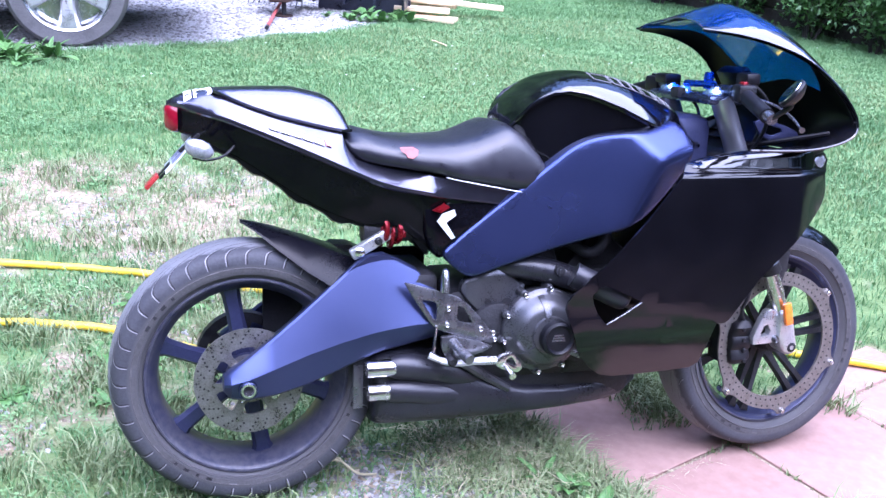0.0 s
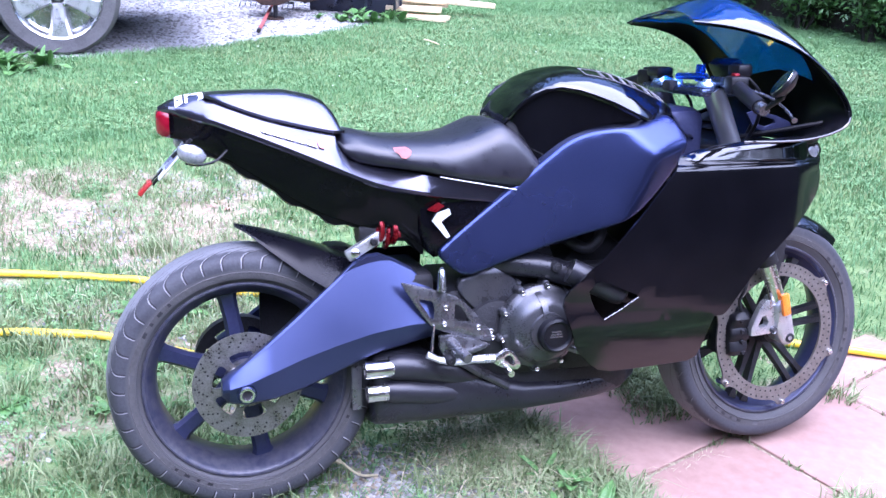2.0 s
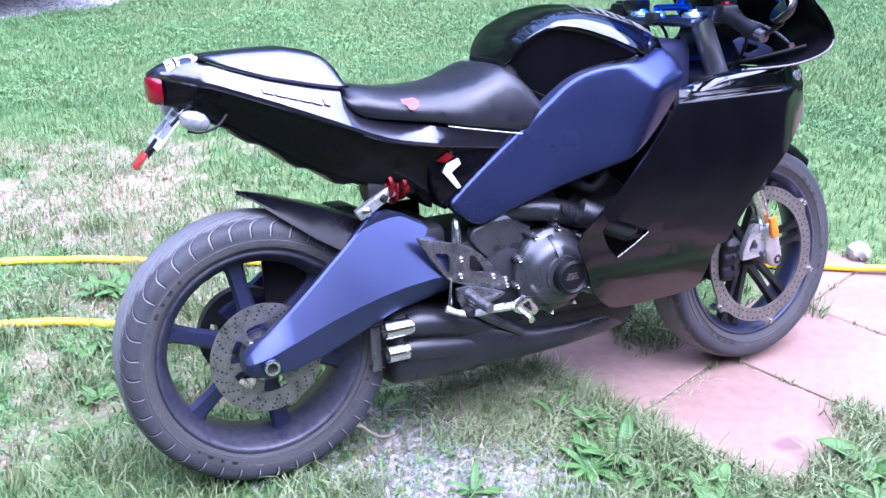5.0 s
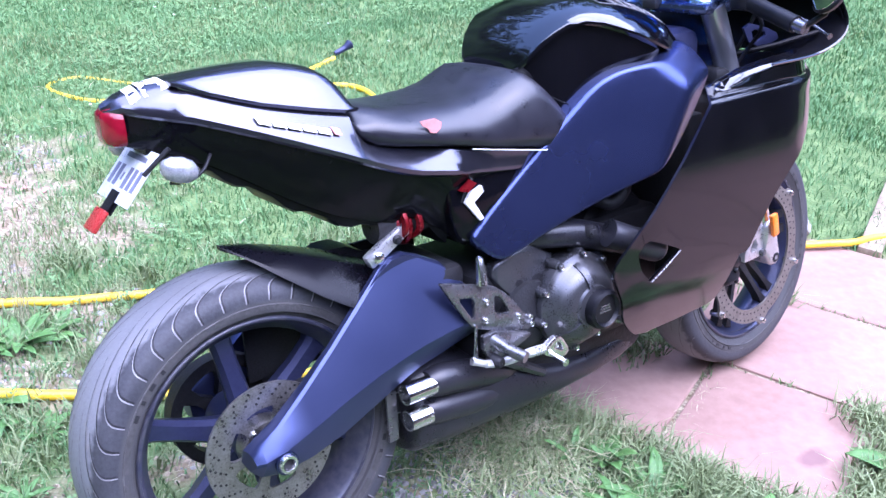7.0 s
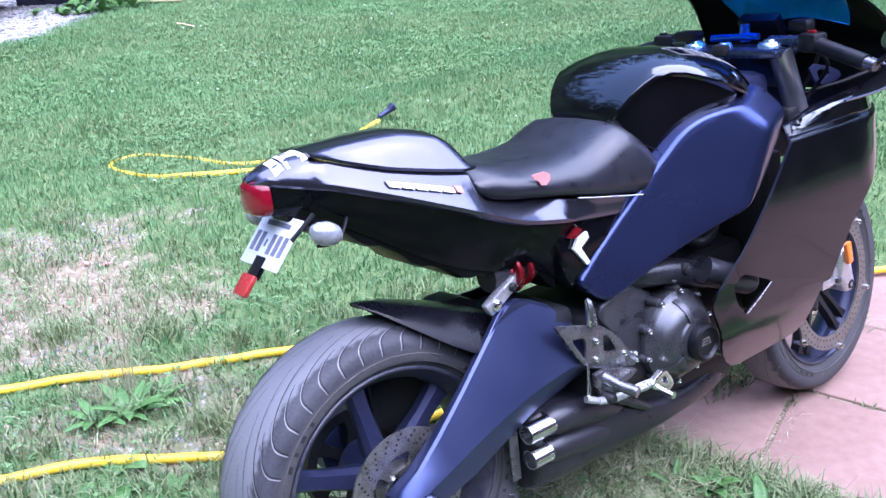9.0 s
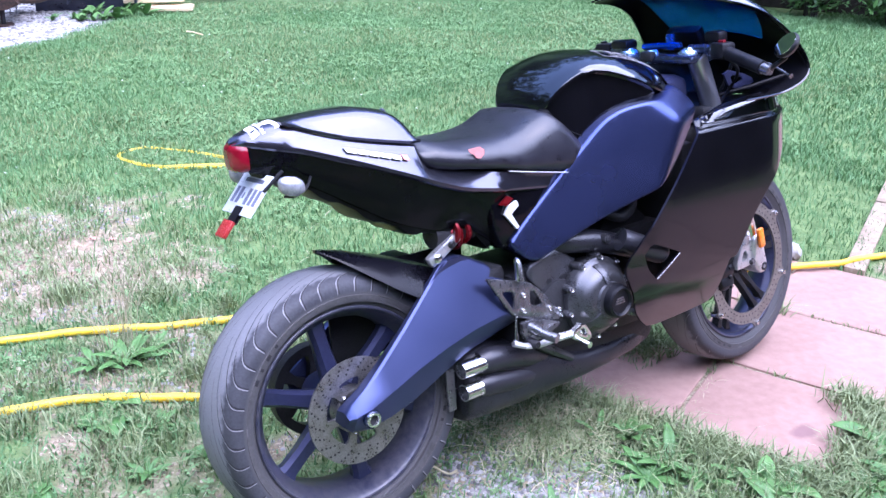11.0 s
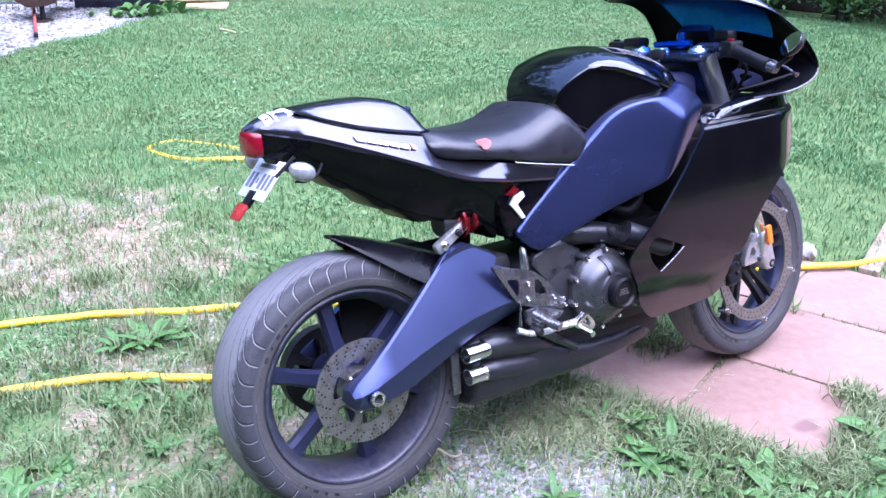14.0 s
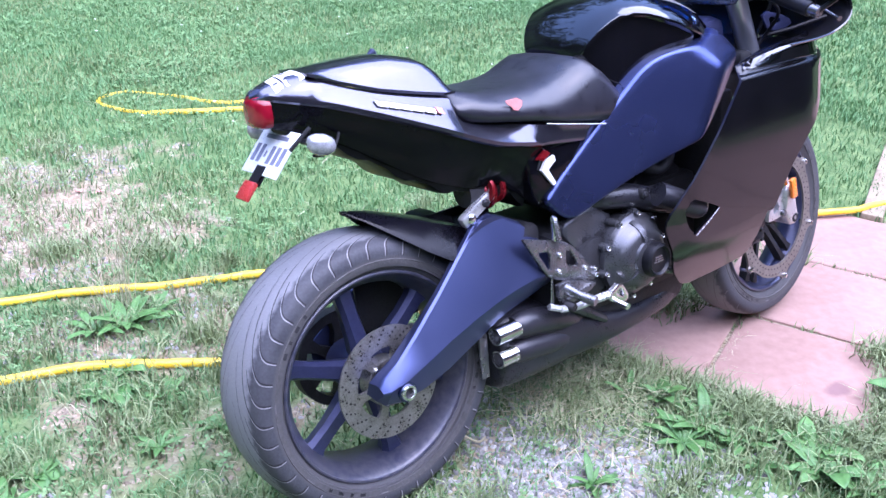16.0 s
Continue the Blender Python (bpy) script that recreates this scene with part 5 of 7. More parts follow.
def tail_y(x, z):
    """Half width of the tail's side at a place between seam and crease."""
    (s,), (c,), (w,) = lerp_table(SEAM, x), lerp_table(CREASE, x), lerp_table(WIDE, x)
    t = max(0, min(1, (z - c) / max(1e-4, s - c)))
    return w + 0.010 - shoulder_in(x) * t + 0.0015


def seat_w(x):
    return lerp_table([(0.21, 0.098), (0.24, 0.116), (0.30, 0.136), (0.36, 0.149), (0.45, 0.155), (0.60, 0.155), (0.70, 0.154)], x)[0]


# markings along the tail: plain bars where the lettering stands, and stickers
for k in range(5):
    x0, z0 = 0.046 + 0.025 * k, 0.8800 - 0.0068 * k
    part("tail_marking", tapered(sheet([(x0, z0 - 0.003), (x0 + 0.0232, z0 - 0.009), (x0 + 0.0252, z0 - 0.019), (x0 + 0.004, z0 - 0.013)], lambda x, z: tail_y(x, z) + 0.0060, 0.004, 0, 0.03, -1, 0)), M_WHITE, bike, "white bars of a model marking")
part("tail_marking", tapered(sheet([(0.172, 0.846), (0.186, 0.842), (0.188, 0.831), (0.176, 0.834)], lambda x, z: tail_y(x, z) + 0.0060, 0.004, 0, 0.03, -1, 0)), M_PINK, bike, "small red marking")
bm = bmesh.new()
for x0, x1, ya, yb in ((-0.135, -0.118, -0.055, 0.0), (-0.113, -0.072, -0.06, 0.01)):
    v = []
    for x in (x0, x1):
        for y in np.linspace(ya, yb, 5):
            (w,) = lerp_table(WIDE, x)
            f = abs(y) / (w - 0.012)
            v.append(bm.verts.new((x, y, lerp_table(TOPZ, x)[0] + 0.0012 - 0.004 * min(1, f / 0.6) - max(0, f - 0.6) / 0.33 * 0.010)))
    for k in range(4):
        bm.faces.new((v[k], v[k + 1], v[k + 6], v[k + 5]))
part("tail_sticker", tapered(bm), M_WHITE, bike, "white torn sticker on the tail")

# seat
rows = []
SEAT = [(0.222, 0.852, 0.835), (0.235, 0.862, 0.812), (0.263, 0.862, 0.797), (0.30, 0.853, 0.790), (0.342, 0.845, 0.785), (0.423, 0.842, 0.770), (0.48, 0.845, 0.757), (0.52, 0.853, 0.749), (0.555, 0.868, 0.743), (0.585, 0.880, 0.738), (0.605, 0.878, 0.734), (0.63, 0.862, 0.730), (0.66, 0.834, 0.726), (0.685, 0.800, 0.724), (0.70, 0.770, 0.735)]
for x, top, low in SEAT:
    w = seat_w(x)
    fold = max(low + 0.01, min(top - 0.03, 0.79 + 0.06 * max(0, min(1, (0.48 - x) / 0.22))))
    half = [(0, top), (w * 0.45, top - 0.002), (w * 0.72, top - 0.008), (w * 0.90, (top - 0.022)), (w * 0.985, max(fold, top - 0.05)), (w, (fold + low) / 2), (w * 0.985, low + 0.006), (w * 0.90, low), (0, low)]
    rows.append([(x, -yy, zz) for yy, zz in half] + [(x, yy, zz) for yy, zz in half[-2:0:-1]])
part("seat", loft(rows), M_VINYL, bike, "black vinyl rider seat, slightly dusty", 70)
part("seat_emblem", sheet([(0.334, 0.831), (0.347, 0.832), (0.361, 0.833), (0.374, 0.825), (0.373, 0.815), (0.363, 0.807), (0.352, 0.809), (0.348, 0.817), (0.339, 0.822)], lambda x, z: seat_w(x) * 1.0 + 0.002, 0.002, 0, 0.02, -1, 0), M_PINK, bike, "small faded red emblem on the seat")
part("seat_trim", tube(bmesh.new(), [(0.44, -0.152, 0.764), (0.473, -0.155, 0.757), (0.54, -0.156, 0.744), (0.618, -0.157, 0.729)], 0.0013, 6), M_ALU, bike)

part("seat_seam", tube(bmesh.new(), spline([(0.585, -0.095, 0.876), (0.615, -0.118, 0.851), (0.645, -0.132, 0.826), (0.690, -0.140, 0.803)], 5), 0.0013, 6), M_INNER, bike)

# fuel tank
TANK = [(0.572, 0.885, 0.872, 0.070), (0.580, 0.900, 0.885, 0.090), (0.592, 0.918, 0.902, 0.104), (0.610, 0.938, 0.924, 0.117), (0.638, 0.960, 0.944, 0.130), (0.665, 0.976, 0.957, 0.140), (0.700, 0.992, 0.963, 0.150), (0.740, 1.001, 0.957, 0.160), (0.775, 1.003, 0.947, 0.168), (0.83, 0.998, 0.928, 0.178), (0.88, 0.988, 0.906, 0.184), (0.93, 0.973, 0.886, 0.180), (0.98, 0.954, 0.870, 0.166), (1.02, 0.934, 0.858, 0.146), (1.05, 0.915, 0.848, 0.124), (1.075, 0.89, 0.84, 0.098), (1.09, 0.868, 0.83, 0.08)]
TANK = [(x + 0.034 * min(1.0, max(0.0, (1.06 - x) / 0.45)), top - 0.004, ridge - 0.004, w) for x, top, ridge, w in TANK]
rows = []
for x, top, ridge, w in TANK:
    h = top - ridge
    inn = 0.014 if x > 0.60 else 0.006
    foot = float(np.interp(x, [0.66, 0.70, 0.88, 0.92, 1.0], [0.14, 0.152, 0.188, 0.186, 0.14]))
    low = float(np.interp(x, [0.66, 0.735, 0.785, 0.84, 0.905, 0.955, 1.0], [0.735, 0.80, 0.835, 0.845, 0.848, 0.845, 0.83]))
    half = [(0, top), (w * 0.28, top - h * 0.03), (w * 0.52, top - h * 0.14), (w * 0.74, top - h * 0.36), (w * 0.90, top - h * 0.66), (w * 0.98, ridge + 0.004), (w, ridge - 0.002), (w * 0.995, ridge - 0.007), (w - inn, ridge - 0.011), (w - inn, ridge - 0.02), (w - inn, ridge - 0.05), (w - inn, low + 0.03), (max(w - inn, foot - 0.022), low), (0, low)]
    rows.append([(x, -yy, zz) for yy, zz in half] + [(x, yy, zz) for yy, zz in half[-2:0:-1]])
part("tank_cover", loft(rows), M_BLACK, bike, "gloss black airbox cover with deep knee recesses", 32)


def tank_top(x, y):
    a = np.array(TANK)
    top, ridge, w = (np.interp(x, a[:, 0], a[:, i]) for i in (1, 2, 3))
    f = abs(y) / w
    return float(np.interp(f, [0, 0.28, 0.52, 0.74, 0.9, 1], [top, top - (top - ridge) * 0.03, top - (top - ridge) * 0.14, top - (top - ridge) * 0.36, top - (top - ridge) * 0.66, ridge]))


# square-grid pad on the slope of the cover
for x0, x1 in ((0.800, 0.842), (0.848, 0.870), (0.874, 0.896), (0.900, 0.922), (0.930, 0.962), (0.970, 0.988), (0.994, 1.012)):
    corners = [(x, f * float(np.interp(x, [r_[0] for r_ in TANK], [r_[3] for r_ in TANK]))) for x, f in ((x0, -0.68), (x1, -0.68), (x1, -0.40), (x0, -0.40), (x0, -0.68))]
    ring = []
    for (xa, ya), (xb, yb) in zip(corners, corners[1:]):
        for t_ in (0, 0.25, 0.5, 0.75):
            x, y = xa + (xb - xa) * t_, ya + (yb - ya) * t_
            ring.append(Vector((x, y, tank_top(x, y) + 0.001)))
    part("pad_square", tube(bmesh.new(), ring + [ring[0]], 0.0007, 5), M_GROOVE, bike)

# frame spars
SPAR = [(0.437, 0.586), (0.452, 0.606), (0.56, 0.693), (0.682, 0.790), (0.735, 0.836), (0.785, 0.858), (0.84, 0.866), (0.905, 0.870), (0.955, 0.884), (0.985, 0.893), (1.005, 0.876), (1.022, 0.838), (1.000, 0.782), (0.95, 0.724), (0.905, 0.682), (0.872, 0.664), (0.80, 0.640), (0.70, 0.607), (0.60, 0.570), (0.525, 0.541), (0.497, 0.536), (0.470, 0.552)]


def spar_y(x, z):
    """Half width of the spar: a gently twisted main face, a bright upper facet and a front facet."""
    main = 0.2551 - 0.2159 * x - 0.1449 * z + 0.4216 * x * x - 0.0599 * x * z
    upper = 1.1435 - 0.1672 * x - 0.9081 * z
    front = 0.4223 - 0.4056 * x + 0.2511 * z
    k = 0.005
    return float(max(0.10, -k * math.log(math.exp(-main / k) + math.exp(-upper / k) + math.exp(-front / k)) + 0.001))


for side in (-1, 1):
    part("frame_spar", panel(SPAR, spar_y, 0.035, 0.008, 0.014, side, 3), M_BLUE, bike, "satin blue aluminium frame spar", 60)
part("headstock", box(bmesh.new(), (0.98, -0.11, 0.70), (1.13, 0.11, 0.90), 0.03), M_BLUEDK, bike, "dark blue steering head")
part("rear_frame", sheet([(0.395, 0.725), (0.61, 0.725), (0.56, 0.68), (0.47, 0.608), (0.446, 0.578), (0.43, 0.575), (0.412, 0.605), (0.395, 0.65)], lambda x, z: 0.139 - 0.10 * abs(z - 0.66), 0.05, 0.008, 0.02, -1, 1), M_SIDE, bike, "gloss black side panel")
part("side_badge", sheet([(0.424, 0.664), (0.436, 0.682), (0.463, 0.690), (0.467, 0.678), (0.444, 0.662), (0.466, 0.627), (0.457, 0.624)], lambda x, z: 0.1465, 0.007, 0, 0.03, -1, 0), M_TRIM, bike, "bright angular trim on the side panel")
part("side_badge", sheet([(0.412, 0.690), (0.438, 0.706), (0.452, 0.697), (0.432, 0.684)], lambda x, z: 0.1460, 0.007, 0, 0.03, -1, 0), M_RED, bike, "red trim on the side panel")

# engine
bm = box(bmesh.new(), (0.46, -0.13, 0.27), (0.80, 0.14, 0.50), 0.025)
part("crankcase", bm, M_ENGDARK, bike, "black engine casing")
for k, (cx, cz, tilt) in enumerate(((0.66, 0.56, -20), (0.82, 0.50, 40))):
    cyl = part("cylinder", at(box(bmesh.new(), (-0.075, -0.11, -0.10), (0.075, 0.11, 0.12), 0.02), pose(cx, 0, cz, 0, tilt, 0)), M_ENGDARK, bike)
bm = lathe([(0.088, -0.10), (0.098, -0.15), (0.102, -0.163), (0.100, -0.172), (0.092, -0.176), (0.086, -0.182), (0.080, -0.196), (0.068, -0.210), (0.058, -0.214), (0.046, -0.216), (0.044, -0.222), (0.030, -0.223), (0.0005, -0.223)], 48, (0.682, 0, 0.405))
clutch = part("clutch_cover", bm, M_ENGINE, bike, "dark grey bolted clutch cover")
for k in range(10):
    a = radians(36 * k + 12)
    c, s = math.cos(a), math.sin(a)
    part("cover_boss", at(lathe([(0.0005, -0.176), (0.006, -0.176), (0.0065, -0.172), (0.0095, -0.171), (0.0105, -0.165), (0.0105, -0.14)], 12), pose(0.682 + 0.101 * c, 0, 0.405 + 0.101 * s)), M_ENGINE, clutch)
    part("cover_bolt", bolt(bmesh.new(), (0.682 + 0.101 * c, -0.178, 0.405 + 0.101 * s), 0.006, 0.005), M_CHROME, clutch)
for k in range(3):
    a = radians(120 * k + 100)
    rows = [[(0.682 + r_ * math.cos(a) - u * 0.007 * math.sin(a), -yy, 0.405 + r_ * math.sin(a) + u * 0.007 * math.cos(a)) for u in (-1, 1)] + [(0.682 + r_ * math.cos(a) - u * 0.007 * math.sin(a), -yy + 0.03, 0.405 + r_ * math.sin(a) + u * 0.007 * math.cos(a)) for u in (1, -1)] for r_, yy in ((0.045, 0.222), (0.060, 0.218), (0.075, 0.206), (0.088, 0.186))]
    part("cover_rib", loft(rows), M_ENGINE, clutch)
bm = lathe([(0.040, -0.215), (0.042, -0.236), (0.040, -0.243), (0.034, -0.246), (0.031, -0.243), (0.029, -0.239), (0.0005, -0.239)], 36, (0.692, 0, 0.402))
cap = part("clutch_cap", bm, M_PLASTIC, clutch, "round black clutch cap with a worn emblem")
for k in range(3):
    part("emblem_bar", box(bmesh.new(), (0.676 + 0.002 * k, -0.2402, 0.397 + 0.006 * k), (0.708 - 0.002 * k, -0.239, 0.4005 + 0.006 * k)), M_ALUGREY, clutch)
part("sight_glass", lathe([(0.0005, -0.208), (0.008, -0.208), (0.011, -0.205), (0.012, -0.19)], 16, (0.652, 0, 0.442)), M_ENGDARK, clutch)
part("gear_cover", lathe([(0.065, -0.10), (0.07, -0.14), (0.068, -0.15), (0.05, -0.156), (0.0005, -0.158)], 36, (0.575, 0, 0.40)), M_ENGDARK, bike)
part("oil_line", tube(bmesh.new(), [(0.745, -0.19, 0.355), (0.775, -0.215, 0.345), (0.800, -0.215, 0.330)], [0.009, 0.008, 0.007], 10), M_ALUGREY, bike, "short grey oil pipe stub")
part("rocker_plate", sheet([(0.488, 0.510), (0.502, 0.530), (0.598, 0.552), (0.618, 0.520), (0.655, 0.502), (0.60, 0.43), (0.583, 0.408), (0.552, 0.428), (0.515, 0.46), (0.490, 0.49)], lambda x, z: 0.140, 0.02, 0.006, 0.03), M_ENGINE, bike, "grey cast side plate")
for x, z, r in ((0.565, 0.455, 0.014), (0.60, 0.462, 0.016), (0.552, 0.47, 0.008)):
    part("plate_hole", lathe([(0.0005, -0.1412), (r, -0.1412), (r, -0.139)], 20, (x, 0, z)), M_ENGDARK, bike)
# header pipe and breather pipes
bm = bmesh.new()
tube(bm, spline([(0.575, -0.10, 0.555), (0.63, -0.135, 0.552), (0.70, -0.150, 0.540), (0.77, -0.160, 0.515), (0.86, -0.185, 0.490), (0.905, -0.18, 0.475)], 6), 0.029, 18)
part("header_pipe", bm, M_EXH, bike, "dark grey exhaust header pipe", 60)
part("duct_bolt", lathe([(0.0005, -0.190), (0.006, -0.190), (0.007, -0.187), (0.011, -0.187), (0.013, -0.180), (0.013, -0.165)], 18, (0.712, 0, 0.548)), M_ENGDARK, bike)
part("duct_cap", tube(bmesh.new(), spline([(0.735, -0.205, 0.545), (0.775, -0.218, 0.525), (0.82, -0.226, 0.503), (0.848, -0.227, 0.490), (0.862, -0.226, 0.483)], 4), [0.029] * 13 + [0.028, 0.026, 0.020, 0.009], 18), M_EXH, bike, "dark grey intake tube behind the fairing opening", 60)
for pts, r in (([(0.76, -0.12, 0.60), (0.80, -0.15, 0.58), (0.83, -0.16, 0.61), (0.84, -0.14, 0.65)], 0.014), ([(0.70, -0.10, 0.585), (0.74, -0.13, 0.60), (0.80, -0.13, 0.62)], 0.009)):
    part("pipe", tube(bmesh.new(), spline(pts, 5), r, 10), M_ENGDARK, bike)

# rear-set footrest, brake pedal and master cylinder


def plate_with_holes(outline, holes, y, thick, soft=0):
    """A flat bracket whose openings go right through it."""
    bm = bmesh.new()
    loops = []
    for line in [outline] + holes:
        vs = [bm.verts.new((x, -y, z)) for x, z in line]
        loops += [bm.edges.new((a, b)) for a, b in zip(vs, vs[1:] + vs[:1])]
    bmesh.ops.triangle_fill(bm, use_beauty=True, edges=loops)
    ret = bmesh.ops.extrude_face_region(bm, geom=bm.faces[:])
    bmesh.ops.translate(bm, verts=[g for g in ret["geom"] if isinstance(g, bmesh.types.BMVert)], vec=(0, thick, 0))
    bmesh.ops.recalc_face_normals(bm, faces=bm.faces[:])
    edges = [e for e in bm.edges if len(e.link_faces) == 2 and e.calc_face_angle() > 1.2 and abs(e.verts[0].co.y + y) < 1e-5 and abs(e.verts[1].co.y + y) < 1e-5]
    bmesh.ops.bevel(bm, geom=edges, offset=0.0016, segments=2, affect="EDGES", profile=0.5, clamp_overlap=True)
    return bm


bm = plate_with_holes(chaikin([(0.347, 0.528), (0.352, 0.530), (0.470, 0.494), (0.505, 0.468), (0.566, 0.396), (0.570, 0.380), (0.558, 0.374), (0.435, 0.412), (0.412, 0.428)], 1, 0.2), [chaikin([(0.386, 0.490), (0.425, 0.481), (0.425, 0.440), (0.419, 0.440)], 1, 0.15), chaikin([(0.474, 0.472), (0.488, 0.466), (0.514, 0.424), (0.474, 0.434)], 1, 0.15)], 0.158, 0.008)
bracket = part("footrest_bracket", bm, M_ALUGREY, bike, "grey triangular footrest bracket with cut-outs")
for x, z in ((0.452, 0.466), (0.449, 0.428), (0.531, 0.413), (0.566, 0.386), (0.562, 0.402)):
    part("bracket_bolt", bolt(bmesh.new(), (x, -0.160, z), 0.0065, 0.004), M_CHROME, bracket)
part("footrest_carrier", plate_with_holes(chaikin([(0.434, 0.413), (0.560, 0.374), (0.545, 0.362), (0.50, 0.350), (0.465, 0.345), (0.436, 0.362)], 1), [], 0.170, 0.012), M_ALUGREY, bike)
part("footrest", tube(bmesh.new(), [(0.462, -0.165, 0.385), (0.470, -0.20, 0.374), (0.482, -0.236, 0.366)], [0.015, 0.012, 0.012], 10), M_ALUGREY, bike, "knurled aluminium footrest")
part("pedal_rod", tube(bmesh.new(), [(0.416, -0.165, 0.360), (0.420, -0.163, 0.395), (0.424, -0.160, 0.425)], [0.005, 0.003, 0.0025], 8), M_CHROME, bike)
part("master_cylinder", tube(bmesh.new(), [(0.441, -0.163, 0.505), (0.442, -0.160, 0.535), (0.443, -0.155, 0.552), (0.444, -0.15, 0.556)], [0.011, 0.010, 0.008, 0.004], 12), M_CHROME, bike, "small bright brake master cylinder")
part("brake_pedal", tube(bmesh.new(), spline([(0.432, -0.176, 0.347), (0.468, -0.184, 0.342), (0.510, -0.196, 0.348), (0.556, -0.205, 0.350)], 4), [0.0075] * 5 + [0.0085] * 4 + [0.010] * 4, 8), M_ALU, bike, "bare aluminium brake pedal")
part("pedal_loop", plate_with_holes(chaikin([(0.548, 0.352), (0.592, 0.374), (0.620, 0.330), (0.606, 0.317), (0.556, 0.334)], 1, 0.2), [chaikin([(0.574, 0.349), (0.592, 0.358), (0.604, 0.332)], 1, 0.2)], 0.212, 0.012), M_CHROME, bike, "bright triangular pedal end")
part("pedal_link", tube(bmesh.new(), [(0.406, -0.166, 0.359), (0.430, -0.172, 0.348), (0.452, -0.178, 0.346)], [0.008, 0.007, 0.006], 8), M_ALU, bike)
part("pedal_tip", tube(bmesh.new(), [(0.585, -0.205, 0.322), (0.585, -0.237, 0.320)], 0.008, 10), M_CHROME, bike)
part("pedal_pivot", lathe([(0.0005, -0.196), (0.008, -0.196), (0.012, -0.19), (0.012, -0.16)], 16, (0.456, 0, 0.348)), M_ENGDARK, bike)
part("link_strut", tube(bmesh.new(), [(0.480, -0.135, 0.335), (0.54, -0.137, 0.298), (0.615, -0.137, 0.252)], [0.010, 0.013, 0.010], 8), M_ENGINE, bike)

# under-engine silencer with two outlets
rows = []
for x, z0, z1, y0, y1 in ((0.288, 0.175, 0.352, -0.125, 0.10), (0.30, 0.168, 0.360, -0.140, 0.12), (0.36, 0.165, 0.365, -0.146, 0.14), (0.42, 0.165, 0.345, -0.146, 0.15), (0.50, 0.166, 0.318, -0.145, 0.15), (0.58, 0.168, 0.288, -0.143, 0.15), (0.66, 0.172, 0.262, -0.140, 0.14), (0.76, 0.176, 0.254, -0.135, 0.13), (0.86, 0.180, 0.258, -0.125, 0.12), (0.93, 0.190, 0.258, -0.11, 0.10), (0.98, 0.215, 0.262, -0.08, 0.08)):
    cy, cz, hy, hz = (y0 + y1) / 2, (z0 + z1) / 2, (y1 - y0) / 2, (z1 - z0) / 2
    ring = []
    for k in range(32):
        a = 2 * math.pi * k / 32
        c, s = math.cos(a), math.sin(a)
        yy, zz = cy + hy * math.copysign(abs(c) ** 0.55, c), cz + hz * math.copysign(abs(s) ** 0.6, s)
        if yy < cy - hy * 0.8 and x < 0.52:  # waist between the two outlets
            yy += 0.016 * math.exp(-((zz - (0.298 - 0.05 * (x - 0.29))) / 0.016) ** 2) * (1 - (x - 0.29) / 0.25)
        ring.append((x, yy, zz))
    rows.append(ring)
part("silencer", loft(rows), M_EXH, bike, "matt black silencer slung under the engine", 60)
for z, x0, x1 in ((0.325, 0.268, 0.335), (0.268, 0.272, 0.32)):
    part("tailpipe", at(lathe([(0.019, 0.0), (0.0205, 0.0), (0.0205, x1 - x0), (0.017, x1 - x0), (0.017, 0.0)], 28, closed=True), pose(x0, -0.135, z, 0, 0, -90)), M_CHROME, bike, "short polished tailpipe")
    part("outlet_dark", at(lathe([(0.0005, 0.012), (0.018, 0.012), (0.018, 0.02)], 20), pose(x0, -0.135, z, 0, 0, -90)), M_ENGDARK, bike)
for pts, r0 in (([(0.325, -0.128, 0.325), (0.37, -0.128, 0.322), (0.43, -0.124, 0.308), (0.50, -0.112, 0.286), (0.57, -0.095, 0.262)], 0.031), ([(0.312, -0.126, 0.268), (0.37, -0.127, 0.262), (0.44, -0.122, 0.250), (0.52, -0.108, 0.238), (0.60, -0.09, 0.226)], 0.030)):
    line = spline(pts, 5)
    part("silencer_bulge", tube(bmesh.new(), line, [r0 * (0.80 + 0.20 * min(1, i / 3)) for i in range(len(line))], 18), M_EXH, bike, "rounded outlet bulge of the silencer", 60)
part("silencer_plate", box(bmesh.new(), (0.243, -0.112, 0.222), (0.266, -0.106, 0.327), 0.002), M_ALUGREY, bike, "thin grey plate behind the tailpipes")
part("belly_pan", box(bmesh.new(), (0.45, -0.12, 0.20), (0.95, 0.12, 0.30), 0.03), M_ENGDARK, bike)
# side stand, on the far side
stand_foot = BIKE.inverted() @ Vector((0.50, 0.40, -0.008))
part("side_stand", tube(bmesh.new(), [(0.56, 0.13, 0.28), stand_foot + Vector((0, 0, 0.01))], 0.011, 10), M_ENGDARK, bike)

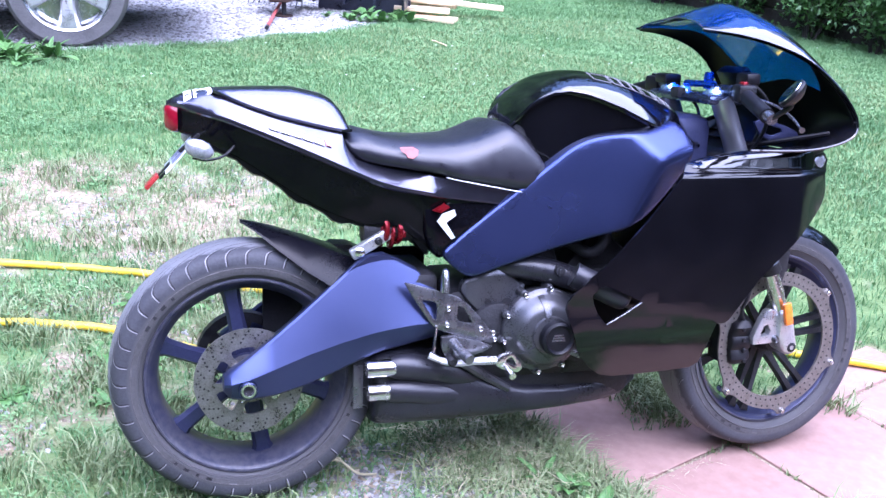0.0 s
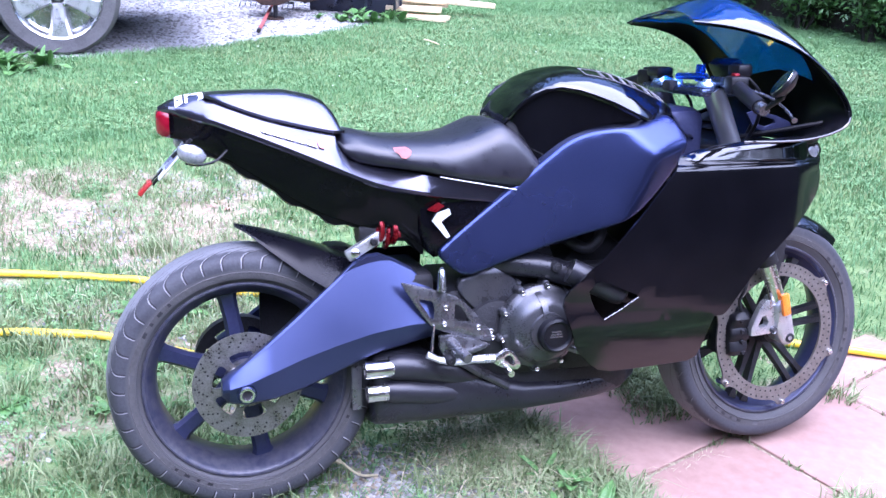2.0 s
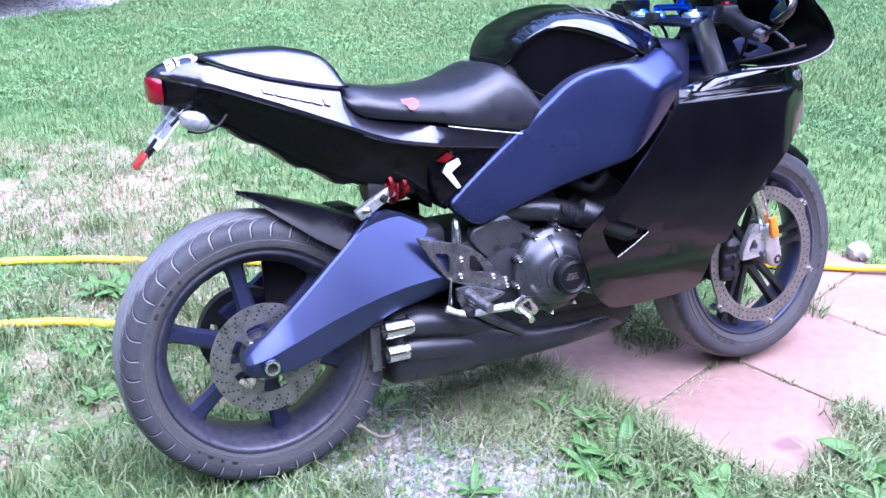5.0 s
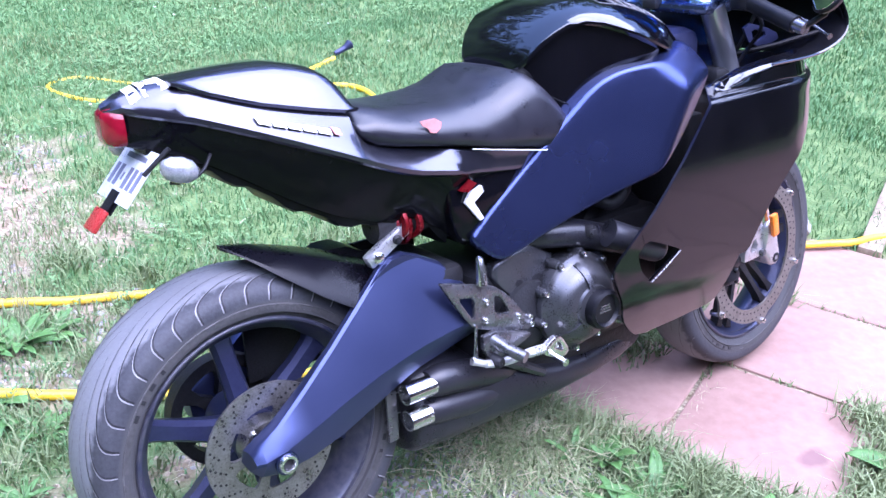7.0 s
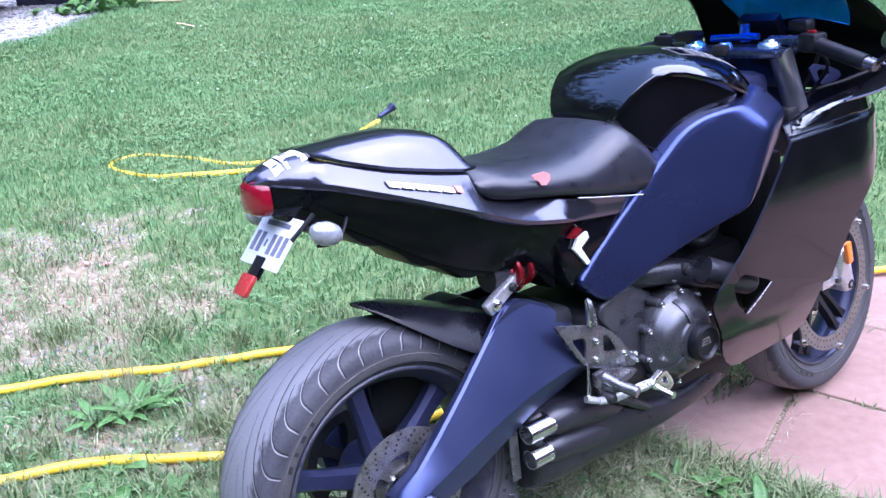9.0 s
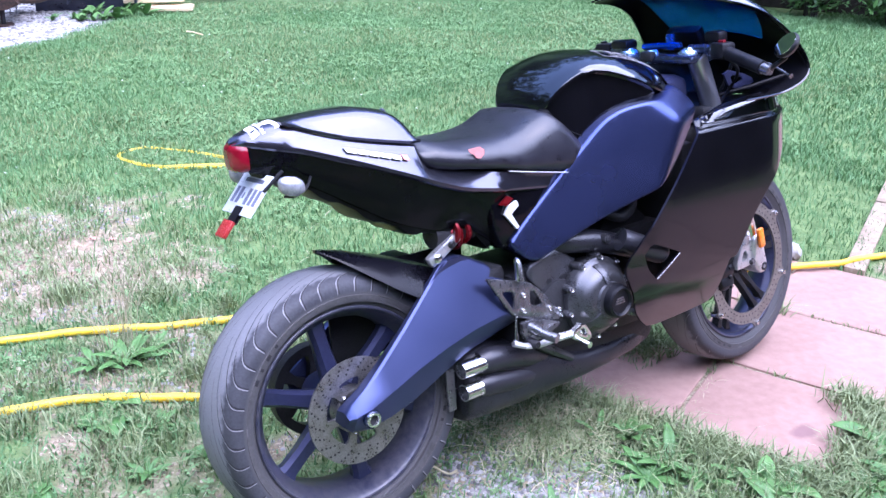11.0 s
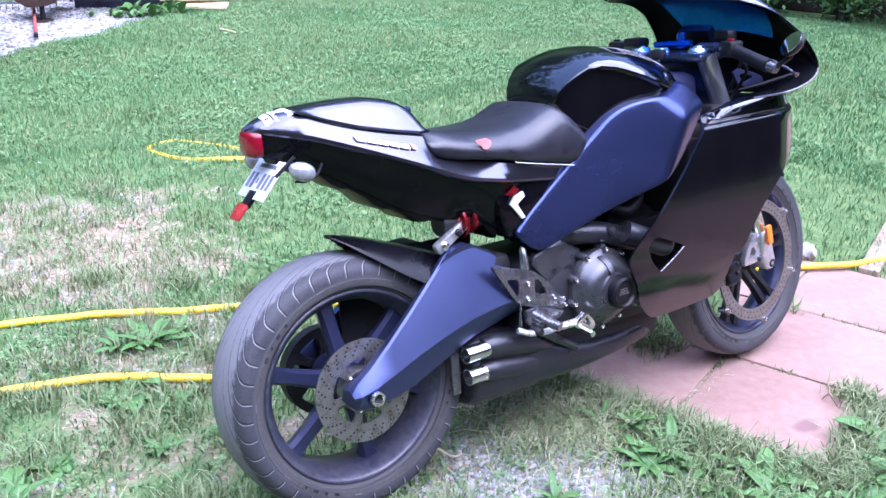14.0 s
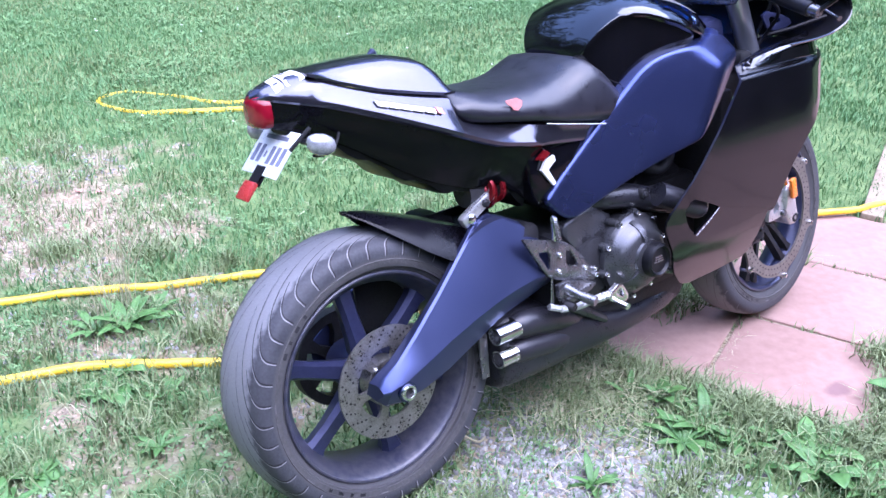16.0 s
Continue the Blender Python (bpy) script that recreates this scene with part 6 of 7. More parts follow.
# side fairings, with an air opening over the header pipe
FAIR_TOP = [(0.960, 0.795), (0.985, 0.803), (1.03, 0.814), (1.095, 0.825), (1.168, 0.831), (1.315, 0.838), (1.36, 0.835), (1.404, 0.820), (1.42, 0.815)]
FAIR = FAIR_TOP[1:-1] + [(1.408, 0.800), (1.394, 0.783), (1.376, 0.771), (1.381, 0.752), (1.385, 0.732), (1.381, 0.712), (1.366, 0.692), (1.272, 0.612), (1.190, 0.530), (1.116, 0.432), (1.106, 0.424), (1.084, 0.424), (1.078, 0.381), (1.074, 0.311), (1.055, 0.296), (0.95, 0.290), (0.852, 0.288), (0.815, 0.297), (0.784, 0.320), (0.752, 0.352), (0.738, 0.374), (0.722, 0.415), (0.706, 0.455), (0.699, 0.474), (0.701, 0.492), (0.712, 0.510), (0.736, 0.534), (0.760, 0.5560),
        (0.7715, 0.5260), (0.757, 0.508), (0.764, 0.486), (0.775, 0.464), (0.797, 0.439), (0.840, 0.462), (0.880, 0.487), (0.874, 0.493), (0.820, 0.517), (0.788, 0.530), (0.7725, 0.5266), (0.7608, 0.5568),
        (0.782, 0.574), (0.829, 0.624), (0.878, 0.677), (0.935, 0.745), (0.972, 0.790)]


def fair_y(x, z):
    y = 0.268 - 1.0 * max(0, 0.42 - z) ** 1.4 - 0.9 * max(0, x - 1.27) ** 1.3 - 0.06 * max(0, 0.80 - x)
    u = max(0.0, min(1.0, (z - 0.772) / 0.018))
    y -= 0.013 * u * u * (3 - 2 * u) + 0.22 * max(0.0, z - 0.788)
    y -= 60 * max(0.0, z - lerp_table(FAIR_TOP, x)[0] + 0.016) ** 2
    line = 0.490 - 0.24 * (x - 0.883)
    y -= 0.12 * min(0.05, max(0.0, line - z)) * (1 if x > 0.5 else 0)
    y += 0.006 * math.exp(-((z - 0.66) / 0.12) ** 2)
    return y


for side in (-1, 1):
    part("side_fairing", sheet(FAIR, fair_y, 0.006, 0.0, 0.03, side, 0, [((0.883, 0.490), (0.24, 0.97)), ((0.883, 0.440), (0.24, 0.97))] + [((0, 0.771 + 0.004 * k), (0, 1)) for k in range(6)] + [((1.1, z), (-0.03, 1)) for z in (0.810, 0.814, 0.818, 0.822, 0.826)]), M_FAIR, bike, "gloss black side fairing with an air opening", 50)
for side in (-1, 1):
    part("fairing_ledge", sheet([(0.990, 0.793), (0.995, 0.801), (1.03, 0.811), (1.095, 0.822), (1.168, 0.828), (1.315, 0.835), (1.342, 0.828), (1.338, 0.783), (1.27, 0.786), (1.18, 0.789), (1.08, 0.791)], lambda x, z: fair_y(x, z) + 0.0025, 0.003, 0.002, 0.02, side, 1, [((1.1, z), (-0.03, 1)) for z in (0.810, 0.814, 0.818, 0.822)]), M_BLACK, bike, "polished black upper fairing strip", 50)
part("scoop_lip", tube(bmesh.new(), [(0.797, -0.2665, 0.4390), (0.84, -0.2680, 0.4620), (0.880, -0.2690, 0.4870)], 0.0013, 6), M_ALUGREY, bike)
for side in (-1, 1):
    part("headlamp", sheet([(1.335, 0.812), (1.392, 0.815), (1.400, 0.798), (1.375, 0.782), (1.345, 0.79)], lambda x, z: fair_y(x, z) + 0.002, 0.02, 0.004, 0.012, side, 1), M_CLEAR, bike, "clear headlamp lens")
part("oil_cooler", box(bmesh.new(), (0.74, -0.13, 0.27), (0.98, 0.13, 0.54), 0.02), M_ENGDARK, bike)
part("belt_guard", box(bmesh.new(), (0.06, 0.078, 0.34), (0.46, 0.086, 0.56), 0.003), M_ENGDARK, bike)
part("radiator", box(bmesh.new(), (0.98, -0.20, 0.36), (1.03, 0.20, 0.74), 0.01), M_ENGDARK, bike)
part("inner_panel", box(bmesh.new(), (1.03, -0.16, 0.70), (1.34, 0.16, 0.775), 0.02), M_ENGDARK, bike)

# nose fairing and double-bubble screen
SPINE = [(1.070, 1.132), (1.13, 1.154), (1.20, 1.168), (1.27, 1.138), (1.34, 1.068), (1.40, 1.000), (1.44, 0.925), (1.46, 0.86), (1.455, 0.80)]
EDGE = [(1.045, 0.160, 1.102), (1.13, 0.180, 1.092), (1.21, 0.205, 1.072), (1.29, 0.236, 1.036), (1.36, 0.264, 0.972), (1.400, 0.282, 0.905), (1.380, 0.290, 0.862), (1.27, 0.300, 0.838), (1.105, 0.304, 0.838)]


def glass_limit(v):
    """How far the clear screen reaches towards its edge: nearly all the way at the lip, less by the nose."""
    return float(np.interp(v, [0, 8, 20, 32], [0.84, 0.80, 0.62, 0.40]))


def shell(n_u, v0, v1, off, u0=(0.0, 0), u1=(1.0, 0)):
    sp, ed = spline([(x, 0, z) for x, z in SPINE], 6), spline(EDGE, 6)
    rows = []
    for v, (s, e) in enumerate(list(zip(sp, ed))[v0:v1], v0):
        row = []
        lo, hi = (glass_limit(v) + b if a is None else a for a, b in (u0, u1))
        for k in range(0 if lo else -n_u, n_u + 1):
            u = lo + (hi - lo) * abs(k) / n_u
            a = u * math.pi / 2
            p = Vector((s.x + (e.x - s.x) * (0.6 * (1 - math.cos(a)) + 0.4 * u), math.copysign(e.y * (0.6 * math.sin(a) + 0.4 * u), k), s.z + (e.z - s.z) * (0.6 * (1 - math.cos(a)) + 0.4 * u)))
            row.append(p)
        rows.append(row)
    bm = bmesh.new()
    grid = [[bm.verts.new(p) for p in r] for r in rows]
    skin(bm, grid, False, False)
    bmesh.ops.recalc_face_normals(bm, faces=bm.faces)
    ret = bmesh.ops.solidify(bm, geom=bm.faces[:], thickness=off)
    return bm


part("windscreen", shell(12, 0, 32, 0.0035, (0.0, 0), (None, 0.0)), M_SCREEN, bike, "dark blue tinted double-bubble screen", 60)
part("nose_fairing", shell(14, 31, 49, 0.004), M_INNER, bike, "gloss black nose fairing", 60)
for side in (-1, 1):
    bm = shell(8, 0, 32, 0.004, (None, 0.0), (1.0, 0))
    if side < 0:
        at(bm, Matrix.Scale(-1, 4, (0, 1, 0)))
    part("screen_border", bm, M_BLACK, bike, "gloss black border of the screen", 60)
    bm = shell(8, 1, 32, 0.002, (None, -0.02), (0.995, 0))
    at(bm, Matrix.Translation((-0.003, -0.006, -0.004)))
    if side < 0:
        at(bm, Matrix.Scale(-1, 4, (0, 1, 0)))
    part("screen_liner", bm, M_INNER, bike, "matt black inside of the screen border", 60)
edge_line = spline(EDGE, 6)
for side in (-1, 1):
    part("screen_edge", tube(bmesh.new(), [Vector((p.x, side * p.y, p.z)) for p in edge_line], 0.0030, 6), M_BLACK, bike)
for i_, u in ((13, 0.80), (15, 0.80)):
    s_, e_ = spline([(x, 0, z) for x, z in SPINE], 6)[i_], edge_line[i_]
    f_ = 0.6 * (1 - math.cos(u * math.pi / 2)) + 0.4 * u
    p = Vector((s_.x + (e_.x - s_.x) * f_, e_.y * (0.6 * math.sin(u * math.pi / 2) + 0.4 * u), s_.z + (e_.z - s_.z) * f_))
    part("screen_screw", at(lathe([(0.0005, -0.007), (0.003, -0.007), (0.0045, 0.0)], 10), pose(p.x, p.y, p.z, 0, 0, 0)), M_CHROME, bike)

# fork, brakes and front wheel
front_wheel = wheel("front_wheel", (1.3747, -0.0268, 0.3044), 3.8, 3.2, 0.300, 0.062, 0.050, "dark blue cast front wheel with paired spokes", M_BLUEDK)
tagged(part("tread_groove", groove_ribbons(0.300, 0.062, 22, 0.70, 0.010, 0.0580, 0.0042, 0.0, 0.0009), M_ENGDARK, front_wheel), kind="stuff")
tagged(part("groove_edge", groove_ribbons(0.300, 0.062, 22, 0.70, 0.030, 0.0580, 0.0016, 0.006, 0.0012), M_GROOVE, front_wheel), kind="stuff")
for k in range(6):
    for d in (-1, 1):
        a, b = radians(8 + 60 * k + 24 * d), radians(8 + 60 * k + 6 * d)
        p0, p1 = Vector((0.03 * math.cos(a), -0.01, 0.03 * math.sin(a))), Vector((0.205 * math.cos(b), -0.022, 0.205 * math.sin(b)))
        side = (p1 - p0).cross(Vector((0, 1, 0))).normalized()
        rows = [[p0.lerp(p1, u) + side * w * s + Vector((0, yy, 0)) for s, yy in ((-1, -0.012), (1, -0.012), (1, 0.012), (-1, 0.012))] for u, w in ((0, 0.011), (0.5, 0.0065), (0.85, 0.007), (1, 0.012))]
        part("spoke", loft(rows), M_ENGDARK, front_wheel)
part("hub", lathe([(0.012, -0.07), (0.03, -0.07), (0.036, -0.04), (0.036, 0.04), (0.03, 0.07), (0.012, 0.07)], 28), M_ENGDARK, front_wheel)
fdisc = part("brake_disc", lathe([(0.150, -0.080), (0.185, -0.080), (0.185, -0.074), (0.150, -0.074)], 84, closed=True), M_DISCF, front_wheel, "large rim-mounted drilled brake disc")
part("drilling", hole_plugs(-0.0806, [(0.177, 60, 0), (0.160, 60, 0.05)], 0.0026), M_ENGDARK, fdisc)
for k in range(6):
    a = radians(38 + 60 * k)
    c, s = math.cos(a), math.sin(a)
    rows = [[(rad * c - u * w * s, yy, rad * s + u * w * c) for u, yy in ((-1, -0.080), (1, -0.080), (1, -0.074), (-1, -0.074))] for rad, w in ((0.182, 0.034), (0.192, 0.016), (0.203, 0.010))]
    part("disc_tab", loft(rows), M_DISCF, front_wheel)
    part("disc_bolt", lathe([(0.0005, -0.088), (0.004, -0.089), (0.0065, -0.088), (0.008, -0.082), (0.008, -0.05)], 14, (0.195 * c, 0, 0.195 * s)), M_CHROME, front_wheel)


def fork_leg(side):
    y = side * 0.130
    top, mid, low = Vector((1.128, y, 0.945)), Vector((1.312, y, 0.520)), Vector((1.340, y, 0.455))
    leg = part("fork_leg", tube(bmesh.new(), [top, top.lerp(mid, 0.5), mid], 0.0265, 20), M_FORK, bike, "grey upside-down fork leg", 60)
    part("fork_slider", tube(bmesh.new(), [mid, low, Vector((1.364, y, 0.39))], 0.0205, 18), M_CHROME, leg, "polished fork slider")
    part("fork_seal", tube(bmesh.new(), [mid + Vector((-0.004, 0, 0.01)), mid + Vector((0.006, 0, -0.014))], 0.029, 18), M_ENGDARK, leg)
    bm = sheet([(1.338, 0.405), (1.378, 0.418), (1.392, 0.36), (1.408, 0.305), (1.398, 0.288), (1.372, 0.286), (1.352, 0.318), (1.345, 0.36)], lambda x, z: 0.158, 0.055, 0.010, 0.02, side, 1)
    foot = part("fork_foot", bm, M_ALU, leg, "bare aluminium fork foot")
    part("axle_clamp", lathe([(0.006, side * 0.1595), (0.010, side * 0.1595), (0.013, side * 0.158), (0.013, side * 0.14)], 18, (1.386, 0, 0.308)), M_ENGDARK, foot)
    return leg


fork_leg(-1)
fork_leg(1)
part("side_reflector", at(box(bmesh.new(), (-0.011, -0.006, -0.029), (0.011, 0.006, 0.029), 0.003), pose(1.358, -0.166, 0.402, 0, -13, 0)), M_ORANGE, bike, "amber reflector on the fork foot")
bm = plate_with_holes(chaikin([(1.268, 0.318), (1.305, 0.402), (1.322, 0.412), (1.345, 0.40), (1.36, 0.34), (1.345, 0.322), (1.31, 0.318)], 1), [chaikin([(1.293, 0.334), (1.313, 0.378), (1.332, 0.345)], 1)], 0.145, 0.018)
part("caliper_bracket", bm, M_ALU, bike, "bare aluminium caliper bracket")
part("bracket_bolt", bolt(bmesh.new(), (1.342, -0.148, 0.330), 0.010, 0.006), M_ALUGREY, bike)
CAL = chaikin([(1.222, 0.366), (1.268, 0.386), (1.283, 0.372), (1.284, 0.29), (1.276, 0.262), (1.236, 0.258), (1.222, 0.272)], 1)
caliper = part("brake_caliper", sheet(CAL, lambda x, z: 0.132 + 0.004 * math.cos((z - 0.32) * 160), 0.045, 0.010, 0.012, -1, 0), M_PLASTIC, bike, "dark grey multi-piston brake caliper")
for k in range(4):
    part("caliper_bolt", lathe([(0.0005, -0.137), (0.0045, -0.137), (0.0065, -0.134), (0.0065, -0.12)], 12, (1.256 + 0.003 * k, 0, 0.356 - 0.028 * k)), M_ENGDARK, caliper)
part("caliper_body", box(bmesh.new(), (1.205, -0.105, 0.262), (1.245, -0.05, 0.372), 0.01), M_ENGDARK, caliper)
part("brake_hose", tube(bmesh.new(), spline([(1.262, -0.12, 0.375), (1.250, -0.125, 0.41), (1.262, -0.13, 0.45), (1.270, -0.12, 0.52), (1.22, -0.11, 0.65)], 6), 0.0045, 8), M_ENGDARK, bike)
# front mudguard
rows = []
for k in range(11):
    a = radians(48 + 10.2 * k)
    r = 0.318
    c, s = math.cos(a), math.sin(a)
    w = 0.066 * (0.35 + 0.65 * math.sin(math.pi * (0.10 + 0.8 * k / 10)) ** 0.5)
    rows.append([(FRONT[0] + rad * c, FRONT[1] + yy, FRONT[2] + rad * s) for yy, rad in ((-w, r - 0.030), (-w * 0.85, r - 0.008), (-w * 0.45, r + 0.004), (0, r + 0.008), (w * 0.45, r + 0.004), (w * 0.85, r - 0.008), (w, r - 0.030), (w * 0.8, r - 0.013), (0, r + 0.003), (-w * 0.8, r - 0.013))])
part("front_mudguard", loft(rows), M_BLACK, bike, "small gloss black front mudguard", 60)
part("mudguard_stay", sheet([(1.350, 0.52), (1.385, 0.57), (1.40, 0.545), (1.372, 0.43), (1.362, 0.42)], lambda x, z: 0.100, 0.006, 0.002, 0.03), M_ENGDARK, bike)

# yokes, clip-on bars, controls
part("top_yoke", box(bmesh.new(), (1.085, -0.150, 0.928), (1.185, 0.150, 0.950), 0.010), M_YOKE, bike, "black top yoke")
part("lower_yoke", box(bmesh.new(), (1.13, -0.150, 0.775), (1.22, 0.150, 0.810), 0.010), M_ENGDARK, bike)
for side in (-1, 1):
    part("fork_cap", at(lathe([(0.0005, 0.018), (0.012, 0.018), (0.014, 0.012), (0.022, 0.012), (0.027, 0.006), (0.028, 0.0), (0.028, -0.02)], 24), pose(1.128, side * 0.105, 0.950, 90, 0, 0)), M_LIGHTBLUE, bike, "pale blue fork cap")
    bar = part("clip_on_bar", tube(bmesh.new(), [(1.140, side * 0.10, 0.962), (1.142, side * 0.18, 0.962), (1.130, side * 0.235, 0.950)], 0.013, 12), M_YOKE, bike)
    part("grip", tube(bmesh.new(), [(1.134, side * 0.225, 0.953), (1.106, side * 0.350, 0.920)], 0.0175, 16), M_PLASTIC, bike, "black rubber handlebar grip")
    part("bar_end", tube(bmesh.new(), [(1.106, side * 0.350, 0.920), (1.102, side * 0.374, 0.914)], [0.014, 0.0125], 14), M_ALUGREY, bike)
    sw = part("switch_pod", box(bmesh.new(), (-0.022, -0.026, -0.020), (0.022, 0.026, 0.022), 0.008, pose(1.140, side * 0.205, 0.958, 0, 0, side * 12)), M_PLASTIC, bike)
    part("switch", box(bmesh.new(), (-0.010, -0.009, 0.0), (0.004, 0.009, 0.012), 0.003, pose(1.138, side * 0.208, 0.974)), M_RED if side < 0 else M_PLASTIC, bike)
    part("control_lever", tube(bmesh.new(), spline([(1.165, side * 0.19, 0.952), (1.195, side * 0.25, 0.935), (1.190, side * 0.32, 0.915), (1.172, side * 0.385, 0.892)], 5), [0.0034] * 13 + [0.0028, 0.0028, 0.0070], 8), M_ALUGREY, bike)
    mz = 0.972 if side < 0 else 0.905
    facing = Vector((0.72, 0.29 * side, -0.63)).to_track_quat("Y", "Z").to_matrix().to_4x4()
    mir = part("mirror", at(lathe([(0.0005, 0.018), (0.017, 0.016), (0.030, 0.008), (0.035, 0.0), (0.034, -0.006), (0.0315, -0.008)], 28), Matrix.Translation((1.122, side * 0.408, mz)) @ facing), M_PLASTIC, bike, "round bar-end mirror with black back")
    part("mirror_glass", at(lathe([(0.0005, -0.0088), (0.032, -0.0088), (0.032, -0.002)], 28), Matrix.Translation((1.122, side * 0.408, mz)) @ facing), M_MIRROR, mir, "silvery mirror glass")
    part("mirror_stem", tube(bmesh.new(), [(1.104, side * 0.368, 0.916), (1.125, side * 0.40, mz - 0.03), (1.128, side * 0.408, mz - 0.007)], 0.006, 8), M_PLASTIC, mir)
    part("fairing_stay", tube(bmesh.new(), [(1.19, side * 0.10, 0.82), (1.27, side * 0.20, 0.85), (1.36, side * 0.24, 0.87)], 0.006, 8), M_INNER, bike)
part("stem_nut", at(lathe([(0.0005, 0.014), (0.012, 0.014), (0.016, 0.010), (0.018, 0.0), (0.018, -0.02)], 20), pose(1.105, 0.0, 0.950, 90, 0, 0)), M_LIGHTBLUE, bike, "pale blue steering stem nut")
part("damper", tube(bmesh.new(), [(1.150, -0.06, 0.972), (1.150, 0.07, 0.968)], 0.0085, 14), M_BLUEANO, bike, "blue anodised steering damper")
part("fluid_reservoir", tube(bmesh.new(), [(1.160, -0.016, 0.958), (1.162, -0.016, 0.985), (1.162, -0.016, 1.0)], [0.011, 0.013, 0.011], 16), M_BLUEANO, bike, "blue anodised fluid reservoir")
part("ignition_lock", box(bmesh.new(), (1.075, -0.02, 0.935), (1.10, 0.02, 0.962), 0.006), M_ENGDARK, bike)
part("instrument_pod", box(bmesh.new(), (-0.010, -0.055, -0.032), (0.026, 0.055, 0.032), 0.010, pose(1.245, 0.0, 0.978, 0, -30, 0)), M_PLASTIC, bike, "black instrument pod behind the screen")
part("clutch_reservoir", box(bmesh.new(), (1.165, -0.175, 0.975), (1.205, -0.125, 1.005), 0.008), M_PLASTIC, bike)
part("clutch_reservoir", box(bmesh.new(), (1.10, 0.09, 0.965), (1.15, 0.15, 0.99), 0.008), M_PLASTIC, bike)
for k, pts in enumerate(([(1.19, -0.15, 0.985), (1.24, -0.16, 0.93), (1.24, -0.12, 0.84), (1.20, -0.09, 0.74)], [(1.15, -0.19, 0.95), (1.21, -0.20, 0.90), (1.22, -0.15, 0.83), (1.17, -0.12, 0.76)], [(1.15, 0.12, 0.96), (1.22, 0.12, 0.9), (1.21, 0.08, 0.8)])):
    part("cable", tube(bmesh.new(), spline(pts, 6), 0.0045, 8), M_PLASTIC, bike)
rows = []
for x, w, z in ((1.06, 0.150, 0.772), (1.12, 0.190, 0.790), (1.20, 0.222, 0.806), (1.28, 0.236, 0.816), (1.36, 0.215, 0.822), (1.41, 0.170, 0.826)):
    rows.append([(x, -w, z + 0.004), (x, -w * 0.8, z - 0.012), (x, -w * 0.3, z - 0.022), (x, w * 0.3, z - 0.022), (x, w * 0.8, z - 0.012), (x, w, z + 0.004), (x, w, z - 0.004), (x, w * 0.3, z - 0.032), (x, -w * 0.3, z - 0.032), (x, -w, z - 0.004)])
part("cowl_tray", loft(rows), M_INNER, bike, "black plastic tray between the fairing sides")
part("inner_brace", plate_with_holes(chaikin([(1.20, 0.905), (1.33, 0.872), (1.345, 0.845), (1.24, 0.84)], 1), [chaikin([(1.235, 0.886), (1.305, 0.868), (1.25, 0.852)], 1)], 0.155, 0.006), M_BLUEDK, bike)


# ---- beyond the lawn ----
def plain_wheel(parent, c, r, width):
    """A pickup's road wheel facing -y: tyre, alloy rim with five broad spokes, nuts."""
    x, y, z = c
    t = part("tyre", lathe([(0.29, -width / 2 + 0.01), (0.30, -width / 2), (r - 0.03, -width / 2 - 0.004), (r - 0.008, -width / 2 + 0.02), (r, -width / 2 + 0.05), (r, width / 2 - 0.05), (r - 0.02, width / 2), (0.29, width / 2)], 64, c, closed=True), M_RUBBER, parent, "grey rubber road tyre")
    rim = part("rim", lathe([(0.295, -width / 2 + 0.004), (0.288, -width / 2 - 0.004), (0.275, -width / 2 + 0.006), (0.262, -width / 2 + 0.05), (0.255, 0.0), (0.0005, 0.02)], 64, c), M_CHROME, parent, "bright alloy rim")
    for k in range(5):
        a = radians(54 + 72 * k)
        ca, sa = math.cos(a), math.sin(a)
        rows = [[(x + rad * ca - u * w * sa, y + yy, z + rad * sa + u * w * ca) for u, yy in ((-1, o + 0.02), (-0.7, o), (0.7, o), (1, o + 0.02), (0.8, o + 0.05), (-0.8, o + 0.05))] for rad, w, o in ((0.05, 0.045, -width / 2 + 0.03), (0.15, 0.050, -width / 2 + 0.015), (0.23, 0.066, -width / 2 + 0.006), (0.27, 0.078, -width / 2 + 0.008))]
        part("spoke", loft(rows), M_ALU, rim)
        b = a + radians(36)
        part("wheel_nut", lathe([(0.0005, -width / 2 + 0.01), (0.010, -width / 2 + 0.012), (0.012, -width / 2 + 0.05)], 10, (x + 0.07 * math.cos(b), y, z + 0.07 * math.sin(b))), M_CHROME, rim)
    part("hub_cap", lathe([(0.0005, -width / 2 + 0.012), (0.03, -width / 2 + 0.015), (0.036, -width / 2 + 0.05)], 20, c), M_ALU, rim)


truck = thing("pickup_truck", pose(0.06, -0.37, 0), "dark pickup truck with alloy wheels parked on gravel", "truck")
for wx in (-0.66, -4.3):
    plain_wheel(truck, (wx, 5.62, 0.395), 0.405, 0.26)
    plain_wheel(truck, (wx, 7.05, 0.395), 0.405, 0.26)
arch = [(-6.4, 0.55), (-4.85, 0.55), (-4.80, 0.80), (-4.55, 0.96), (-4.05, 0.96), (-3.80, 0.80), (-3.75, 0.45), (-1.22, 0.45), (-1.17, 0.80), (-0.92, 0.96), (-0.40, 0.96), (-0.16, 0.80), (-0.12, 0.56), (0.32, 0.56), (0.34, 1.25), (-1.9, 1.30), (-2.1, 1.85), (-3.9, 1.90), (-4.6, 1.35), (-6.3, 1.20)]
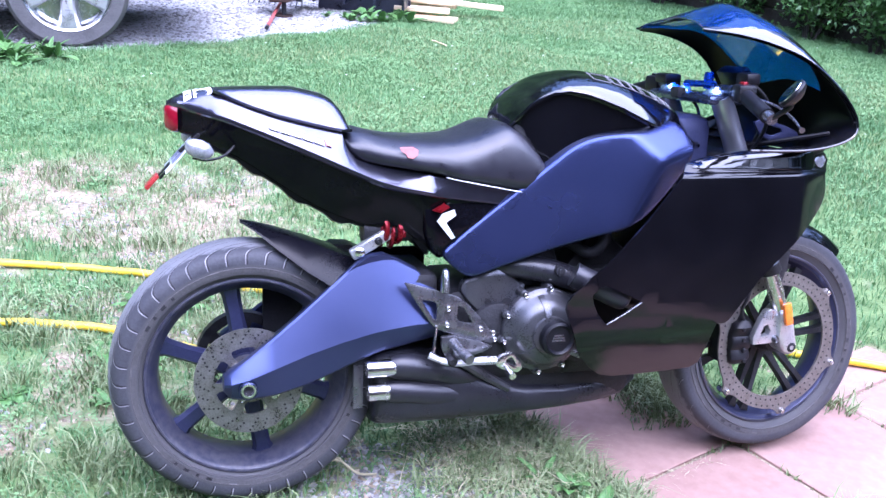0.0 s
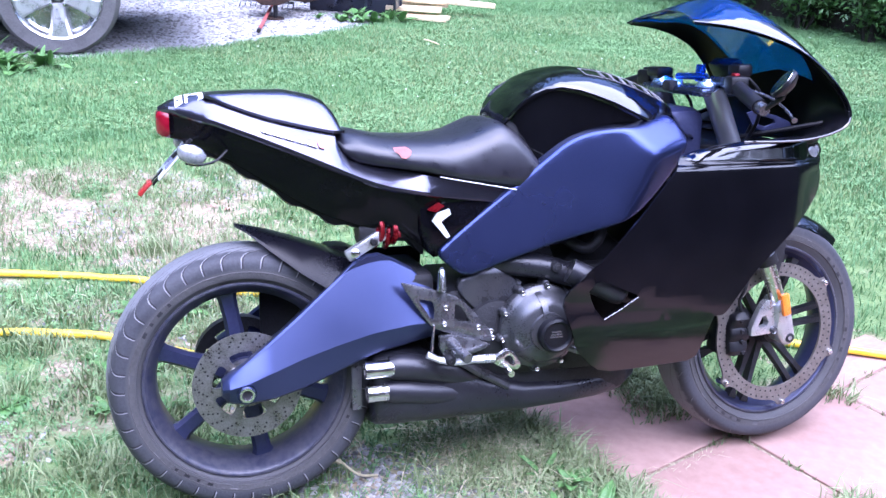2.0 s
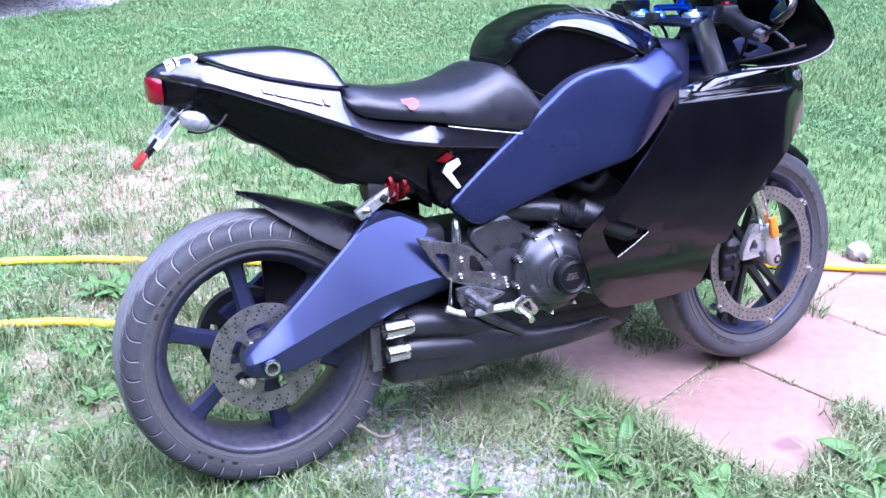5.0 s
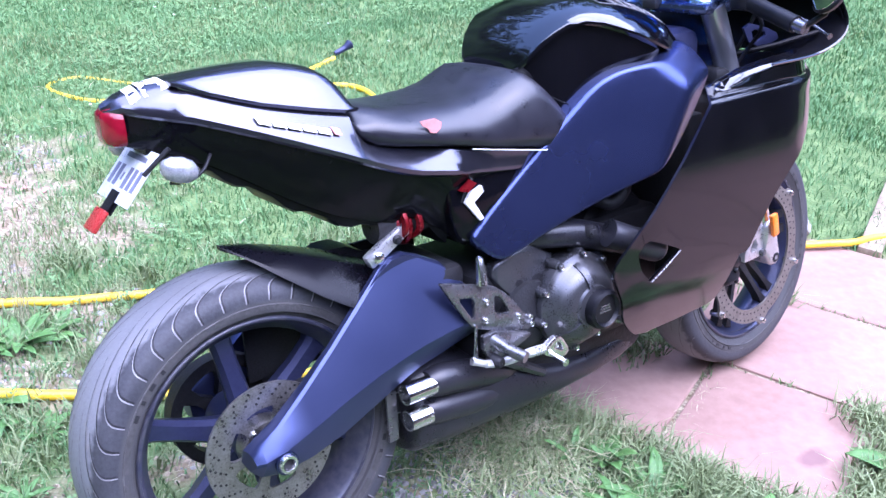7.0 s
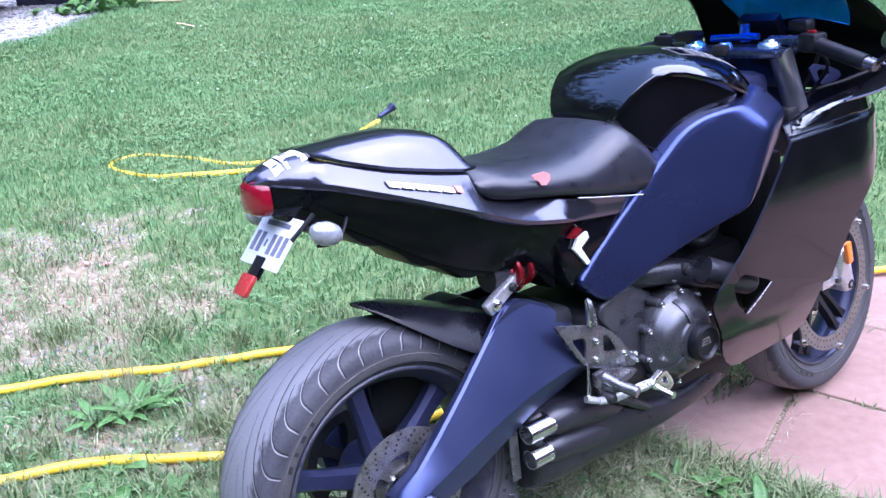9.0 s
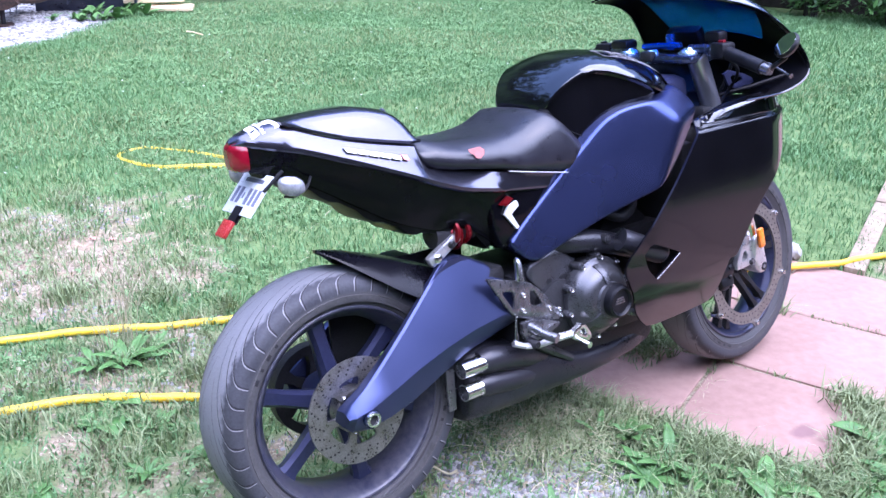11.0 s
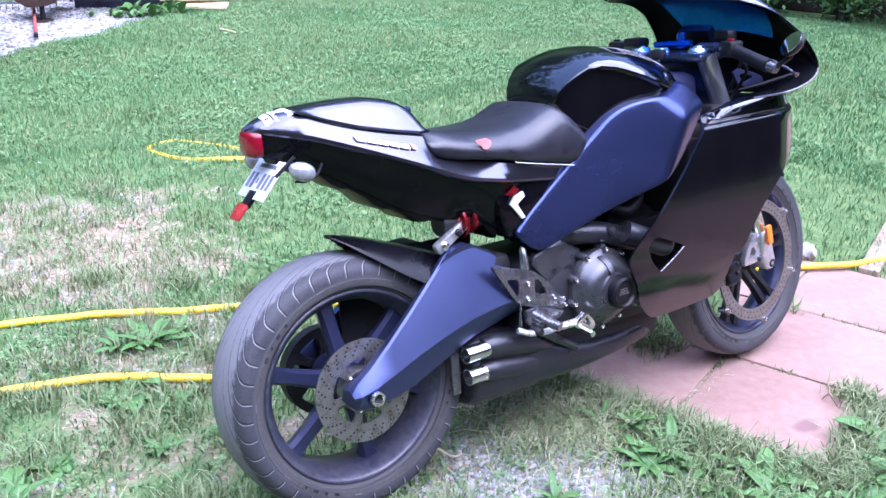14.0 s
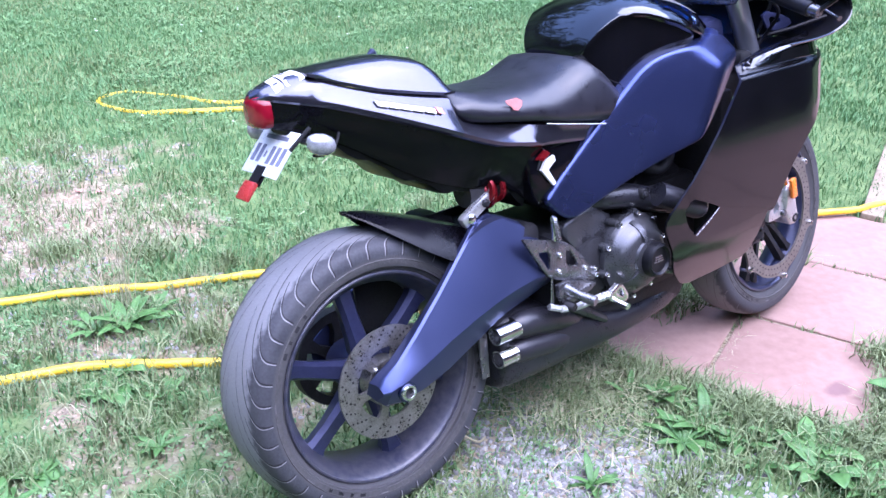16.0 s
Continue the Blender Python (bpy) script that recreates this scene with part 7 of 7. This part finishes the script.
part("body", at(sheet(arch, lambda x, z: 0.0, 1.95, 0.02, 0.3, -1, 0), pose(0, 5.42, 0)), M_NAVY, truck, "dark enamel bodywork", 30)
part("chassis", box(bmesh.new(), (-6.0, 5.85, 0.42), (0.2, 6.9, 0.62), 0.02), M_ENGDARK, truck)
part("wheel_well", box(bmesh.new(), (-1.2, 5.85, 0.45), (-0.14, 6.4, 0.95), 0.02), M_ENGDARK, truck)
part("bumper", box(bmesh.new(), (0.25, 5.5, 0.42), (0.42, 7.2, 0.62), 0.03), M_ENGDARK, truck, "dark rear bumper")
part("mudflap", box(bmesh.new(), (-0.20, 6.95, 0.30), (0.16, 7.25, 0.62), 0.01), M_ENGDARK, truck)

plough = thing("snow_plough", pose(1.93, 7.07, 0, 0, 0, -24), "dark navy steel snow plough parked on its stand", "plough")
rows = []
for u in range(9):
    a = radians(-58 + 14.5 * u)
    rows.append([(xx, -0.35 + 0.52 * math.cos(a) * -1 + 0.52 + dy, 0.56 + 0.58 * math.sin(a) + 0.05) for xx, dy in ((-0.66, 0), (0.42, 0), (0.42, 0.02), (-0.66, 0.02))])
part("moldboard", loft(rows), M_NAVY, plough, "curved dark steel blade")
for xx in (-0.64, -0.42, -0.14, 0.14, 0.40):
    part("rib", box(bmesh.new(), (xx - 0.012, -0.40, 0.10), (xx + 0.012, -0.10, 1.05), 0.004), M_NAVY, plough)
part("cutting_edge", box(bmesh.new(), (-0.43, -0.16, 0.005), (0.43, -0.13, 0.16), 0.004), M_NAVY, plough)
M_RUST = ramp_mat("rusty_dark_steel", (0.02, 0.014, 0.012), (0.09, 0.05, 0.035), 0.75, 0.3, 14, 0.3)
tray = sheet([(-0.82, 0.235), (-0.80, 0.25), (-0.48, 0.215), (-0.46, 0.17), (-0.55, 0.13), (-0.70, 0.12), (-0.78, 0.17)], lambda x, z: 0.80, 0.30, 0.006, 0.06, -1, 0)
part("hitch_plate", tray, M_RUST, plough, "rusty dark steel hitch plate", 25)
part("hitch_arm", tube(bmesh.new(), spline([(-0.50, -0.72, 0.20), (-0.36, -0.55, 0.17), (-0.22, -0.36, 0.19), (-0.05, -0.30, 0.22)], 4), 0.030, 10), M_RUST, plough)
part("lift_strut", tube(bmesh.new(), [(-0.22, -0.42, 0.20), (-0.15, -0.40, 0.42), (-0.10, -0.36, 0.60)], 0.014, 8), M_ALUGREY, plough, "bare metal lift strut")
part("frame_upright", box(bmesh.new(), (-0.66, -0.50, 0.16), (-0.50, -0.36, 1.1), 0.012), M_NAVY, plough)
part("jack_stand", tube(bmesh.new(), [(-0.60, -0.72, 0.0), (-0.60, -0.72, 0.20)], 0.020, 10), M_ENGDARK, plough)
part("jack_foot", at(lathe([(0.0005, 0.012), (0.08, 0.012), (0.08, 0)], 16), pose(-0.60, -0.72, 0.0, 90, 0, 0)), M_RUST, plough)
part("sticker", box(bmesh.new(), (-0.63, -0.504, 0.19), (-0.54, -0.5005, 0.36)), M_WHITE, plough, "white warning sticker")
part("sticker_stripe", box(bmesh.new(), (-0.63, -0.508, 0.27), (-0.54, -0.5045, 0.31)), M_RED, plough, "red stripe of the sticker")
part("sticker", box(bmesh.new(), (-0.19, -0.416, 0.30), (-0.11, -0.4125, 0.38)), M_WHITE, plough, "white warning sticker")
part("marker_rod", tube(bmesh.new(), [(-0.33, -0.44, 0.18), (-0.33, -0.46, 0.27)], 0.014, 8), M_RED, plough, "red marker rod")
part("side_gusset", sheet([(0.42, 0.30), (0.54, 0.24), (0.42, 0.42)], lambda x, z: 0.30, 0.012, 0, 0.1, -1, 0), M_NAVY, plough)

rake = thing("garden_rake", pose(-0.04, -0.25, 0), "old garden rake with a worn red handle lying on gravel", "rake")
part("handle", tube(bmesh.new(), [(0.89, 6.22, 0.02), (1.16, 7.30, 0.06)], [0.015, 0.013], 10), M_REDWOOD, rake, "worn red handle")
part("grip_end", tube(bmesh.new(), [(0.885, 6.20, 0.02), (0.90, 6.26, 0.022)], 0.017, 10), M_ENGDARK, rake)
part("head", tube(bmesh.new(), [(0.92, 7.62, 0.06), (1.38, 7.42, 0.06)], 0.012, 8), M_ALUGREY, rake)
for k in range(11):
    p = Vector((0.92, 7.62, 0.06)).lerp(Vector((1.38, 7.42, 0.06)), k / 10)
    part("tine", tube(bmesh.new(), [p, p + Vector((-0.02, -0.06, -0.03)), p + Vector((-0.03, -0.07, -0.07))], 0.006, 6), M_ALUGREY, rake)

for (ax, ay, az), (bx, by, bz), w, h in (((2.45, 7.05, 0.03), (2.80, 6.84, 0.03), 0.20, 0.045), ((2.30, 7.15, 0.09), (2.78, 6.98, 0.09), 0.14, 0.05), ((2.35, 7.28, 0.15), (2.86, 7.06, 0.15), 0.10, 0.05), ((2.30, 7.50, 0.15), (3.36, 7.12, 0.11), 0.12, 0.05), ((2.20, 7.62, 0.09), (2.95, 7.30, 0.09), 0.14, 0.05)):
    d = Vector((bx - ax, by - ay, bz - az))
    b = tagged(part("plank", box(bmesh.new(), (-0.5 * d.length, -w / 2, -h * 0.35), (0.5 * d.length, w / 2, h * 0.35), 0.0015), M_WOOD), "pale fresh-sawn plank stacked by the drive", "plank", "planks by the drive")
    b.matrix_world = Matrix.Translation(((ax + bx) / 2 - 0.17, (ay + by) / 2 - 0.33, (az + bz) / 2)) @ pose(0, 0, 0, 0, -math.degrees(math.asin(d.z / d.length)), math.degrees(math.atan2(d.y, d.x)))

# pale edging boards between lawn and paving
E0, E1 = Vector((2.29, 0.045, 0)), Vector((6.2, 1.615, 0))
edge_dir = (E1 - E0).normalized()
edging = thing("edging", pose(0, 0, 0), "pale weathered edging boards along the paving", "edging", "", "structure")
for k in range(5):
    p = E0 + edge_dir * 0.84 * k
    part("board", box(bmesh.new(), (0.0, -0.038, -0.04), (0.83, 0.038, 0.006), 0.005, Matrix.Translation((p.x, p.y, 0.003 * (k % 2))) @ pose(0, 0, 0, 0, 0, math.degrees(math.atan2(edge_dir.y, edge_dir.x)) + rr.uniform(-0.6, 0.6))), M_PALEWOOD, edging)

# dark timber wall behind the shrubs
fence = thing("timber_wall", pose(0, 0, 0), "dark weathered timber wall of horizontal boards", "wall", "", "structure")
P0, P1 = Vector((5.75, 9.3, 0)), Vector((8.6, 0.6, 0))
d = (P1 - P0)
deg = math.degrees(math.atan2(d.y, d.x))
BOARD = box(bmesh.new(), (0, -0.045, 0), (1.5, 0.045, 0.185), 0.012)
me = bpy.data.meshes.new("board")
BOARD.to_mesh(me)
BOARD.free()
me.materials.append(M_DARKWOOD)
count = int(d.length / 1.51)
for row in range(7):
    for k in range(count):
        o = new("board", me)
        o.parent = fence
        p = P0 + d.normalized() * 1.51 * k
        o.matrix_local = Matrix.Translation((p.x, p.y, -0.02 + row * 0.19)) @ pose(0, 0, 0, rr.uniform(-2, 2), 0, deg)
for k in range(count + 1):
    p = P0 + d.normalized() * 1.51 * k
    o = part("post", box(bmesh.new(), (-0.06, -0.06, -0.05), (0.06, 0.06, 1.42), 0.01, Matrix.Translation((p.x + 0.12, p.y + 0.03, 0)) @ pose(0, 0, 0, 0, 0, deg)), M_DARKWOOD, fence)


def shrub(x, y, w, h, leaves, label):
    """Stems from the ground and many small folded leaves in clumps, thin at the outside."""
    t = thing("shrub", pose(x, y, 0), label, "shrub", "shrubs along the timber wall")
    bm = bmesh.new()
    tips = []
    for k in range(12):
        a, lean = rr.uniform(0, 6.28), rr.uniform(0.15, 1.0) * w
        end = Vector((math.cos(a) * lean, math.sin(a) * lean * 0.8, h * rr.uniform(0.45, 1.0)))
        tube(bm, spline([(0.05 * math.cos(a), 0.05 * math.sin(a), -0.02), end * 0.5 + Vector((0, 0, 0.1)), end], 4), [0.014 * (1 - i / 10) for i in range(9)], 5)
        tips += [end * u + Vector((0, 0, 0.05)) for u in (0.25, 0.45, 0.65, 0.85, 1.0)]
    part("branchwork", bm, M_DARKWOOD, t)
    n = int(leaves * 1.6)
    c = np.array([tips[rr.randrange(len(tips))] for _ in range(n)]) + rng.normal(0, 0.13, (n, 3)) * [1, 1, 0.8]
    c[:, 2] = np.abs(c[:, 2]) + 0.03
    s = rng.uniform(0.022, 0.046, n)[:, None]
    u = rng.normal(0, 1, (n, 3)); u /= np.linalg.norm(u, axis=1)[:, None]
    v = np.cross(u, rng.normal(0, 1, (n, 3))); v /= np.linalg.norm(v, axis=1)[:, None]
    v[:, 2] *= 0.5
    p = np.stack([c - u * s, c + v * s * 0.45, c + u * s, c - v * s * 0.45], 1).reshape(-1, 3)
    k = np.arange(n) * 4
    ob = fast_mesh("foliage", p, np.concatenate([np.stack([k, k + 1, k + 2], 1), np.stack([k, k + 2, k + 3], 1)]), M_BUSH, "")
    ob.parent = t


for x, y, w, h, n in ((5.75, 8.4, 0.8, 1.6, 3000), (6.05, 7.3, 0.8, 1.5, 3200), (6.35, 6.35, 0.75, 1.3, 3200), (6.55, 5.6, 0.7, 1.2, 2800), (6.72, 4.85, 0.6, 1.0, 2200), (7.0, 4.15, 0.5, 0.9, 1700), (7.25, 3.4, 0.5, 0.8, 1600), (7.45, 2.7, 0.45, 0.7, 1400)):
    shrub(x, y, w, h, n, "leafy dark green shrub against a timber wall")

# unseen plain dark walls behind the camera, added to darken the bodywork's reflections
tagged(part("unseen_wall_south", box(bmesh.new(), (-4.5, -3.4, -0.05), (1.3, -3.15, 3.1), 0.01), M_DARKWOOD), "unseen plain dark wall added for reflections", "wall", "", "structure")
tagged(part("unseen_wall_southeast", box(bmesh.new(), (1.3, -3.4, -0.05), (8.0, -3.2, 2.1), 0.01), M_DARKWOOD), "unseen plain dark low wall added for reflections", "wall", "", "structure")

# unseen woods closing the plot on all sides; heights shape the reflections, lowest south-east
def skyline(a):
    d = lambda c: (a - math.radians(c) + math.pi) % (2 * math.pi) - math.pi
    return 8.5 + 7.0 * np.exp(-(d(165) / 0.9) ** 2) + 7.0 * np.exp(-(d(60) / 0.8) ** 2)


rows = []
for k in range(193):
    a = 2 * math.pi * k / 192
    col = []
    for j in range(9):
        u = j / 8
        r = 19 + 3.0 * noise.noise((math.cos(a) * 3, math.sin(a) * 3, u * 2.5)) + 2.5 * u * u + 1.2 * noise.noise((math.cos(a) * 11, math.sin(a) * 11, u * 9))
        h = (skyline(a) + 4.0 * noise.noise((math.cos(a) * 2.2, math.sin(a) * 2.2, 5)) + 3.0 * noise.noise((math.cos(a) * 9, math.sin(a) * 9, 7))) * u
        col.append((1 + r * math.cos(a), 1.5 + r * math.sin(a), h - 0.3))
    rows.append(col)
bm = bmesh.new()
grid = [[bm.verts.new(p) for p in r] for r in rows]
skin(bm, grid, False, False)
tagged(part("backdrop", bm, M_TREES, None, "", 180), "unseen dark green woods round the plot", "woods", "", "structure")

# unseen leafy crowns, added to break up the woods' skyline and speckle the reflections
n = 9000
ca = rng.uniform(0, 2 * np.pi, n)
cr = rng.uniform(17.0, 22.0, n)
ch = skyline(ca) * rng.uniform(0.75, 1.0, n) + 3.2 * rng.random(n) * (np.sin(ca * 23) * np.sin(ca * 9 + 1) > -0.2)
c = np.stack([1 + cr * np.cos(ca), 1.5 + cr * np.sin(ca), ch], 1)
sz = rng.uniform(0.15, 0.55, n)[:, None]
u = rng.normal(0, 1, (n, 3)); u /= np.linalg.norm(u, axis=1)[:, None]
v = np.cross(u, rng.normal(0, 1, (n, 3))); v /= np.linalg.norm(v, axis=1)[:, None]
p = np.stack([c - u * sz, c + v * sz * 0.6, c + u * sz, c - v * sz * 0.6], 1).reshape(-1, 3)
k = np.arange(n) * 4
fast_mesh("tree_crowns", p, np.concatenate([np.stack([k, k + 1, k + 2], 1), np.stack([k, k + 2, k + 3], 1)]), M_TREES, "stuff", "unseen leafy crowns of the woods, added for reflections", "trees")

# ---- paving slabs ----
paving = thing("pavement", pose(0, 0, 0), "pink concrete paving slabs with grassy joints", "paving", "", "structure")


def slab_mesh(seed):
    """A cast slab, 5 cm thick, with worn rounded edges and slightly nibbled corners."""
    r = random.Random(seed)
    bm = bmesh.new()
    h = SLAB / 2 - 0.0055
    box(bm, (-h, -h, -0.05), (h, h, 0.0), 0.006)
    for v in bm.verts:
        v.co += Vector((r.uniform(-1, 1), r.uniform(-1, 1), 0)) * 0.003
    bmesh.ops.recalc_face_normals(bm, faces=bm.faces)
    me = bpy.data.meshes.new("slab")
    bm.to_mesh(me)
    bm.free()
    me.materials.append(M_SLAB)
    return me


kinds = [slab_mesh(3), slab_mesh(9), slab_mesh(14), slab_mesh(21)]
LEANING = Matrix(((1, -math.sin(SKEW), 0, 0), (0, math.cos(SKEW), 0, 0), (0, 0, 1, 0), (0, 0, 0, 1)))
for k, (a0, a1, b0, b1) in enumerate(RECTS):
    p = SLAB_O + AXA * (a0 + a1) / 2 + AXB * (b0 + b1) / 2
    o = new("slab", kinds[k * 7 % 4])
    o.parent = paving
    o.matrix_local = Matrix.Translation((p.x, p.y, -0.009 + rr.uniform(-0.002, 0.002))) @ pose(0, 0, 0, rr.uniform(-0.35, 0.35), rr.uniform(-0.35, 0.35), math.degrees(ANG)) @ LEANING @ Matrix.Diagonal(((a1 - a0) / SLAB, (b1 - b0) / SLAB, 1, 1))
